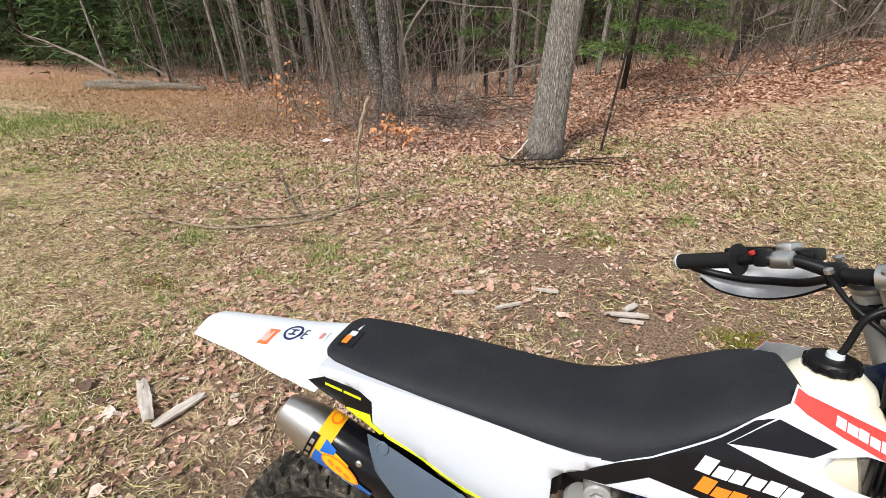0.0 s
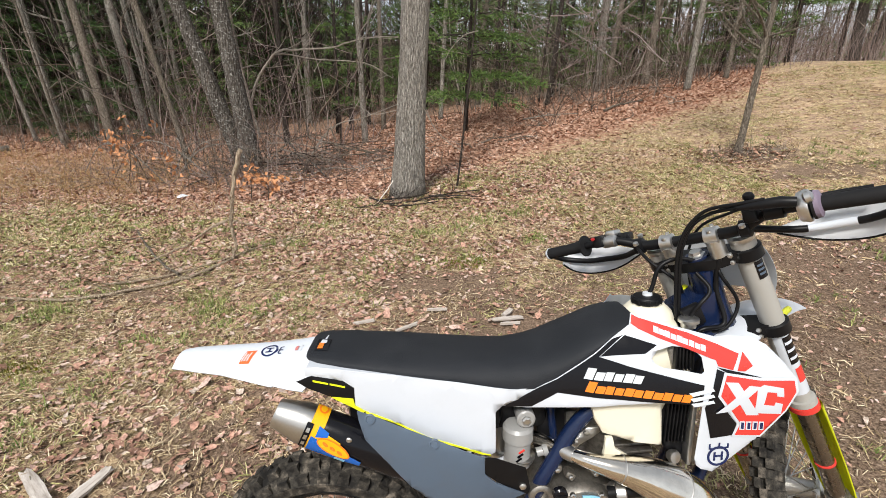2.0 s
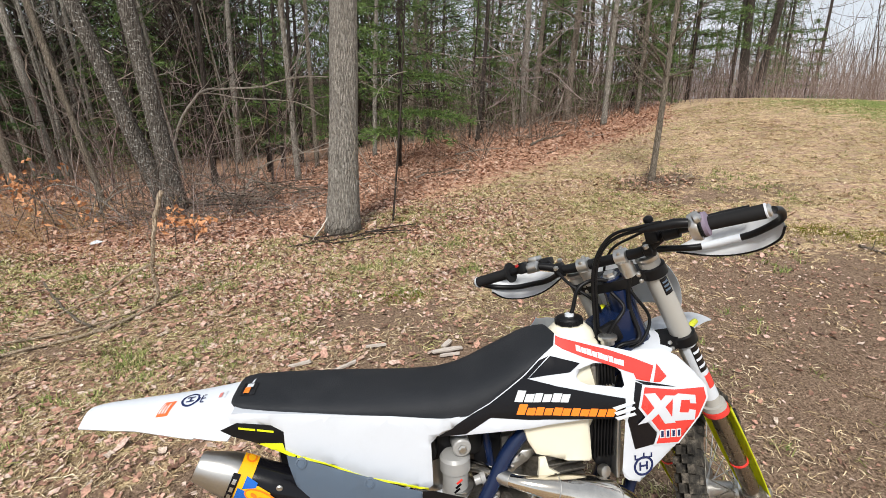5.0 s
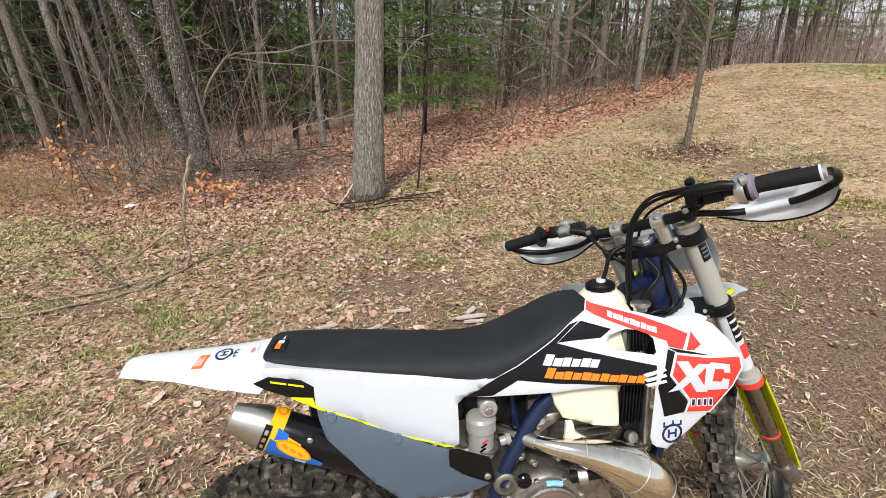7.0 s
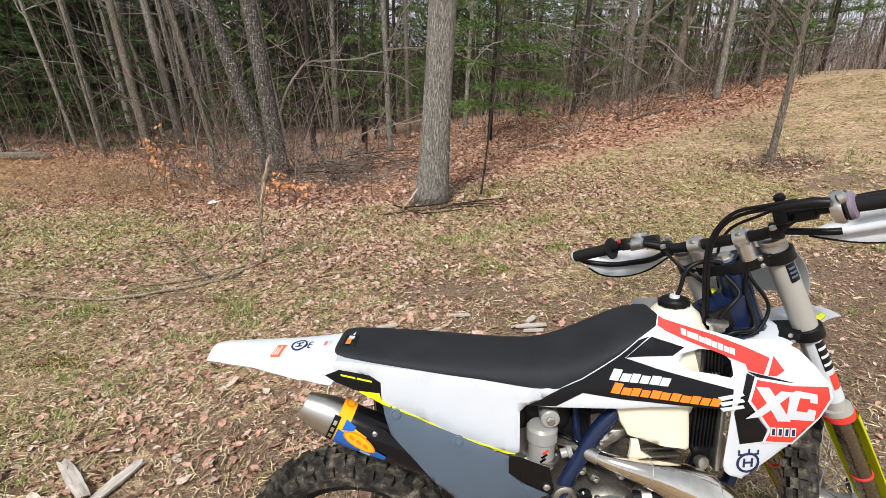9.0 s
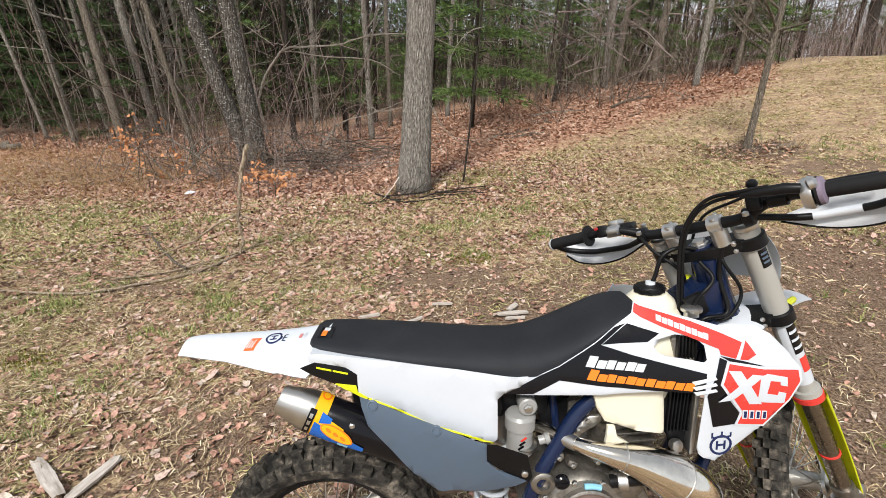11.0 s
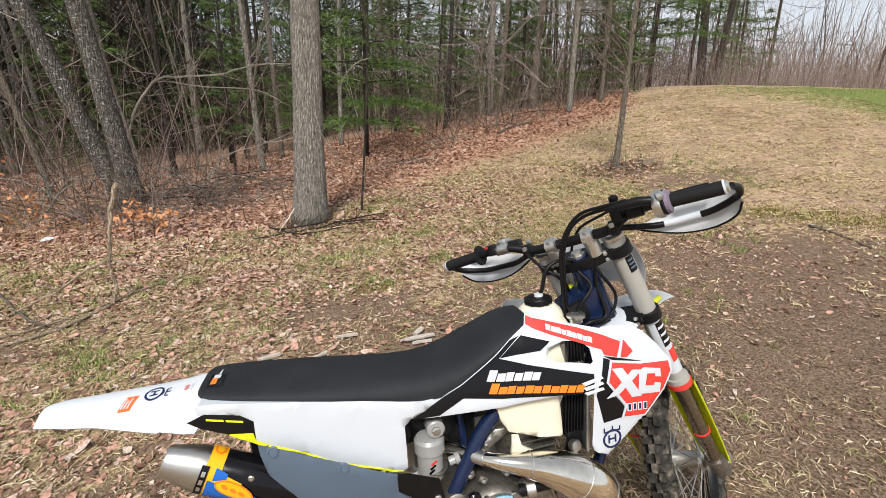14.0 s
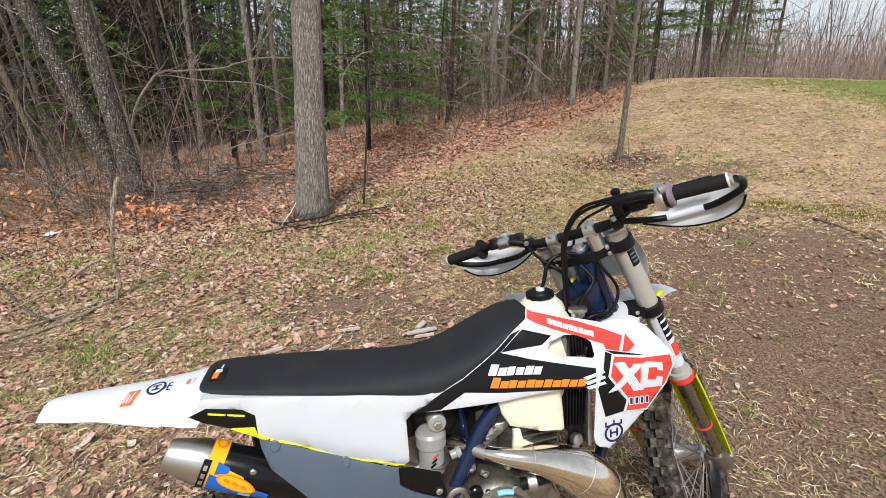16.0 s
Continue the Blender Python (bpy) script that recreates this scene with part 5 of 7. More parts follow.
COVER_BOLTS = ((0.247, 0.881), (0.393, 0.806))
for side in (-1, 1):
    cover = panel("airbox_cover", [(0.219, 0.904), (0.238, 0.895), (0.315, 0.855), (0.393, 0.816), (0.512, 0.753), (0.510, 0.706), (0.538, 0.669), (0.612, 0.605), (0.581, 0.601), (0.430, 0.626), (0.385, 0.630), (0.327, 0.694), (0.279, 0.766), (0.231, 0.830), (0.220, 0.880)],
                  box_depth, GREY, bike, "scuffed blue-grey plastic side cover", side=side, thick=0.006, roll=0.003)
    for bx, bz in COVER_BOLTS:
        turned("bolt_recess", (bx, side * (box_depth(bx, bz) - 0.001), bz), (0, side, 0.3), [(0, 0.0135), (0.002, 0.013), (0.0028, 0.0095), (0.0008, 0.008), (0.001, 0.002)], GREY, cover, "recessed bolt", 16)
    panel("cover_bracket", [(0.513, 0.750), (0.539, 0.740), (0.617, 0.684), (0.632, 0.590), (0.600, 0.607), (0.539, 0.669), (0.510, 0.704)], box_depth, BLACK, bike, "black plastic bracket", out=-0.006, side=side)
    turned("cover_bolt", (0.607, side * (box_depth(0.607, 0.632) - 0.006), 0.632), (0, side, 0), [(0, 0.009), (0.006, 0.009), (0.008, 0.006)], ALLOY, cover, sides=12)


# tank and shrouds
TUCK = 0.0


def soft_over(v, w=0.012):
    """Zero below nought, v above it, with a rounded bend between."""
    return w * math.log1p(math.exp(max(-30, min(30, v / w))))


def shroud_depth(x, z):
    return -TUCK * min(1, max(0, (0.95 - x) / 0.15)) + 0.158 - 0.22 * soft_over(z - 0.85) - 0.42 * soft_over(z - 0.97) - 0.03 * max(0, (0.8 - x) / 0.2) + 0.012 * math.sin(min(1, max(0, (x - 0.85) / 0.42)) * math.pi)


SHROUD = [(0.893, 1.030), (0.846, 1.004), (0.705, 0.919), (0.655, 0.897), (0.569, 0.851), (0.624, 0.847), (0.734, 0.847), (0.815, 0.848), (0.945, 0.850), (1.027, 0.845), (1.046, 0.832), (1.034, 0.688), (1.039, 0.670), (1.051, 0.658),
          (1.081, 0.648), (1.186, 0.729), (1.228, 0.769), (1.277, 0.817), (1.288, 0.850), (1.287, 0.875), (1.256, 0.919), (1.214, 0.966), (1.176, 0.988), (1.124, 0.995), (1.091, 0.994), (1.027, 1.014), (0.962, 1.033), (0.913, 1.047), (0.903, 1.056)]
HOLE = [(0.932, 0.957), (0.947, 0.974), (0.984, 0.982), (1.029, 0.974), (1.050, 0.953), (1.054, 0.918), (1.047, 0.913), (1.011, 0.923), (0.957, 0.934), (0.940, 0.943)]


def decal(name, outline, layer, material, parent, label="", side=-1):
    return panel(name, outline, shroud_depth, material, parent, label, thick=0.0012, out=0.0013 * layer + 0.0006, side=side, roll=0.0003, step=0.015)


def slanted_word(name, start, end, tall, letters, lean, layer, material, parent, tall_first=1.25, side=-1):
    """A row of slanted blocks between two points standing for a brand lettering."""
    (x0, z0), (x1, z1) = start, end
    for k in range(letters):
        f0, f1 = (k + 0.03) / letters, (k + (0.9, 0.95, 0.88)[k % 3]) / letters
        ht = tall * (tall_first if k == 0 else (1.0, 0.92, 1.0, 0.88)[k % 4])

        ax, az, bx, bz = x0 + (x1 - x0) * f0, z0 + (z1 - z0) * f0, x0 + (x1 - x0) * f1, z0 + (z1 - z0) * f1
        panel(name, [(ax, az), (bx, bz), (bx + lean * ht, bz + ht), (ax + lean * ht, az + ht)], shroud_depth, material, parent, thick=0.001, out=0.0013 * layer + 0.0006, side=side, roll=0.0002, step=0)


for side in (-1, 1):
    TUCK = 0.062 if side > 0 else 0.0
    shroud = panel("radiator_shroud", SHROUD, shroud_depth, WHITE, bike, "white plastic shroud with red and black decals", holes=[HOLE], side=side, step=0.015)
    decal("black_decal", [(0.571, 0.8515), (0.655, 0.8968), (0.705, 0.9188), (0.845, 1.0035), (0.872, 1.0105), (0.806, 0.969), (0.877, 0.942), (1.050, 0.888), (1.044, 0.840), (0.945, 0.852), (0.871, 0.861), (0.703, 0.886), (0.638, 0.852)], 1, GLOSS, shroud, "glossy black decal field", side)
    decal("black_decal", [(0.8095, 0.9695), (0.877, 1.0105), (0.947, 0.987), (0.917, 0.970)], 1, GLOSS, shroud, "", side)
    decal("black_decal", [(1.083, 0.924), (1.108, 0.911), (1.090, 0.870), (1.099, 0.826), (1.130, 0.782), (1.132, 0.751), (1.068, 0.747), (1.050, 0.831), (1.071, 0.879)], 1, GLOSS, shroud, "", side)
    decal("black_decal", [(1.084, 0.928), (1.145, 0.909), (1.195, 0.892), (1.255, 0.881), (1.195, 0.884), (1.140, 0.901), (1.108, 0.9125)], 1, GLOSS, shroud, "", side)
    decal("red_band", [(0.914, 1.046), (0.962, 1.030), (1.027, 1.008), (1.091, 0.980), (1.139, 0.955), (1.122, 0.918), (1.086, 0.931), (1.082, 0.945), (1.016, 0.976), (0.955, 1.001), (0.912, 1.022), (0.896, 1.034), (0.903, 1.053)], 1, RED, shroud, "red decal band", side)
    decal("red_arrow", [(1.149, 0.958), (1.172, 0.923), (1.152, 0.912), (1.133, 0.915)], 1, RED, shroud, "", side)
    slanted_word("white_mark", (0.945, 1.015), (1.06, 0.966), 0.013, 9, 0.2, 2, WHITE, shroud, 1.0, side)
    slanted_word("white_mark", (0.765, 0.920), (0.903, 0.900), 0.02, 6, 0.5, 2, SILVER, shroud, 1.3, side)
    slanted_word("orange_mark", (0.766, 0.889), (1.014, 0.849), 0.018, 11, 0.5, 2, ORANGE, shroud, 1.35, side)
    for k in range(3):
        decal("silver_stripe", [(1.012 + 0.002 * k, 0.872 - 0.013 * k), (1.07, 0.880 - 0.015 * k), (1.074, 0.873 - 0.015 * k), (1.02 + 0.002 * k, 0.863 - 0.013 * k)], 2, SILVER, shroud, "", side)
    shield = decal("shield_border", [(1.100, 0.915), (1.185, 0.894), (1.281, 0.882), (1.286, 0.848), (1.259, 0.799), (1.195, 0.736), (1.120, 0.747), (1.132, 0.781), (1.081, 0.859)], 2, WHITE, shroud, "white bordered red shield decal", side)
    decal("shield_field", [(1.105, 0.908), (1.188, 0.887), (1.275, 0.876), (1.279, 0.848), (1.254, 0.803), (1.192, 0.742), (1.128, 0.752), (1.140, 0.782), (1.088, 0.860)], 3, RED, shield, "", side)
    decal("crossed_bar", [(1.100, 0.893), (1.131, 0.889), (1.184, 0.800), (1.152, 0.804)], 4, WHITE, shield, "", side)
    decal("crossed_bar", [(1.158, 0.879), (1.187, 0.873), (1.109, 0.820), (1.075, 0.818)], 5, WHITE, shield, "", side)
    decal("bracket_mark", [(1.179, 0.870), (1.196, 0.876), (1.246, 0.862), (1.247, 0.839), (1.229, 0.844), (1.228, 0.853), (1.203, 0.858), (1.195, 0.826), (1.223, 0.819), (1.226, 0.828), (1.245, 0.821), (1.242, 0.795), (1.172, 0.807)], 4, WHITE, shield, "", side)
    for k in range(4):
        x = 1.137 + 0.0165 * k
        decal("grey_mark", [(x, 0.789 - 0.0025 * k), (x + 0.013, 0.787 - 0.0025 * k), (x + 0.013, 0.764 - 0.0025 * k), (x, 0.766 - 0.0025 * k)], 4, SILVER, shield, "", side)
        decal("dark_mark", [(x + 0.003, 0.786 - 0.0025 * k), (x + 0.010, 0.785 - 0.0025 * k), (x + 0.010, 0.768 - 0.0025 * k), (x + 0.003, 0.769 - 0.0025 * k)], 5, NAVY, shield, "", side)
    ring_out = [(1.091 + 0.028 * math.cos(a) * (1 if abs(math.cos(a)) > 0.2 else 1), 0.694 + 0.028 * math.sin(a)) for a in np.linspace(0, 2 * math.pi, 20)[:-1]]
    ring_in = [(1.091 + 0.022 * math.cos(a), 0.694 + 0.022 * math.sin(a)) for a in np.linspace(0, 2 * math.pi, 20)[:-1]]
    crown = panel("crown_mark", ring_out, shroud_depth, NAVY, shroud, "", 0.0012, 0.002, [ring_in], side, 0.0, 0.0003)
    for x0, x1, z0, z1 in ((1.079, 1.084, 0.682, 0.706), (1.098, 1.103, 0.682, 0.706), (1.084, 1.098, 0.692, 0.697), (1.066, 1.07, 0.718, 0.73), (1.09, 1.094, 0.722, 0.732), (1.112, 1.116, 0.716, 0.728), (1.066, 1.116, 0.715, 0.719)):
        decal("crown_bar", [(x0, z0), (x1, z0), (x1, z1), (x0, z1)], 1.2, NAVY, crown, "", side)

rings = []
for x, w, lo, hi in ((0.79, 0.06, 0.80, 0.90), (0.82, 0.10, 0.76, 0.96), (0.88, 0.112, 0.74, 0.99), (0.93, 0.115, 0.72, 1.018), (0.98, 0.112, 0.71, 1.035), (1.03, 0.1, 0.72, 1.015), (1.065, 0.07, 0.75, 0.97)):
    ring = []
    for j in range(24):
        a = 2 * math.pi * j / 24
        c, sn = math.cos(a), math.sin(a)
        ring.append((x, w * math.copysign(abs(c) ** 0.55, c), (lo + hi) / 2 + (hi - lo) / 2 * math.copysign(abs(sn) ** 0.8, sn)))
    rings.append(ring)
tank = loft("fuel_tank", rings, TANK, bike, "translucent ivory fuel tank", angle=50)
panel("tank_side", [(0.79, 0.845), (0.792, 0.825), (0.8, 0.79), (0.818, 0.756), (0.888, 0.726), (0.962, 0.705), (0.97, 0.709), (0.966, 0.845)], lambda x, z: 0.132, TANK, tank, "", thick=0.05, roll=0.006)
turned("filler_neck", (0.978, 0, 1.03), (0, 0, 1), [(-0.02, 0.068), (-0.004, 0.062), (0.006, 0.052), (0.016, 0.042)], TANK, tank)
cap = turned("fuel_cap", (0.978, 0, 1.046), (0, 0, 1), [(0, 0.034), (0.004, 0.037), (0.014, 0.037), (0.019, 0.033), (0.021, 0.02), (0.0212, 0.002)], BLACK, tank, "black ribbed filler cap")
for k in range(10):
    a = 2 * math.pi * k / 10
    block("cap_rib", (0.978 + 0.0362 * math.cos(a), 0.0362 * math.sin(a), 1.055), (0.006, 0.011, 0.014), BLACK, cap, turn=Matrix.Rotation(a, 4, "Z"))
turned("cap_vent", (0.98, 0, 1.066), (0, 0, 1), [(0, 0.013), (0.008, 0.012), (0.009, 0.004)], SILVER, cap, sides=14)
hose("vent_hose", [(0.985, 0, 1.07), (0.993, 0, 1.09), (1.006, 0, 1.135), (1.032, 0, 1.155), (1.066, -0.004, 1.16), (1.1, -0.012, 1.15), (1.118, -0.015, 1.125)], 0.0055, BLACK, bike, "thin black breather hose")

# frame, engine, exhaust
chassis = rod("frame", [(1.19, 0, 0.94), (1.12, 0, 1.13)], 0.036, FRAME, bike, "glossy dark blue tubular frame")
loft("head_gusset", [[(1.05, y, 1.03), (1.14, y, 1.08), (1.19, y, 0.93), (1.02, y, 0.86)] for y in (-0.045, -0.03, 0.03, 0.045)], FRAME, chassis)
for side in (-1, 1):
    rod("frame_tube", [tuple(p[:3]) for p in smooth_path([(1.15, side * 0.03, 0.98), (1.0, side * 0.07, 0.9), (0.84, side * 0.09, 0.83), (0.76, side * 0.1, 0.77), (0.70, side * 0.112, 0.685), (0.65, side * 0.118, 0.6), (0.62, side * 0.1, 0.48), (0.66, side * 0.1, 0.36)])], 0.02, FRAME, chassis)
    rod("frame_tube", [(1.17, side * 0.02, 0.95), (1.12, side * 0.07, 0.6), (1.02, side * 0.09, 0.34), (0.66, side * 0.1, 0.32)], 0.017, FRAME, chassis)
    rod("frame_tube", [(0.705, side * 0.045, 0.80), (0.718, side * 0.05, 0.62)], 0.011, FRAME, chassis)
    rod("subframe_tube", [(0.78, side * 0.08, 0.86), (0.45, side * 0.09, 0.9), (0.15, side * 0.07, 0.94)], 0.01, BLACK, chassis)
    loft("swingarm_beam", [[(x, side * (0.1 + 0.02 * math.cos(a)), z + hh * math.sin(a)) for a in np.linspace(0, 2 * math.pi, 13)[:-1]] for x, z, hh in ((0.62, 0.44, 0.035), (0.5, 0.43, 0.04), (0.2, 0.37, 0.03), (0.0, 0.335, 0.022))], CAST, bike, "aluminium swingarm beam")
block("airbox", (0.40, 0, 0.83), (0.34, 0.2, 0.15), BLACK, bike, "black plastic airbox under the saddle", bevel=0.03)
block("inner_fender", (0.24, 0, 0.80), (0.14, 0.15, 0.2), BLACK, bike, "black plastic mudguard liner", bevel=0.03)
# two black blocks added to darken the see-through gap behind the shock
block("dark_gap_filler", (0.6, 0.01, 0.79), (0.2, 0.13, 0.13), BLACK, bike, "black block added to darken the gap by the intake", bevel=0.03)
block("carburettor", (0.715, 0.015, 0.70), (0.1, 0.1, 0.15), BLACK, bike, "black block added to darken the gap by the carburettor", bevel=0.02)
block("skid_plate", (0.80, 0, 0.315), (0.4, 0.2, 0.02), BLACK, bike, "black plastic skid plate", bevel=0.008)
shock = turned("shock_reservoir", (0.604, -0.085, 0.655), (0.06, 0, 1), [(0, 0.03), (0.004, 0.036), (0.016, 0.036), (0.018, 0.034), (0.075, 0.034), (0.078, 0.04), (0.11, 0.04), (0.118, 0.034), (0.122, 0.015)], SILVERPAINT, bike, "silver shock absorber reservoir")
turned("shock_eye", (0.628, -0.112, 0.80), (0, 1, 0), [(0, 0.02), (0.003, 0.024), (0.05, 0.024), (0.053, 0.02)], SILVERPAINT, shock)
turned("shock_bolt", (0.628, -0.121, 0.80), (0, 1, 0), [(0, 0.008), (0.003, 0.012), (0.012, 0.012)], STEEL, shock, sides=6)
for k in range(2):
    turned("reservoir_ring", (0.604 + 0.0006 * (10 + k * 8), -0.085, 0.667 + 0.009 * k), (0.06, 0, 1), [(0, 0.034), (0.002, 0.0375), (0.005, 0.0375), (0.007, 0.034)], STEEL, shock)
for k in range(3):
    block("decal_bar", (0.604 + 0.004 * k, -0.1195, 0.69 + 0.012 * k), (0.018, 0.001, 0.006), (GLOSS, GLOSS, RED)[k], shock, turn=Matrix.Rotation(radians(-35), 4, "Y"), bevel=0.0003)
turned("valve_knob", (0.655, -0.095, 0.69), (1, 0, 0.2), [(0, 0.012), (0.016, 0.012), (0.018, 0.016), (0.03, 0.014)], SILVERPAINT, shock, sides=16)
coil = []
for k in range(150):
    a = k * 0.3
    coil.append((0.55 - 0.0002 * k + 0.045 * math.cos(a), -0.02 + 0.045 * math.sin(a), 0.68 - 0.0018 * k))
rod("shock_spring", coil, 0.0065, WHITE, bike, "white coil spring", 8)
rod("shock_body", [(0.57, -0.02, 0.76), (0.52, -0.02, 0.38)], 0.03, STEEL, bike)

engine = loft("engine_case", [[(0.78 + rx * math.cos(a), y, 0.47 + rz * math.sin(a)) for a in np.linspace(0, 2 * math.pi, 25)[:-1]] for y, rx, rz in ((-0.125, 0.14, 0.11), (-0.12, 0.165, 0.13), (-0.03, 0.18, 0.145), (0.05, 0.18, 0.145), (0.1, 0.16, 0.12), (0.11, 0.13, 0.1))], CAST, bike, "oily cast aluminium two-stroke engine case")
clutch = turned("clutch_cover", (0.762, -0.12, 0.505), (0, -1, 0), [(0, 0.108), (0.02, 0.106), (0.03, 0.098), (0.034, 0.082), (0.048, 0.08), (0.054, 0.07), (0.055, 0.002)], CAST, engine, "bolted clutch cover", 36)
turned("clutch_lid", (0.762, -0.168, 0.502), (0, -1, 0), [(0, 0.078), (0.008, 0.076), (0.014, 0.066), (0.015, 0.045), (0.0185, 0.04), (0.019, 0.002)], BRONZE, engine, "bronze round clutch lid", 36)
for k in range(8):
    a = 2 * math.pi * k / 8 + 0.3
    turned("cover_bolt", (0.762 + 0.096 * math.cos(a), -0.148, 0.505 + 0.096 * math.sin(a)), (0, -1, 0), [(0, 0.008), (0.008, 0.008), (0.01, 0.005)], STEEL, engine, sides=6)
arc = []
for k in range(9):
    a = radians(52 + 7 * k)
    arc.append((0.762 + 0.088 * math.cos(a), -0.1605, 0.505 + 0.088 * math.sin(a)))
rod("light_blue_mark", arc[::-1][2:7], 0.0075, SKYBLUE, clutch, sides=8)
turned("oil_plug", (0.70, -0.148, 0.607), (0, -1, 0), [(0, 0.019), (0.012, 0.019), (0.016, 0.015), (0.017, 0.002)], GLOSS, engine, sides=20)
block("plug_slot", (0.70, -0.166, 0.607), (0.03, 0.004, 0.007), BLACK, engine, bevel=0.001)
turned("kick_boss", (0.655, -0.11, 0.592), (0, -1, 0), [(0, 0.034), (0.03, 0.032), (0.034, 0.026), (0.034, 0.018), (0.02, 0.016), (0.0201, 0.001)], CAST, engine, "bare kick shaft boss", 24)
turned("water_pump", (0.872, -0.125, 0.57), (0, -1, 0), [(0, 0.05), (0.015, 0.048), (0.025, 0.036), (0.03, 0.012)], CAST, engine)
hose("coolant_pipe", [(0.83, -0.14, 0.585), (0.87, -0.15, 0.595), (0.92, -0.14, 0.585), (0.97, -0.12, 0.56), (1.01, -0.1, 0.6), (1.02, -0.09, 0.66)], 0.017, BLACK, engine, "black coolant hose", 14)
turned("hose_clamp", (0.845, -0.146, 0.59), (1, -0.2, 0.1), [(0, 0.022), (0.002, 0.024), (0.024, 0.024), (0.026, 0.022)], ALLOY, engine)
rings = []
for z, w, d in ((0.56, 0.07, 0.075), (0.6, 0.072, 0.08), (0.66, 0.068, 0.075), (0.70, 0.066, 0.07), (0.705, 0.06, 0.06), (0.74, 0.055, 0.055), (0.75, 0.03, 0.03)):
    rings.append([(0.90 + d * math.cos(a) - 0.3 * (z - 0.6), w * math.sin(a), z) for a in np.linspace(0, 2 * math.pi, 25)[:-1]])
loft("cylinder", rings, CAST, engine, "cast aluminium cylinder and head")
for k in range(3):
    block("cylinder_rib", (0.905, -0.02, 0.63 + 0.025 * k), (0.13, 0.13, 0.008), CAST, engine)
for k, (x, z) in enumerate(((0.70, 0.66), (0.735, 0.635), (0.8, 0.64), (0.84, 0.63), (0.66, 0.545), (0.87, 0.53), (0.80, 0.665))):
    block("engine_lug", (x, -0.115, z), (0.028, 0.03, 0.02), CAST, engine, turn=Matrix.Rotation(0.5 * k, 4, "Y"), bevel=0.006)
    turned("case_bolt", (x, -0.129, z), (0, -1, 0), [(0, 0.007), (0.007, 0.007), (0.009, 0.004)], STEEL, engine, sides=6)
block("carburettor", (0.79, 0, 0.72), (0.09, 0.09, 0.1), CAST, engine, "cast carburettor body", bevel=0.015)
hose("intake_boot", [(0.76, 0, 0.74), (0.68, 0, 0.77), (0.58, 0, 0.79)], 0.035, BLACK, engine, "", 14)
panel("engine_mount", [(0.745, 0.70), (0.755, 0.694), (0.805, 0.722), (0.822, 0.735), (0.818, 0.752), (0.79, 0.752), (0.757, 0.727)], lambda x, z: 0.098, ALLOY, engine, "silver head stay plate", thick=0.008)
for x, z in ((0.758, 0.708), (0.785, 0.738)):
    turned("mount_bolt", (x, -0.097, z), (0, -1, 0), [(0, 0.008), (0.006, 0.008), (0.007, 0.004)], STEEL, engine, sides=6)

pipe_pts = smooth_path([(0.4, -0.1, 0.66, 0.022), (0.5, -0.04, 0.68, 0.019), (0.6, -0.02, 0.695, 0.017), (0.67, -0.06, 0.705, 0.016), (0.74, -0.135, 0.704, 0.017), (0.81, -0.163, 0.69, 0.026), (0.895, -0.168, 0.66, 0.044), (0.97, -0.168, 0.614, 0.059),
                        (1.03, -0.16, 0.55, 0.068), (1.062, -0.145, 0.468, 0.07), (1.06, -0.12, 0.39, 0.062), (1.02, -0.08, 0.335, 0.046), (0.975, -0.03, 0.36, 0.033), (0.955, 0.0, 0.45, 0.026), (0.92, 0, 0.53, 0.024)], 7)
s = Soup()
s.tube([tuple(p[:3]) for p in pipe_pts], [float(p[3]) for p in pipe_pts], 28)
pipe = finish("expansion_chamber", s, NICKEL, bike, "bulging nickel-plated two-stroke exhaust pipe", 60)
for k in (38, 50, 57):
    p, q = Vector(pipe_pts[k][:3]), Vector(pipe_pts[k + 1][:3])
    turned("weld_seam", p, q - p, [(0, float(pipe_pts[k][3]) * 0.99), (0.0015, float(pipe_pts[k][3]) + 0.0014), (0.003, float(pipe_pts[k + 1][3]) * 0.995)], STEEL, pipe)
panel("pipe_bracket", [(0.822, 0.748), (0.84, 0.746), (0.846, 0.715), (0.88, 0.688), (0.815, 0.694), (0.82, 0.72)], lambda x, z: 0.14, TANK, pipe, "cream pipe hanger", thick=0.012)
rod("pipe_tip", [(0.715, -0.11, 0.7055), (0.742, -0.137, 0.7035)], 0.0195, ALLOY, pipe, "silver spring joint")

can_a, can_b = Vector((0.088, -0.122, 0.846)), Vector((0.43, -0.112, 0.652))
CAN = 0.87
way = (can_b - can_a).normalized()
side_v = Vector((0, 1, 0))
up_v = way.cross(side_v)


def oval(centre, ry, rz, n=32):
    ry, rz = ry * CAN, rz * CAN
    return [centre + side_v * (ry * math.copysign(abs(math.cos(2 * math.pi * j / n)) ** 0.85, math.cos(2 * math.pi * j / n))) + up_v * (rz * math.sin(2 * math.pi * j / n)) for j in range(n)]


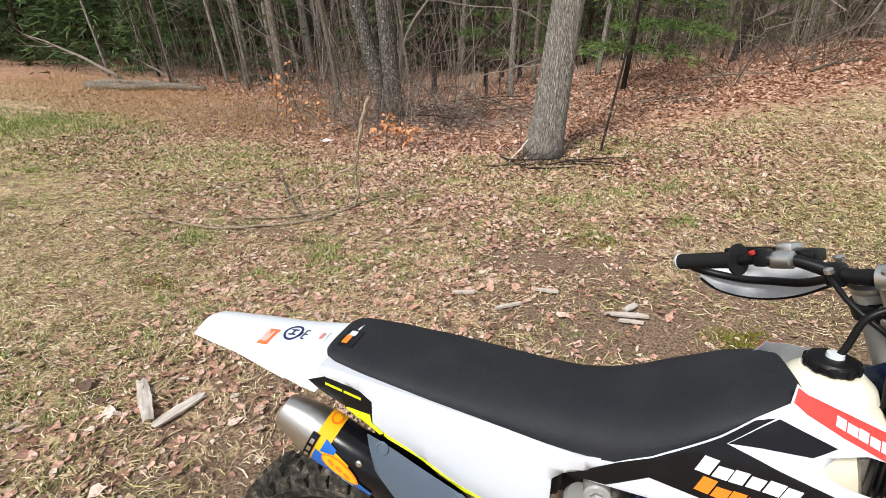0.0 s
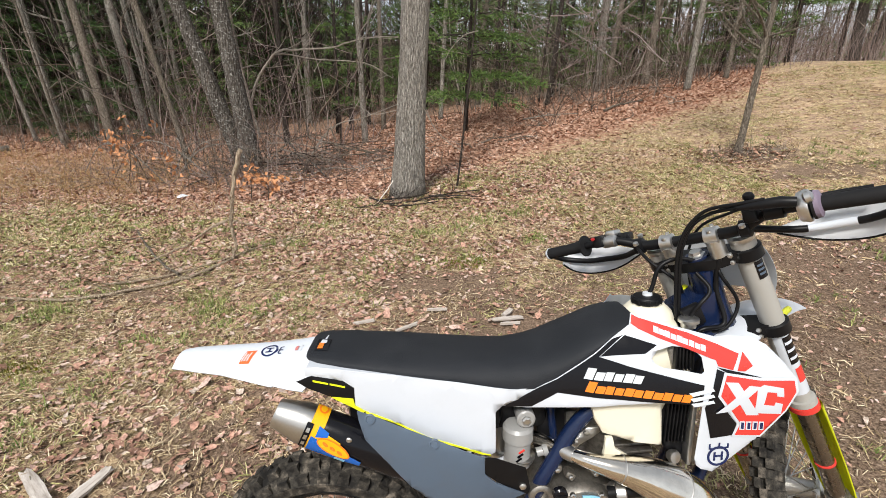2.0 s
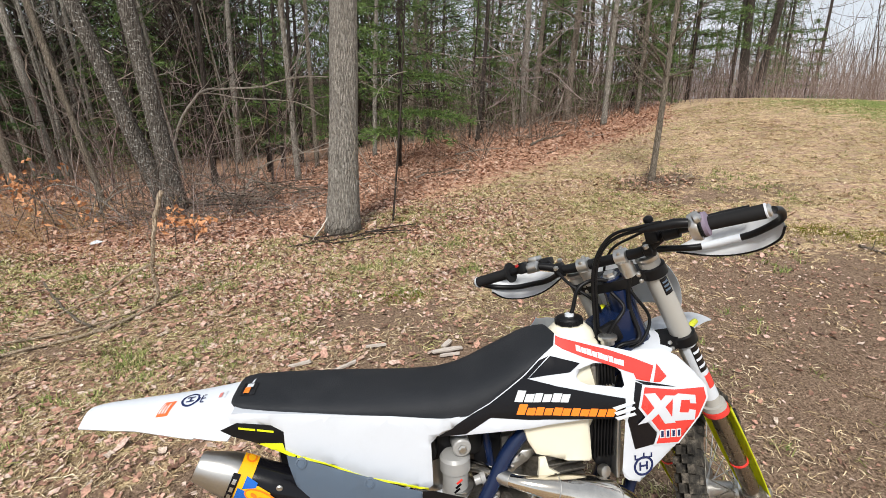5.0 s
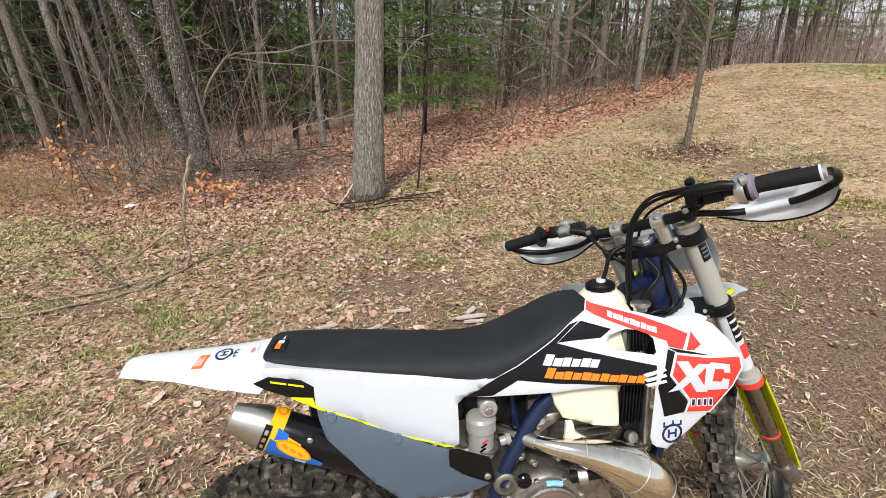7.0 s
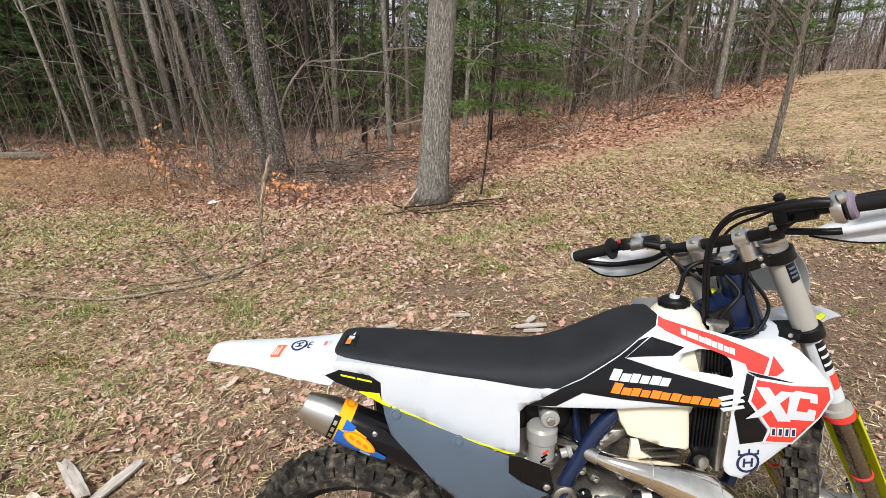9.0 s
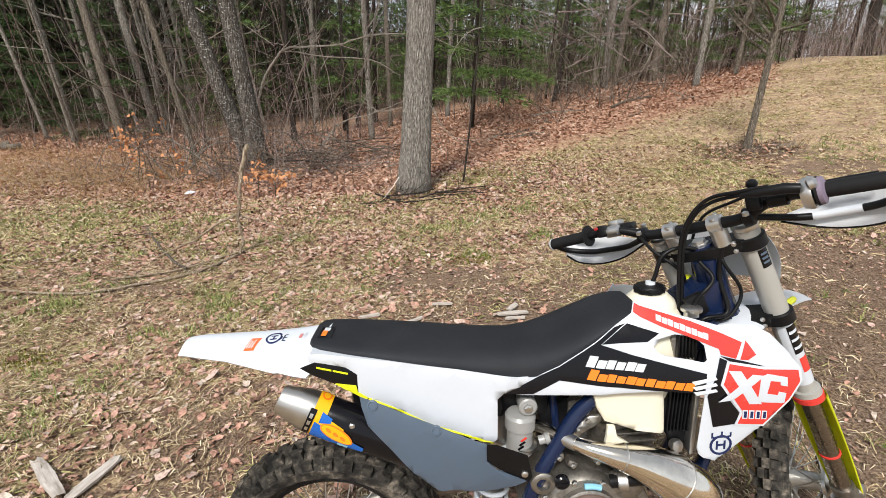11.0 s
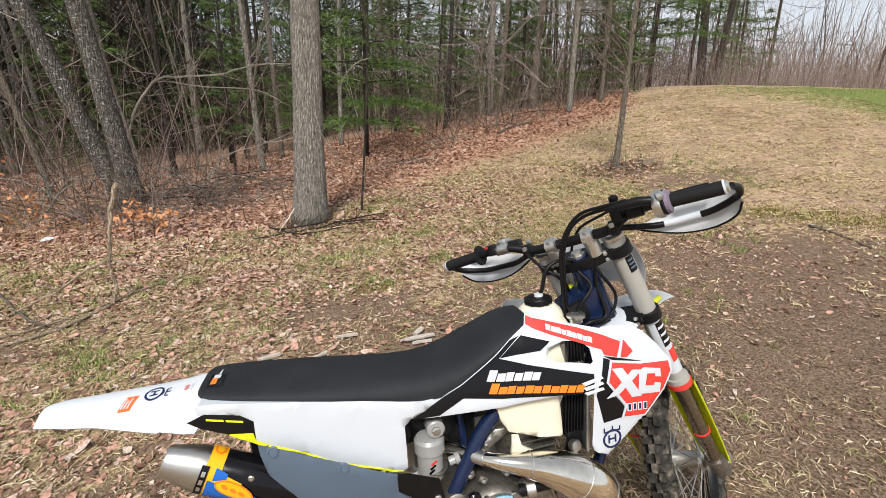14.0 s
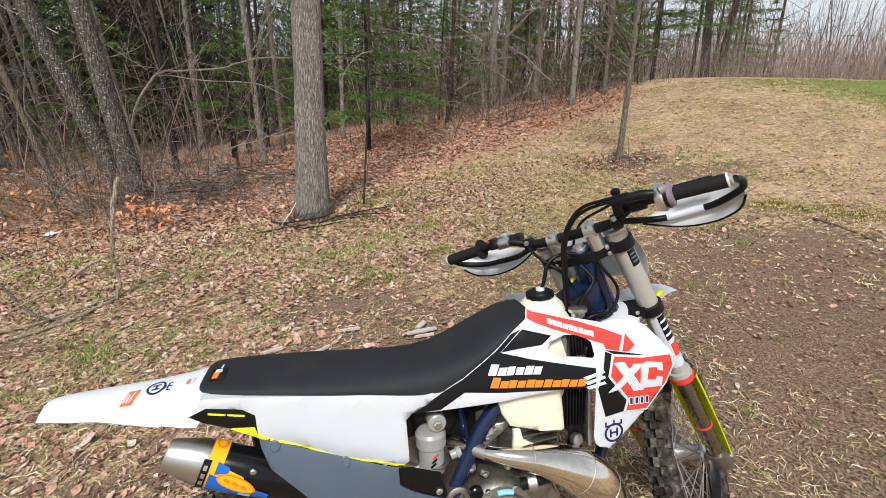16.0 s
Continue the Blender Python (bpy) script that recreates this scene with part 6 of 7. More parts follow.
silencer = loft("silencer", [oval(can_a, 0.052, 0.058), oval(can_a + way * 0.003, 0.054, 0.0595), oval(can_a + way * 0.3, 0.052, 0.057), oval(can_a + way * 0.33, 0.045, 0.05), oval(can_a + way * 0.36, 0.02, 0.02)], GLOSS, bike, "black oval exhaust silencer")
loft("end_cap", [oval(can_a + way * 0.001, 0.0525, 0.0585), oval(can_a - way * 0.02, 0.052, 0.058), oval(can_a - way * 0.06, 0.042, 0.047), oval(can_a - way * 0.085, 0.036, 0.04), oval(can_a - way * 0.089, 0.033, 0.037), oval(can_a - way * 0.084, 0.03, 0.034), oval(can_a - way * 0.05, 0.028, 0.03)], STEEL, silencer, "brushed steel end cap")


def wrap(name, f0, f1, a0, a1, material, lift, parent, taper=0.0, n=14):
    """A sticker round the silencer between two lengths and two angles (0: outward, 90: up)."""
    m = Soup()
    for i in range(n + 1):
        u = i / n
        for j in range(n + 1):
            v = j / n
            aa = a0 + (a1 - a0) * (0.5 + (v - 0.5) * (1 - taper * u))
            an = radians(180 - aa)
            c = can_a + way * (f0 + (f1 - f0) * u)
            m.v.append(tuple(c + side_v * ((0.054 * CAN + lift) * math.copysign(abs(math.cos(an)) ** 0.85, math.cos(an))) + up_v * ((0.0595 * CAN + lift) * math.sin(an))))
    for i in range(n):
        for j in range(n):
            a = i * (n + 1) + j
            m.f.append((a, a + 1, a + n + 2, a + n + 1))
    return finish(name, m, material, parent)


wrap("amber_sticker", 0.0, 0.034, -50, 118, AMBER, 0.0012, silencer)
wrap("amber_sticker", 0.03, 0.085, -58, 30, AMBER, 0.0012, silencer, 0.35)
wrap("blue_sticker", 0.012, 0.15, -62, 8, BLUE, 0.0020, silencer, 0.75)
wrap("blue_sticker", 0.022, 0.05, 8, 40, BLUE, 0.0020, silencer, 0.6)


def oval_mark(name, f0, a0, rf, ra, turn, material, lift):
    """An oval sticker on the silencer's outer side."""
    m, k = Soup(), 22
    for i in range(k + 1):
        th = 2 * math.pi * i / k
        u, v = (rf * math.cos(th), ra * math.sin(th)) if i < k else (0, 0)
        f, aa = f0 + u * math.cos(turn) - v * math.sin(turn) * 0.001, a0 + v * math.cos(turn) + u * math.sin(turn) * 1000
        an = radians(180 - aa)
        m.v.append(tuple(can_a + way * f + side_v * ((0.054 * CAN + lift) * math.copysign(abs(math.cos(an)) ** 0.85, math.cos(an))) + up_v * ((0.0595 * CAN + lift) * math.sin(an))))
    m.f = [(i, (i + 1) % k, k) for i in range(k)]
    return finish(name, m, material, silencer)


oval_mark("orange_oval", 0.074, -6, 0.046, 20, -0.25, ORANGE, 0.0028)
oval_mark("amber_oval", 0.074, -6, 0.042, 16, -0.25, AMBER, 0.0034)
for k in range(3):
    oval_mark("orange_stroke", 0.052 + 0.02 * k, 0 - 5 * k, 0.009, 4.5, -0.5, ORANGE, 0.0040)
oval_mark("orange_oval", 0.017, 92, 0.012, 16, 0.0, ORANGE, 0.0022)
oval_mark("amber_oval", 0.017, 92, 0.008, 11, 0.0, AMBER, 0.0028)
wrap("pale_mark", 0.085, 0.112, -44, -30, SKYBLUE, 0.0030, silencer)
wrap("orange_stripe", 0.01, 0.07, -66, -56, ORANGE, 0.0028, silencer)
wrap("strap", -0.008, 0.008, -40, 40, GLOSS, 0.0030, silencer)
for k in range(3):
    wrap("rivet_plate", -0.004, 0.004, -24 + 19 * k, -12 + 19 * k, ALLOY, 0.0042, silencer, 0, 3)
bolt_c = can_a + way * 0.1 + Vector((0, -0.039, 0)) + up_v * 0.026
turned("can_bolt", bolt_c, (0, -1, 0), [(0, 0.0075), (0.003, 0.0075), (0.005, 0.005)], ALLOY, silencer, sides=12)

# radiators behind their louvres
for side in (-1, 1):
    rad = block("radiator", (1.035, side * 0.078, 0.80), (0.03, 0.07, 0.34), CAST, bike, "grey finned radiator", turn=Matrix.Rotation(radians(-12), 4, "Y"), bevel=0.006)
    guard = panel("radiator_guard", [(0.975, 0.84), (1.05, 0.83), (1.042, 0.64), (0.99, 0.68), (0.968, 0.72)], lambda x, z: 0.112 - 0.1 * max(0, 1.02 - x), BLACK, bike, "black plastic radiator louvre frame", side=side, thick=0.01)
    for k in range(7):
        x = 0.985 + 0.0085 * k
        block("louvre", (x, side * (0.117 - 0.1 * max(0, 1.02 - x)), 0.765), (0.0035, 0.014, 0.12), BLACK, guard, turn=Matrix.Rotation(radians(4), 4, "Y"), bevel=0.001)
    for k in range(6):
        block("louvre", (0.998 + 0.0085 * k, side * 0.121, 0.944), (0.004, 0.014, 0.066), BLACK, guard, bevel=0.001)
    block("radiator_edge", (1.043, side * 0.122, 0.745), (0.012, 0.03, 0.2), ALLOY, guard, "bare aluminium edge", turn=Matrix.Rotation(radians(3), 4, "Y"))
turned("hose_joint", (1.0, -0.115, 0.665), (0.3, -1, 0.2), [(0, 0.014), (0.01, 0.018), (0.02, 0.016), (0.022, 0.006)], ALLOY, bike, "silver hose joint", 12)
turned("radiator_cap", (1.055, -0.07, 1.0), (0, 0, 1), [(0, 0.018), (0.012, 0.018), (0.014, 0.025), (0.022, 0.025), (0.025, 0.02), (0.026, 0.003)], ALLOY, bike, "silver radiator cap")


# wheels
def wheel(name, label, centre, axle, ahead, up, rad, width, rim_r, knob_rows, knob_n, seed):
    """A spoked wheel with a knobbly tyre. axle, ahead and up are its own axes."""
    c, ax, fw, uu = Vector(centre), Vector(axle).normalized(), Vector(ahead).normalized(), Vector(up).normalized()

    def at(a, r, w):
        return c + (fw * math.cos(a) + uu * math.sin(a)) * r + ax * w

    n = 64
    prof = [(rim_r - 0.012, -0.016), (rim_r + 0.004, -0.026), (rim_r + 0.008, -0.024), (rim_r + 0.002, -0.014), (rim_r - 0.006, 0.0), (rim_r + 0.002, 0.014), (rim_r + 0.008, 0.024), (rim_r + 0.004, 0.026), (rim_r - 0.012, 0.016), (rim_r - 0.018, 0.0)]
    rim = loft(name, [[at(2 * math.pi * i / n, r, w) for r, w in prof] for i in range(n + 1)], BLACK, bike, label, False)
    h, wd = rad - 0.016 - rim_r, width / 2
    rng_w = random.Random(seed)
    tp = [(rim_r + 0.002, -0.022), (rim_r + h * 0.3, -wd * 0.82), (rim_r + h * 0.6, -wd * 0.93), (rim_r + h * 0.85, -wd * 0.7), (rim_r + h * 0.97, -wd * 0.35), (rim_r + h, 0)]
    tp = tp + [(r, -w) for r, w in reversed(tp[:-1])]
    t = Soup()
    k = len(tp)
    for i in range(n):
        for r, w in tp:
            t.v.append(tuple(at(2 * math.pi * i / n, r, w)))
    for i in range(n):
        for j in range(k):
            a, b = i * k + j, i * k + (j + 1) % k
            a2, b2 = ((i + 1) % n) * k + j, ((i + 1) % n) * k + (j + 1) % k
            t.f.append((a, b, b2, a2))
    for row, (w0, w1, r0) in enumerate(knob_rows):
        for i in range(knob_n):
            a = 2 * math.pi * (i + (0.5 if row % 2 else 0)) / knob_n
            da = 2 * math.pi / knob_n * 0.29
            top = rad - r0 + rng_w.uniform(-0.002, 0.002)
            base = top - 0.022
            j0, j1 = w0 * wd + rng_w.uniform(-0.002, 0.002), w1 * wd + rng_w.uniform(-0.002, 0.002)
            vs = [at(a - da, base, j0), at(a + da, base, j0), at(a + da, base, j1), at(a - da, base, j1), at(a - da * 0.85, top, j0 * 0.97), at(a + da * 0.85, top, j0 * 0.97), at(a + da * 0.85, top, j1 * 0.97), at(a - da * 0.85, top, j1 * 0.97)]
            kb = Soup()
            kb.add([tuple(v) for v in vs], [(0, 1, 2, 3), (4, 7, 6, 5), (0, 4, 5, 1), (1, 5, 6, 2), (2, 6, 7, 3), (3, 7, 4, 0)])
            kb.part("tread_block", TYRE, rim, "", False)
    finish("tyre", t, TYRE, rim, "muddy black knobbly tyre", 30)
    turned("hub", c - ax * 0.06, ax, [(0, 0.024), (0.006, 0.034), (0.016, 0.036), (0.022, 0.028), (0.098, 0.028), (0.104, 0.036), (0.114, 0.034), (0.12, 0.024)], ALLOY, rim, "silver wheel hub")
    disc_in = turned("brake_disc", c + ax * 0.052, ax, [(0, 0.085), (0, 0.11), (0.004, 0.11), (0.004, 0.085), (0, 0.085)], STEEL, rim, "thin steel brake disc", 40)
    for i in range(36):
        a = 2 * math.pi * i / 36
        sgn = 1 if i % 2 else -1
        lead = 0.38 * (1 if i % 4 < 2 else -1)
        rod("spoke", [at(a, rim_r - 0.012, 0), at(a + lead, 0.034, sgn * 0.045)], 0.0019, STEEL, rim, sides=5)
    return rim


KNOBS = [(-0.98, -0.68, 0.024), (-0.58, -0.18, 0.004), (-0.2, 0.2, 0.0), (0.18, 0.58, 0.004), (0.68, 0.98, 0.024)]
wheel("rear_wheel", "black spoked rear wheel with muddy knobbly tyre", (0.05, 0, 0.335), (0, -1, 0), (1, 0, 0), (0, 0, 1), 0.335, 0.125, 0.225, KNOBS, 34, 5)
axle_c = st(0.074, 0, -0.9)
wheel("front_wheel", "black spoked front wheel turned to full lock", axle_c, TURN.to_3x3() @ Vector((0, 1, 0)), TURN.to_3x3() @ FW, TURN.to_3x3() @ AX, 0.342, 0.086, 0.262, KNOBS, 40, 6)

# forks
for side, word in ((-1, "fork_leg"), (1, "fork_leg")):
    y = side * 0.103
    leg = rod(word, [st(0.03, y, 0.012), st(0.03, y, -0.25)], 0.0285, FORKTUBE, bike, "grey upside-down fork leg with red seal", 24)
    rod("lower_tube", [st(0.03, y, -0.24), st(0.03, y, -0.49)], 0.0255, FORKTUBE, leg, "", 24)
    turned("fork_cap", st(0.03, y, 0.010), st(0.03, y, 0.1) - st(0.03, y, 0), [(0, 0.0285), (0.006, 0.031), (0.012, 0.031), (0.015, 0.027), (0.018, 0.024), (0.019, 0.012), (0.024, 0.011), (0.025, 0.002)], ALLOY, leg, "silver fork cap", 24)
    turned("seal_ring", st(0.03, y, -0.485), st(0.03, y, -0.6) - st(0.03, y, -0.5), [(0, 0.0285), (0.001, 0.034), (0.016, 0.035), (0.018, 0.031)], FORKTUBE, leg, "", 24)
    turned("red_ring", st(0.03, y, -0.502), st(0.03, y, -0.6) - st(0.03, y, -0.5), [(0, 0.031), (0.001, 0.037), (0.017, 0.037), (0.02, 0.03)], RED, leg, "red fork seal guard", 24)
    rod("slider", [st(0.03, y, -0.515), st(0.03, y, -0.845)], 0.0235, STANCHION, leg, "dark polished slider", 20)
    turned("travel_ring", st(0.03, y, -0.715), st(0.03, y, -0.8) - st(0.03, y, -0.7), [(0, 0.0238), (0.001, 0.0262), (0.006, 0.0262), (0.007, 0.0238)], RED, leg, "", 16)
    lug = loft("axle_lug", [[st(0.03 + 0.03 * math.cos(a) + o, y + 0.03 * math.sin(a), sv) for a in np.linspace(0, 2 * math.pi, 17)[:-1]] for sv, o in ((-0.84, 0), (-0.86, 0.002), (-0.9, 0.02), (-0.928, 0.028))], CAST, leg, "cast axle clamp")
    turned("axle_nut", st(0.066, y + side * 0.032, -0.895), TURN.to_3x3() @ Vector((0, side, 0)), [(-0.02, 0.02), (0.004, 0.02), (0.006, 0.014), (0.007, 0.003)], STEEL, leg, sides=8)
    s = Soup()
    cols = 9
    for layer in (0, 0.003):
        for i, sv in enumerate(np.linspace(-0.515, -0.88, 14)):
            f = i / 13
            open_a = radians(180 - 55 * f)
            for j in range(cols):
                a = -open_a / 2 + open_a * j / (cols - 1)
                r = 0.042 + 0.003 * math.sin(f * math.pi) - layer
                s.v.append(tuple(st(0.03 + r * math.cos(a + side * 0.1), y + r * math.sin(a + side * 0.1), sv)))
    m = 14 * cols
    for i in range(13):
        for j in range(cols - 1):
            a = i * cols + j
            s.f.append((a, a + 1, a + cols + 1, a + cols))
            s.f.append((a + m, a + m + cols, a + m + cols + 1, a + m + 1))
        for j in (0, cols - 1):
            a = i * cols + j
            s.f.append((a, a + cols, a + cols + m, a + m))
    finish("fork_guard", s, YELLOW, leg, "neon yellow fork guard")
    for k, sv in enumerate((-0.02, -0.245)):
        clamp = turned("fork_clamp", st(0.03, y, sv - 0.02), st(0.03, y, 1) - st(0.03, y, 0), [(0, 0.034), (0.002, 0.0365), (0.03, 0.0365), (0.032, 0.034)], BLACK, leg, "black fork clamp", 24)
        for q in (-0.01, 0.01):
            turned("clamp_bolt", st(-0.004, y - side * 0.025, sv + q), TURN.to_3x3() @ (-FW), [(0, 0.007), (0.008, 0.007), (0.01, 0.004)], ALLOY, leg, sides=8)


def fork_sticker(name, s0, s1, a0, a1, material, lift, parent):
    m, n = Soup(), 8
    for i in range(n + 1):
        for j in range(n + 1):
            a = radians(a0 + (a1 - a0) * j / n)
            m.v.append(tuple(st(0.03 + ((0.0285 if s0 > -0.25 else 0.0255) + lift) * math.cos(a), -0.103 - ((0.0285 if s0 > -0.25 else 0.0255) + lift) * math.sin(a), s0 + (s1 - s0) * i / n)))
    for i in range(n):
        for j in range(n):
            a = i * (n + 1) + j
            m.f.append((a, a + 1, a + n + 2, a + n + 1))
    return finish(name, m, material, parent)


right_leg = [o for o in bike.children if o.name.startswith("fork_leg")][0]
fork_sticker("black_sticker", -0.045, -0.095, 100, 150, GLOSS, 0.001, right_leg)
for k in range(3):
    fork_sticker("sticker_bar", -0.054 - 0.012 * k, -0.06 - 0.012 * k, 108, 142, GREY, 0.0017, right_leg)
fork_sticker("white_sticker", -0.27, -0.46, 60, 195, WHITE, 0.0004, right_leg)
fork_sticker("black_sticker", -0.275, -0.36, 85, 150, GLOSS, 0.0012, right_leg)
for k in range(3):
    fork_sticker("sticker_bar", -0.29 - 0.024 * k, -0.298 - 0.024 * k, 90, 145, WHITE, 0.002, right_leg)
fork_sticker("red_sticker", -0.375, -0.42, 80, 140, RED, 0.0012, right_leg)

for name, sv, hh in (("top_clamp", -0.02, 0.028), ("lower_clamp", -0.245, 0.034)):
    outline = [(-0.03, -0.045), (0.008, -0.112), (0.05, -0.112), (0.05, -0.05), (0.05, 0.05), (0.05, 0.112), (0.008, 0.112), (-0.03, 0.045)]
    tc = loft(name, [[st(f, yy, sv + d) for f, yy in outline] for d in (-hh / 2, hh / 2)], BLACK, bike, "black machined triple clamp")
turned("stem_nut", st(0, 0, -0.006), st(0, 0, 1) - st(0, 0, 0), [(0, 0.022), (0.008, 0.022), (0.01, 0.017), (0.018, 0.016), (0.019, 0.003)], ALLOY, bike, "silver steering stem nut", 6)
rod("steering_stem", [st(0, 0, 0.0), st(0, 0, -0.25)], 0.03, FRAME, bike)
for side in (-1, 1):
    riser = loft("bar_mount", [[st(-0.004 + 0.024 * math.cos(a), side * 0.055 + 0.02 * math.sin(a), sv) for a in np.linspace(0, 2 * math.pi, 17)[:-1]] for sv in (-0.006, 0.022, 0.04)], ALLOY, bike, "silver handlebar mount")
    turned("mount_cap", st(-0.004, side * 0.055 - 0.017, 0.05), TURN.to_3x3() @ Vector((0, 1, 0)), [(0, 0.018), (0.002, 0.0225), (0.032, 0.0225), (0.034, 0.018)], ALLOY, riser, "", 20)
    for q in (-0.016, 0.016):
        turned("mount_bolt", st(-0.004 + q, side * 0.055, 0.066), st(0, 0, 1) - st(0, 0, 0), [(0, 0.0055), (0.006, 0.0055), (0.007, 0.003)], STEEL, riser, sides=8)

# handlebar: a bent tapered bar with grips, guards and controls
BAR = [(-0.035, -0.40, 0.092), (-0.03, -0.27, 0.095), (-0.015, -0.19, 0.088), (-0.004, -0.12, 0.054), (-0.004, -0.06, 0.05), (-0.004, 0.06, 0.05), (-0.004, 0.12, 0.054), (-0.015, 0.19, 0.088), (-0.03, 0.27, 0.095), (-0.035, 0.40, 0.092)]
bar_path = smooth_path(BAR, 5)
bar = rod("handlebar", [st(*p) for p in bar_path], [0.0145 - 0.0035 * min(1, max(0, (abs(p[1]) - 0.08) / 0.1)) for p in bar_path], BLACK, bike, "black tapered handlebar", 18)


def bar_at(y):
    ys = [p[1] for p in BAR]
    return [interp(y, ys, [p[0] for p in BAR]), y, interp(y, ys, [p[2] for p in BAR])]


for side in (-1, 1):
    g = smooth_path([bar_at(side * v) for v in (0.275, 0.32, 0.36, 0.4)], 6)
    grip = rod("grip", [st(*p) for p in g], 0.0168, RUBBER, bar, "black rubber grip", 18)
    turned("grip_end", st(*bar_at(side * 0.398)), TURN.to_3x3() @ Vector((0, side, 0)), [(0, 0.0178), (0.003, 0.0178), (0.004, 0.015)], WHITE, bar, "white grip ring", 18)
    turned("bar_end_bolt", st(*bar_at(side * 0.401)), TURN.to_3x3() @ Vector((0, side, 0)), [(0, 0.0145), (0.006, 0.0145), (0.008, 0.011), (0.009, 0.009), (0.0075, 0.006), (0.0076, 0.001)], ALLOY, bar, "silver bar end bolt", 18)
    turned("grip_flange", st(*bar_at(side * 0.27)), TURN.to_3x3() @ Vector((0, side, 0)), [(0, 0.016), (0.001, 0.031), (0.006, 0.031), (0.008, 0.017)], RUBBER, bar, "", 20)
    # guard bar, from the bar end round the lever to the bar's bend
    gb = [st(-0.033, side * 0.412, 0.09), st(0.0, side * 0.42, 0.068), st(0.035, side * 0.41, 0.032), st(0.058, side * 0.35, 0.002), st(0.064, side * 0.29, -0.004), st(0.053, side * 0.22, 0.002), st(0.026, side * 0.15, 0.032), st(0.004, side * 0.125, 0.05)]
    s = Soup()
    gp = smooth_path([tuple(p) for p in gb], 6)
    s.tube([tuple(p) for p in gp], 0.0085, 10)
    guard = finish("guard_bar", s, BLACK, bar, "black aluminium hand guard bar")
    turned("guard_clamp", st(-0.004, side * 0.118, 0.054), TURN.to_3x3() @ Vector((0, side, 0)), [(0, 0.018), (0.002, 0.0215), (0.022, 0.0215), (0.024, 0.018)], BLACK, guard, "", 18)
    for q in ((-0.022, 0.066), (0.018, 0.07)):
        turned("guard_bolt", st(q[0], side * 0.13, q[1]), st(0, 0, 1) - st(0, 0, 0), [(0, 0.0075), (0.008, 0.0075), (0.01, 0.004)], ALLOY, guard, sides=8)
    s = Soup()
    cols = 7
    shell = smooth_path([(0.03, 0.416, 0.034), (0.056, 0.392, 0.01), (0.074, 0.33, -0.009), (0.074, 0.25, -0.011), (0.057, 0.17, 0.006)], 5)
    for layer in (0, 0.003):
        for i, p in enumerate(shell):
            f = i / (len(shell) - 1)
            lo, hi = -0.036 * math.sin(math.pi * min(1, f * 0.85 + 0.12)) - 0.004, 0.044 * math.sin(math.pi * min(1, f * 0.9 + 0.1)) + 0.004
            for j in range(cols):
                v = lo + (hi - lo) * j / (cols - 1)
                s.v.append(tuple(st(p[0] - layer * 0.8 + 0.004 + 0.62 * v, side * p[1], p[2] + v * 0.85 + layer * 0.4)))
    m = len(shell) * cols
    for i in range(len(shell) - 1):
        for j in range(cols - 1):
            a = i * cols + j
            s.f.append((a, a + 1, a + cols + 1, a + cols))
            s.f.append((a + m, a + m + cols, a + m + cols + 1, a + m + 1))
        for j in (0, cols - 1):
            a = i * cols + j
            s.f.append((a, a + cols, a + cols + m, a + m))
    for i in (0, len(shell) - 1):
        for j in range(cols - 1):
            a = i * cols + j
            s.f.append((a, a + 1, a + 1 + m, a + m))
    hand_guard = finish("hand_guard", s, THIN_WHITE, guard, "white plastic hand guard shell")
    rod("edge_piping", [s.v[i * cols] for i in range(len(shell))], 0.003, BLACK, hand_guard, "black lower edge", 8)
    sleeve = gp[len(gp) * 50 // 100:len(gp) * 72 // 100]
    if side < 0:
        rod("bar_sleeve", [tuple(p) for p in sleeve], 0.0095, WHITE, guard, "white sleeve with worn lettering", 12)
    rod("lever_tip", [st(0.052, side * 0.3, 0.062), st(0.056, side * 0.34, 0.06), st(0.058, side * 0.372, 0.058)], [0.007, 0.006, 0.0085], SILVERPAINT, guard, "silver lever end", 10)
    lever = [st(0.005, side * 0.205, 0.088), st(0.04, side * 0.24, 0.08), st(0.055, side * 0.3, 0.075), st(0.06, side * 0.36, 0.07)]
    rod("lever", [tuple(p) for p in smooth_path([tuple(q) for q in lever], 5)], 0.006, BLACK, bar, "", 10)
    turned("lever_perch", st(-0.02, side * 0.2 - 0.02, 0.09), TURN.to_3x3() @ Vector((0, 1, 0)), [(0, 0.013), (0.002, 0.0165), (0.038, 0.0165), (0.04, 0.013)], (BLACK, ALLOY)[side > 0], bar, "lever clamp", 16)
    block("master_cylinder", st(0.024, side * 0.185, 0.078), (0.045, 0.05, 0.024), BLACK, bar, "black master cylinder", turn=TURN.to_3x3().to_4x4(), bevel=0.006)
turned("throttle_housing", st(*bar_at(-0.245)), TURN.to_3x3() @ Vector((0, -1, 0)), [(0, 0.02), (0.002, 0.032), (0.016, 0.036), (0.022, 0.034), (0.023, 0.03), (0.026, 0.02)], ALLOY, bar, "silver throttle housing", 24)
turned("throttle_ring", st(*bar_at(-0.272)), TURN.to_3x3() @ Vector((0, -1, 0)), [(0, 0.02), (0.002, 0.03), (0.012, 0.029), (0.016, 0.018)], plastic("dull_violet_rubber", (0.2, 0.16, 0.22), 0.6), bar, "", 24)
rod("cable_elbow", [st(-0.05, -0.25, 0.117), st(-0.055, -0.225, 0.126), st(-0.056, -0.17, 0.13), st(-0.055, -0.145, 0.131)], [0.011, 0.0125, 0.0105, 0.007], BLACK, bar, "", 12)
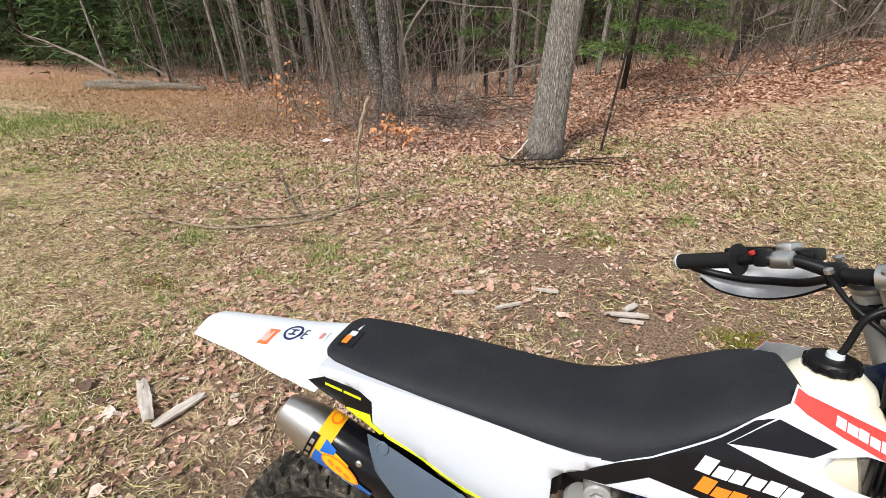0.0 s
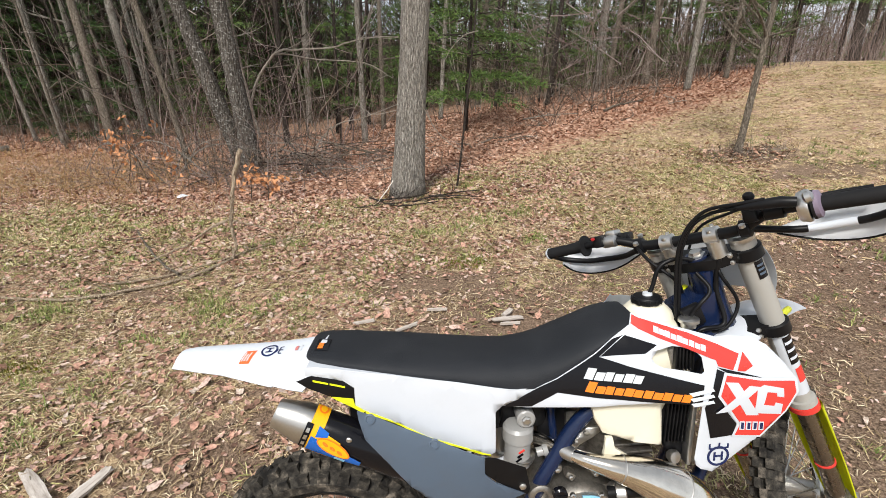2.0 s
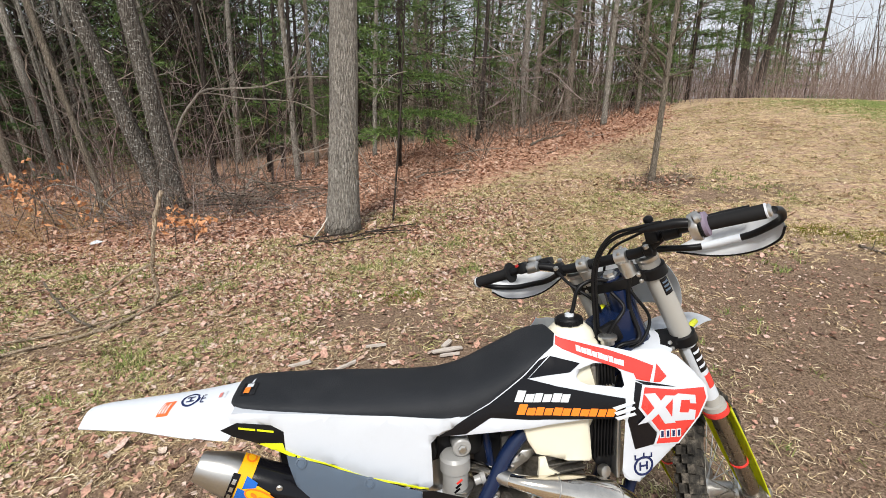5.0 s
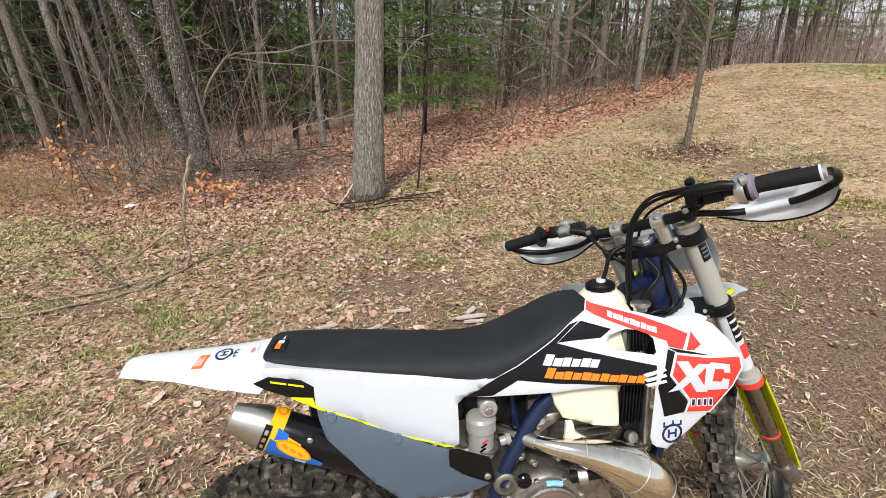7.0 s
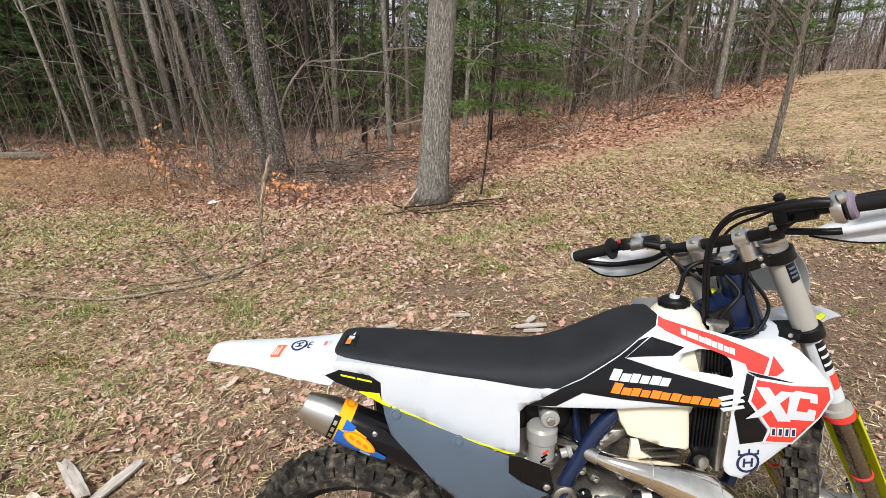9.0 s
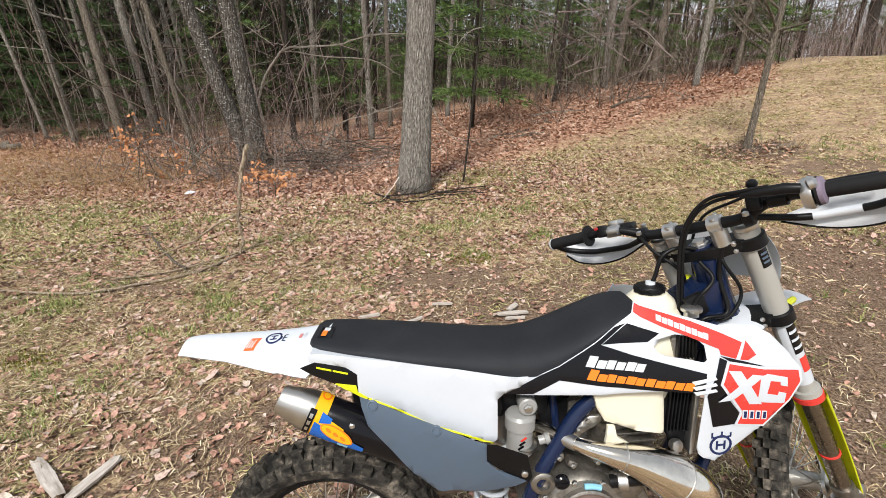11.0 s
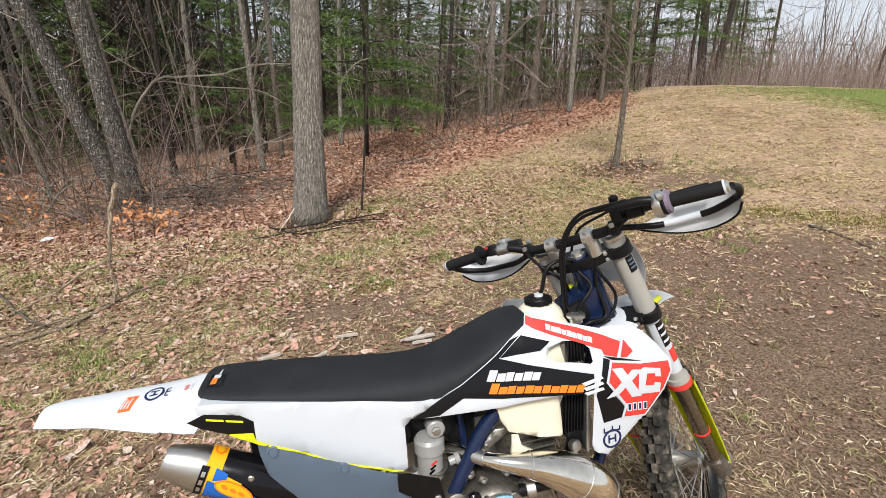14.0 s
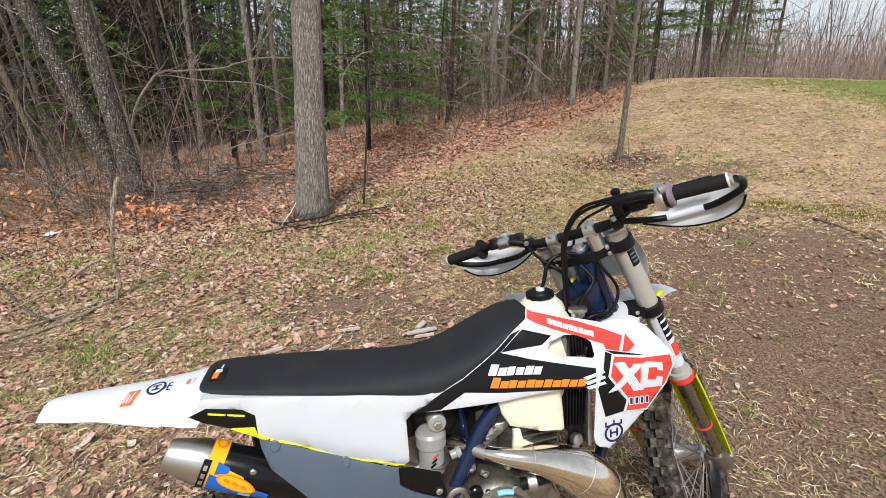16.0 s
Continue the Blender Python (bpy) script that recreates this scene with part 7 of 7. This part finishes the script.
turned("elbow_cap", st(-0.045, -0.262, 0.118), TURN.to_3x3() @ Vector((0, -1, 0.2)), [(0, 0.009), (0.004, 0.0135), (0.014, 0.013), (0.018, 0.007)], ALLOY, bar, "", 14)
turned("start_button", st(-0.03, -0.165, 0.118), st(0, 0, 1) - st(0, 0, 0), [(0, 0.006), (0.016, 0.006), (0.018, 0.0105), (0.024, 0.0125), (0.031, 0.0105), (0.035, 0.004)], BLACK, bar, "", 14)
block("switch_body", st(-0.02, -0.155, 0.093), (0.034, 0.03, 0.036), BLACK, bar, "black switch body", turn=TURN.to_3x3().to_4x4(), bevel=0.006)
block("switch_body", st(-0.03, 0.225, 0.1), (0.03, 0.026, 0.034), BLACK, bar, "black kill switch body", turn=TURN.to_3x3().to_4x4(), bevel=0.006)
turned("kill_button", st(-0.045, 0.232, 0.115), TURN.to_3x3() @ Vector((-0.5, 0, 1)), [(0, 0.0055), (0.005, 0.0055), (0.006, 0.003)], plastic("dark_red_button", (0.4, 0.02, 0.02), 0.4), bar, "dark red kill button", 12)
for k, o in enumerate((0.0, 0.0085)):
    hose("throttle_cable", [tuple(st(-0.055, -0.2, 0.132 + 0.006 * k)), tuple(st(-0.055, -0.149, 0.132 + 0.008 * k)), (1.086 - o, -0.078, 1.288 + o), (1.058 - o, -0.052, 1.252), (1.044 - o, -0.04, 1.19), (1.045 - o, -0.035, 1.1), (1.05 - o, -0.035, 1.01), (1.064 - o, -0.035, 0.95)], 0.0046, BLACK, bike, "black throttle cable")
hose("clutch_hose", [tuple(st(0.02, 0.17, 0.09)), tuple(st(-0.05, 0.1, 0.03)), tuple(st(-0.06, 0.05, -0.03)), (1.09, 0.03, 1.05), (1.1, 0.03, 0.95)], 0.0045, BLACK, bike, "black clutch hose")
hose("brake_hose", [tuple(st(0.03, -0.17, 0.1)), tuple(st(0.055, -0.09, 0.075)), tuple(st(0.075, 0.0, 0.04)), tuple(st(0.08, 0.06, -0.05)), tuple(st(0.07, 0.09, -0.2))], 0.004, BLACK, bike, "black brake hose")
hose("wiring_loom", [(1.12, -0.05, 0.97), (1.16, -0.06, 0.985), tuple(st(-0.02, -0.06, -0.14)), tuple(st(-0.03, -0.05, -0.05)), tuple(st(0.0, -0.04, -0.02))], 0.0045, BLACK, bike, "black wiring loom")

# front plate and fender
s = Soup()
cols, rows = 13, 11
for layer in (0, 0.004):
    for i in range(rows):
        v = i / (rows - 1)
        half = 0.1 + 0.036 * math.sin(v * math.pi * 0.75 + 0.3)
        for j in range(cols):
            u = -1 + 2 * j / (cols - 1)
            s.v.append(tuple(st(0.112 - 0.035 * u * u - layer + 0.01 * v, u * half, -0.165 + 0.17 * v - 0.03 * u * u)))
m = rows * cols
for i in range(rows - 1):
    for j in range(cols - 1):
        a = i * cols + j
        s.f.append((a, a + 1, a + cols + 1, a + cols))
        s.f.append((a + m, a + m + cols, a + m + cols + 1, a + m + 1))
    for j in (0, cols - 1):
        a = i * cols + j
        s.f.append((a, a + cols, a + cols + m, a + m))
for i in (0, rows - 1):
    for j in range(cols - 1):
        a = i * cols + j
        s.f.append((a, a + 1, a + 1 + m, a + m))
finish("front_plate", s, THIN_WHITE, bike, "white plastic front number plate")
s = Soup()
cols, rows = 13, 22
for layer in (0, 0.004):
    for i in range(rows):
        v = i / (rows - 1)
        f = -0.10 + 0.52 * v
        half = 0.066 + 0.036 * math.sin(min(1, v * 1.35) * math.pi * 0.5) - 0.03 * max(0, (v - 0.8) / 0.2) ** 2
        for j in range(cols):
            u = -1 + 2 * j / (cols - 1)
            s.v.append(tuple(st(f, u * half, -0.22 - 0.6 * (f - 0.03) ** 2 - 0.28 * (f - 0.03) - 0.045 * abs(u) ** 2.5 - layer)))
m = rows * cols
for i in range(rows - 1):
    for j in range(cols - 1):
        a = i * cols + j
        s.f.append((a, a + 1, a + cols + 1, a + cols))
        s.f.append((a + m, a + m + cols, a + m + cols + 1, a + m + 1))
    for j in (0, cols - 1):
        a = i * cols + j
        s.f.append((a, a + cols, a + cols + m, a + m))
for i in (0, rows - 1):
    for j in range(cols - 1):
        a = i * cols + j
        s.f.append((a, a + 1, a + 1 + m, a + m))
ff = finish("front_fender", s, WHITE, bike, "white front fender with neon yellow trim")
hose("yellow_trim", [tuple(st(0.02, -0.1, -0.24)), tuple(st(0.1, -0.102, -0.27)), tuple(st(0.18, -0.102, -0.303))], 0.009, YELLOW, ff, "neon yellow trim", 8)
block("frame_plate", (1.13, 0.05, 1.0), (0.02, 0.02, 0.14), YELLOW, bike, "neon yellow inner trim", turn=Matrix.Rotation(-RAKE, 4, "Y"))

block("ignition_box", (1.075, -0.052, 1.02), (0.05, 0.02, 0.06), BLACK, bike, "black ignition coil box", turn=Matrix.Rotation(-RAKE, 4, "Y"), bevel=0.006)
hose("wiring_loom", [(1.05, -0.05, 0.93), (1.09, -0.065, 0.985), (1.15, -0.065, 1.0), tuple(st(-0.035, -0.03, -0.08)), tuple(st(-0.02, -0.06, 0.0))], 0.006, BLACK, bike, "black wiring loom")
hose("wiring_loom", [(1.04, -0.045, 0.97), (1.075, -0.07, 1.05), (1.11, -0.06, 1.09), tuple(st(-0.04, 0.0, -0.03))], 0.005, BLACK, bike, "black wiring loom")
block("brake_reservoir", st(0.018, -0.205, 0.094), (0.04, 0.03, 0.022), ALLOY, bar, "silver brake fluid reservoir", turn=TURN.to_3x3().to_4x4(), bevel=0.006)
block("clutch_reservoir", st(0.012, 0.2, 0.1), (0.042, 0.03, 0.018), ALLOY, bar, "silver clutch fluid reservoir", turn=TURN.to_3x3().to_4x4(), bevel=0.006)


# ---- fallen wood, chips, moss and beech leaves ----
def stick(name, label, pts, r0, r1, material, seed, twigs=0, category="stick", twig_len=0.3, sides=7):
    """A crooked piece of dead wood through the given points, with side twigs as parts."""
    rnd = random.Random(seed)
    path = [Vector(p[:3]) for p in smooth_path(pts, 5)]
    n = len(path)
    path = [p + Vector((rnd.uniform(-1, 1), rnd.uniform(-1, 1), rnd.uniform(-0.5, 0.5))) * r0 * 0.6 for p in path]
    s = Soup()
    s.tube(path, [r0 + (r1 - r0) * i / (n - 1) for i in range(n)], sides, True, 0.08, rnd)
    ob = s.part(name, material)
    tagged(ob, label, category, {"dark_stick": "sticks at the foot of the oak", "woodland_stick": "sticks on the woodland floor", "leaning_stick": "sticks round the twin trunks"}.get(name, ""))
    for _ in range(twigs):
        k = rnd.randint(1, n - 2)
        t = Soup()
        w = Vector((rnd.uniform(-1, 1), rnd.uniform(-1, 1), rnd.uniform(-0.1, 0.35 if category == "branch" else 0.9))).normalized()
        w = (w + (path[k + 1] - path[k]).normalized() * 0.6).normalized()
        limb(t, rnd, path[k], w, twig_len * rnd.uniform(0.5, 1.3), (r0 + r1) * 0.28, 1 if twig_len > 0.25 else 0, 0.0, 4)
        t.part("twig", material, ob)
    return ob


def on_ground(pts, lift):
    return [(x, y, hz(x, y) + lift) for x, y in pts]


stick("fallen_branch", "long thin dead branch lying in the grass", on_ground([(-3.4, 2.42), (-3.07, 2.35), (-2.73, 2.3), (-2.4, 2.29), (-2.05, 2.45), (-1.69, 2.66), (-1.47, 3.02)], 0.025), 0.008, 0.013, PALEWOOD, 1, 7, "branch", 0.35)
stick("fallen_branch", "dark thin branch lying among dead leaves", on_ground([(-2.84, 3.95), (-2.38, 3.35), (-1.98, 2.89), (-1.8, 2.72)], 0.03), 0.01, 0.012, BARK_BROWN, 2, 5, "branch", 0.3)
stick("fallen_branch", "thin pale branch lying among dead leaves", on_ground([(-2.3, 2.55), (-1.95, 2.66), (-1.6, 2.95), (-1.3, 3.3), (-0.95, 3.6)], 0.03), 0.008, 0.005, PALEWOOD, 38, 8, "branch", 0.3)
stick("standing_stick", "broken pale sapling standing bare in the grass", [(-1.48, 3.05, hz(-1.48, 3.05)), (-1.43, 3.06, 0.17), (-1.45, 3.05, 0.33), (-1.44, 3.05, 0.42), (-1.4, 3.04, 0.64), (-1.36, 3.05, 0.82), (-1.29, 3.06, 1.02)], 0.012, 0.02, PALEWOOD, 3, 2, "sapling", 0.2)
stick("leaning_branch", "thin pale branch bowing from a broken sapling to the grass", [(-1.445, 3.05, 0.41), (-1.62, 3.06, 0.33), (-1.86, 3.1, 0.16), (-2.06, 3.14, 0.06), (-2.25, 3.05, hz(-2.25, 3.05) + 0.015)], 0.013, 0.007, PALEWOOD, 39, 3, "branch", 0.3)
stick("leaning_branch", "thin pale twig drooping from a broken sapling", [(-1.44, 3.05, 0.4), (-1.27, 3.12, 0.33), (-1.12, 3.2, 0.24), (-1.04, 3.24, hz(-1.04, 3.24) + 0.01)], 0.008, 0.005, PALEWOOD, 40, 2, "branch", 0.2)
stick("dead_branch", "long pale dead branch reaching across the wood", [(-3.3, 8.9, hz(-3.3, 8.9)), (-3.2, 8.9, 1.19), (-2.7, 8.9, 1.96), (-2.24, 8.9, 2.07), (-1.59, 8.85, 2.12), (-0.94, 8.8, 2.3), (-0.3, 8.7, 2.33)], 0.028, 0.008, DEADWOOD, 4, 9, "branch", 0.7)
stick("dead_branch", "pale dead branch hanging low among shrubs", [(-2.7, 8.9, 1.96), (-2.46, 8.9, 1.98), (-1.82, 8.9, 1.9), (-0.95, 8.8, 1.86), (-0.4, 8.6, 1.6)], 0.016, 0.006, DEADWOOD, 5, 7, "branch", 0.6)
stick("dead_branch", "grey dead bough leaning on the shrubs", [(-1.9, 7.5, hz(-1.9, 7.5)), (-1.62, 7.5, 0.52), (-1.31, 7.5, 0.81), (-0.81, 7.4, 0.96), (-0.2, 7.2, 1.2)], 0.016, 0.006, DEADWOOD, 6, 7, "branch", 0.5)
stick("hanging_twig", "thin pale dead twig hanging along the oak", [(0.17, 4.8, 1.56), (0.22, 4.78, 1.28), (0.17, 4.78, 1.08), (0.22, 4.78, 0.88), (0.38, 4.76, 0.73)], 0.008, 0.004, DEADWOOD, 7, 2, "twig", 0.25)
stick("hanging_twig", "thin drooping dead twig beside the oak", [(0.2, 4.8, 1.33), (0.37, 4.75, 1.05), (0.54, 4.75, 0.89), (0.72, 4.75, 0.78)], 0.007, 0.003, DEADWOOD, 8, 2, "twig", 0.25)
stick("hanging_twig", "pale twig arching from a thin stem", [(0.87, 5.25, 2.17), (0.7, 5.2, 2.11), (0.54, 5.2, 1.95), (0.44, 5.2, 1.75)], 0.007, 0.003, DEADWOOD, 9, 2, "twig", 0.3)
for k, pts in enumerate(([(-0.6, 4.5), (-0.07, 4.66), (0.7, 4.74)], [(-0.45, 4.9), (-0.06, 4.52), (0.42, 4.6)], [(0.1, 4.62), (0.5, 4.82), (0.95, 4.9)], [(0.3, 4.75), (0.62, 4.7), (0.9, 4.62)], [(-0.3, 4.66), (0.05, 4.7), (0.3, 4.85)])):
    stick("dark_stick", "dark dead stick lying at the oak's foot", on_ground(pts, 0.02 + 0.012 * k), 0.011, 0.006, BARK_DARK, 20 + k, 3, "stick", 0.3)
stick("pale_stick", "bleached white stick propped against the oak", [(-0.33, 4.75, hz(-0.33, 4.75) + 0.01), (-0.22, 4.72, 0.3), (-0.14, 4.78, 0.42)], 0.009, 0.005, plastic("bleached_wood", (0.7, 0.66, 0.6), 0.8, 0.2), 30, 0)
stick("fallen_log", "grey weathered fallen log in the brown meadow", on_ground([(-11.9, 9.1), (-11.1, 9.45), (-10.2, 9.9), (-9.3, 10.3)], 0.1), 0.11, 0.07, BARK_GREY, 31, 0, "log", sides=12)
stick("fallen_log", "thin grey fallen trunk beside a log", on_ground([(-12.6, 9.9), (-11.6, 10.3), (-10.0, 10.8)], 0.1), 0.08, 0.05, DEADWOOD, 32, 4, "log", 0.9, 10)
stick("dead_branch", "bleached branch sticking out of the meadow", [(-13.5, 11.5, hz(-13.5, 11.5)), (-15.44, 11.5, 0.48), (-17.05, 11.5, 0.89)], 0.06, 0.015, DEADWOOD, 33, 4, "branch", 1.0)
stick("dead_branch", "bleached branch slanting over a log", [(-11.0, 11.4, hz(-11, 11.4)), (-11.89, 11.5, 0.0), (-12.61, 11.5, 0.3)], 0.05, 0.015, DEADWOOD, 34, 2, "branch", 0.8)
stick("fallen_branch", "bare stick lying on the field", on_ground([(5.5, 3.04), (5.5, 2.7), (5.42, 2.33)], 0.02), 0.014, 0.008, BARK_BROWN, 35, 2, "stick", 0.25)
stick("fallen_branch", "pale branch lying on the leafy slope", on_ground([(2.45, 10.0), (3.0, 10.1), (3.6, 9.7)], 0.04), 0.02, 0.01, DEADWOOD, 36, 3, "branch", 0.4)
stick("fallen_branch", "grey branch lying on the leafy slope", on_ground([(4.1, 9.6), (4.6, 10.0), (5.2, 10.2)], 0.05), 0.03, 0.012, BARK_BROWN, 37, 5, "branch", 0.5)
for k in range(14):
    rnd = random.Random(60 + k)
    x, y = rnd.uniform(-1.0, 6.5), rnd.uniform(0, 1)
    y = float(edge_y(x)) + 0.3 + y * 2.6
    a, ln = rnd.uniform(0, 3.1), rnd.uniform(0.3, 0.8)
    stick("woodland_stick", "short dead stick among russet leaves", on_ground([(x, y), (x + ln * 0.5 * math.cos(a), y + ln * 0.5 * math.sin(a)), (x + ln * math.cos(a + 0.3), y + ln * math.sin(a + 0.3))], 0.03), 0.012, 0.006, (DEADWOOD, BARK_BROWN)[k % 2], 60 + k, 2, "stick", 0.3)


for k in range(22):
    rnd = random.Random(160 + k)
    x, y = rnd.uniform(-4.2, -1.0), rnd.uniform(6.2, 7.5)
    a, ln, up = rnd.uniform(-0.5, 3.6), rnd.uniform(0.7, 1.7), rnd.choice((0.04, 0.1, 0.3, 0.6))
    dx, dy = ln * math.cos(a), 0.5 * ln * math.sin(a)
    z0 = hz(x, y)
    stick("leaning_stick", "crooked grey dead stick at the twin trunks' foot", [(x, y, z0 + 0.01), (x + dx * 0.35, y + dy * 0.35, max(z0, hz(x + dx * 0.35, y + dy * 0.35)) + 0.03 + up * 0.75), (x + dx * 0.7, y + dy * 0.7, z0 + 0.04 + up), (x + dx, y + dy, max(z0, hz(x + dx, y + dy)) + 0.02 + up * rnd.uniform(0.2, 1.1))],
          0.013, 0.006, (BARK_GREY, BARK_BROWN, DEADWOOD, BARK_LICHEN)[k % 4], 160 + k, 3, "stick", 0.35)


def chip(x, y, length, width, turn, material, seed, tilt=4):
    """A split piece of grey wood with splintered ends."""
    rnd, s = random.Random(seed), Soup()
    cols, rows = 4, 9
    for layer in (1, 0):
        for i in range(rows):
            u = -0.5 + i / (rows - 1)
            for j in range(cols):
                v = -0.5 + j / (cols - 1)
                end = rnd.uniform(-0.06, 0.06) if i in (0, rows - 1) else 0
                s.v.append(((u + end) * length, v * width * (1 - 0.35 * abs(u) * 2 * rnd.uniform(0.5, 1)), layer * 0.016 * (1 - 0.4 * abs(v)) + rnd.uniform(-0.0015, 0.0015)))
    m = rows * cols
    for i in range(rows - 1):
        for j in range(cols - 1):
            a = i * cols + j
            s.f.append((a, a + cols, a + cols + 1, a + 1))
            s.f.append((a + m, a + m + 1, a + m + cols + 1, a + m + cols))
        for j in (0, cols - 1):
            a = i * cols + j
            s.f.append((a, a + m, a + m + cols, a + cols))
    for i in (0, rows - 1):
        for j in range(cols - 1):
            a = i * cols + j
            s.f.append((a, a + 1, a + 1 + m, a + m))
    ob = s.part("wood_chip", material, None, "", False)
    ob.matrix_basis = pose(x, y, hz(x, y) + 0.02, rnd.uniform(-3, 3), -tilt, turn)
    return tagged(ob, "split weathered grey wood chip on bare ground", "wood chip", "wood chips")


n = Nodes("split_wood", 0.85, 0, 0.2)
split_grain = n.noise(60, 6, (0.12, 1, 1), 0.7)
CHIPWOOD = n.done(n.mix(n.ramp(n.noise(9, 4), [(0.45, (0, 0, 0)), (0.7, (0.4, 0.4, 0.4))]), n.ramp(split_grain, [(0.35, (0.3, 0.26, 0.22)), (0.5, (0.47, 0.42, 0.38)), (0.65, (0.6, 0.56, 0.51))]), (0.3, 0.26, 0.23)), split_grain, 0.35, 0.004)
for k, (x, y, ln, w, a) in enumerate([(-1.395, 0.62, 0.34, 0.06, -39), (-1.185, 0.61, 0.24, 0.055, 70), (0.83, 1.83, 0.2, 0.04, 4), (0.845, 1.91, 0.1, 0.04, 50), (-0.13, 1.82, 0.13, 0.028, 14), (0.84, 1.77, 0.13, 0.024, 0), (0.155, 1.735, 0.16, 0.024, 33), (0.36, 1.965, 0.13, 0.024, -3)]):
    chip(x, y, ln, w, a, CHIPWOOD, 80 + k)

for k, (cx, cy, rx, ry, n) in enumerate([(0.64, 2.87, 0.16, 0.1, 5000), (1.39, 1.77, 0.12, 0.09, 4000), (-2.21, 1.49, 0.16, 0.08, 4000), (5.5, 3.62, 0.35, 0.16, 6000), (5.95, 3.28, 0.4, 0.16, 7000), (6.4, 2.95, 0.45, 0.2, 7000), (-1.9, 6.6, 0.4, 0.25, 5000)]):
    grass_field("moss_patch", "yellow-green moss patch on bare soil", n, cx - 2 * rx, cx + 2 * rx, cy - 2 * ry, cy + 2 * ry, 0.022, lambda x, y: blob(x, y, cx, cy, rx, ry), MOSS, 90 + k, 0.35, 1, "moss")


def beech(name, label, x, y, tall, spread, n_leaf, seed):
    """A thin beech sapling that still holds its bleached orange leaves."""
    rnd = random.Random(seed)
    root = new(name)
    root.location = (x, y, hz(x, y))
    tagged(root, label, "sapling", "beech saplings")
    s = Soup()
    tips = []
    s.tube([(0, 0, -0.02), (0.02, 0, tall * 0.5), (0.05 * rnd.uniform(-1, 1), 0, tall)], [0.007, 0.005, 0.002], 5)
    s.part("stem", BARK_BROWN, root)
    for _ in range(7):
        z = tall * rnd.uniform(0.35, 1.0)
        a = rnd.uniform(0, 6.28)
        ln = spread * rnd.uniform(0.4, 1)
        e = Vector((ln * math.cos(a), ln * math.sin(a) * 0.7, z + 0.1 * ln))
        t = Soup()
        t.tube([(0, 0, z), tuple(e * 0.6 + Vector((0, 0, z * 0.4))), tuple(e)], [0.004, 0.003, 0.0015], 4)
        t.part("side_twig", BARK_BROWN, root)
        tips.append(e)
    for _ in range(n_leaf):
        p = rnd.choice(tips) + Vector((rnd.gauss(0, 0.06), rnd.gauss(0, 0.05), rnd.gauss(-0.02, 0.05)))
        d = Vector((rnd.uniform(-1, 1), rnd.uniform(-1, 1), rnd.uniform(-1.2, 0.1))).normalized()
        side = d.cross(Vector((rnd.uniform(-1, 1), rnd.uniform(-1, 1), rnd.uniform(-1, 1)))).normalized()
        up = d.cross(side)
        L, W = rnd.uniform(0.07, 0.12), rnd.uniform(0.022, 0.036)
        m = Soup()
        m.add([tuple(p), tuple(p + d * L * 0.4 + side * W + up * 0.01), tuple(p + d * L), tuple(p + d * L * 0.4 - side * W + up * 0.01)], [(0, 1, 2), (0, 2, 3)])
        m.part("leaf", LEAF_BEECH, root, "", False)
    return root


for k, (x, y, tall, spread, n) in enumerate([(-2.05, 5.2, 0.5, 0.3, 40), (-1.8, 5.1, 0.42, 0.25, 30), (-4.35, 6.5, 0.85, 0.4, 30), (-4.75, 7.3, 1.0, 0.45, 26), (-5.2, 7.4, 1.25, 0.4, 26), (-3.9, 5.9, 0.6, 0.4, 16), (-3.3, 6.1, 0.65, 0.35, 14)]):
    beech("beech_sapling", "thin beech sapling with bleached orange leaves", x, y, tall, spread, n, 120 + k)

litter = Soup()
litter.add([(0, 0, 0.0), (0.09, 0.01, 0.015), (0.14, 0.05, 0.03), (0.11, 0.09, 0.01), (0.02, 0.07, 0.025), (-0.03, 0.04, 0.01), (0.05, 0.045, 0.05)], [(0, 1, 6), (1, 2, 6), (2, 3, 6), (3, 4, 6), (4, 5, 6), (5, 0, 6), (0, 5, 4, 3, 2, 1)])
scrap = litter.part("paper_scrap", WHITE, None, "", False)
scrap.location = (-3.15, 5.43, hz(-3.15, 5.43) + 0.03)
tagged(scrap, "crumpled white scrap lying in the leaves", "litter")
brush("leaf_ring_twigs", "small twigs heaped round the young tree", 300, around(4.95, 5.95, 0.4, 0.2), 0.32, 0.0035, 520, TWIG, 2.5, 1, "twigs")
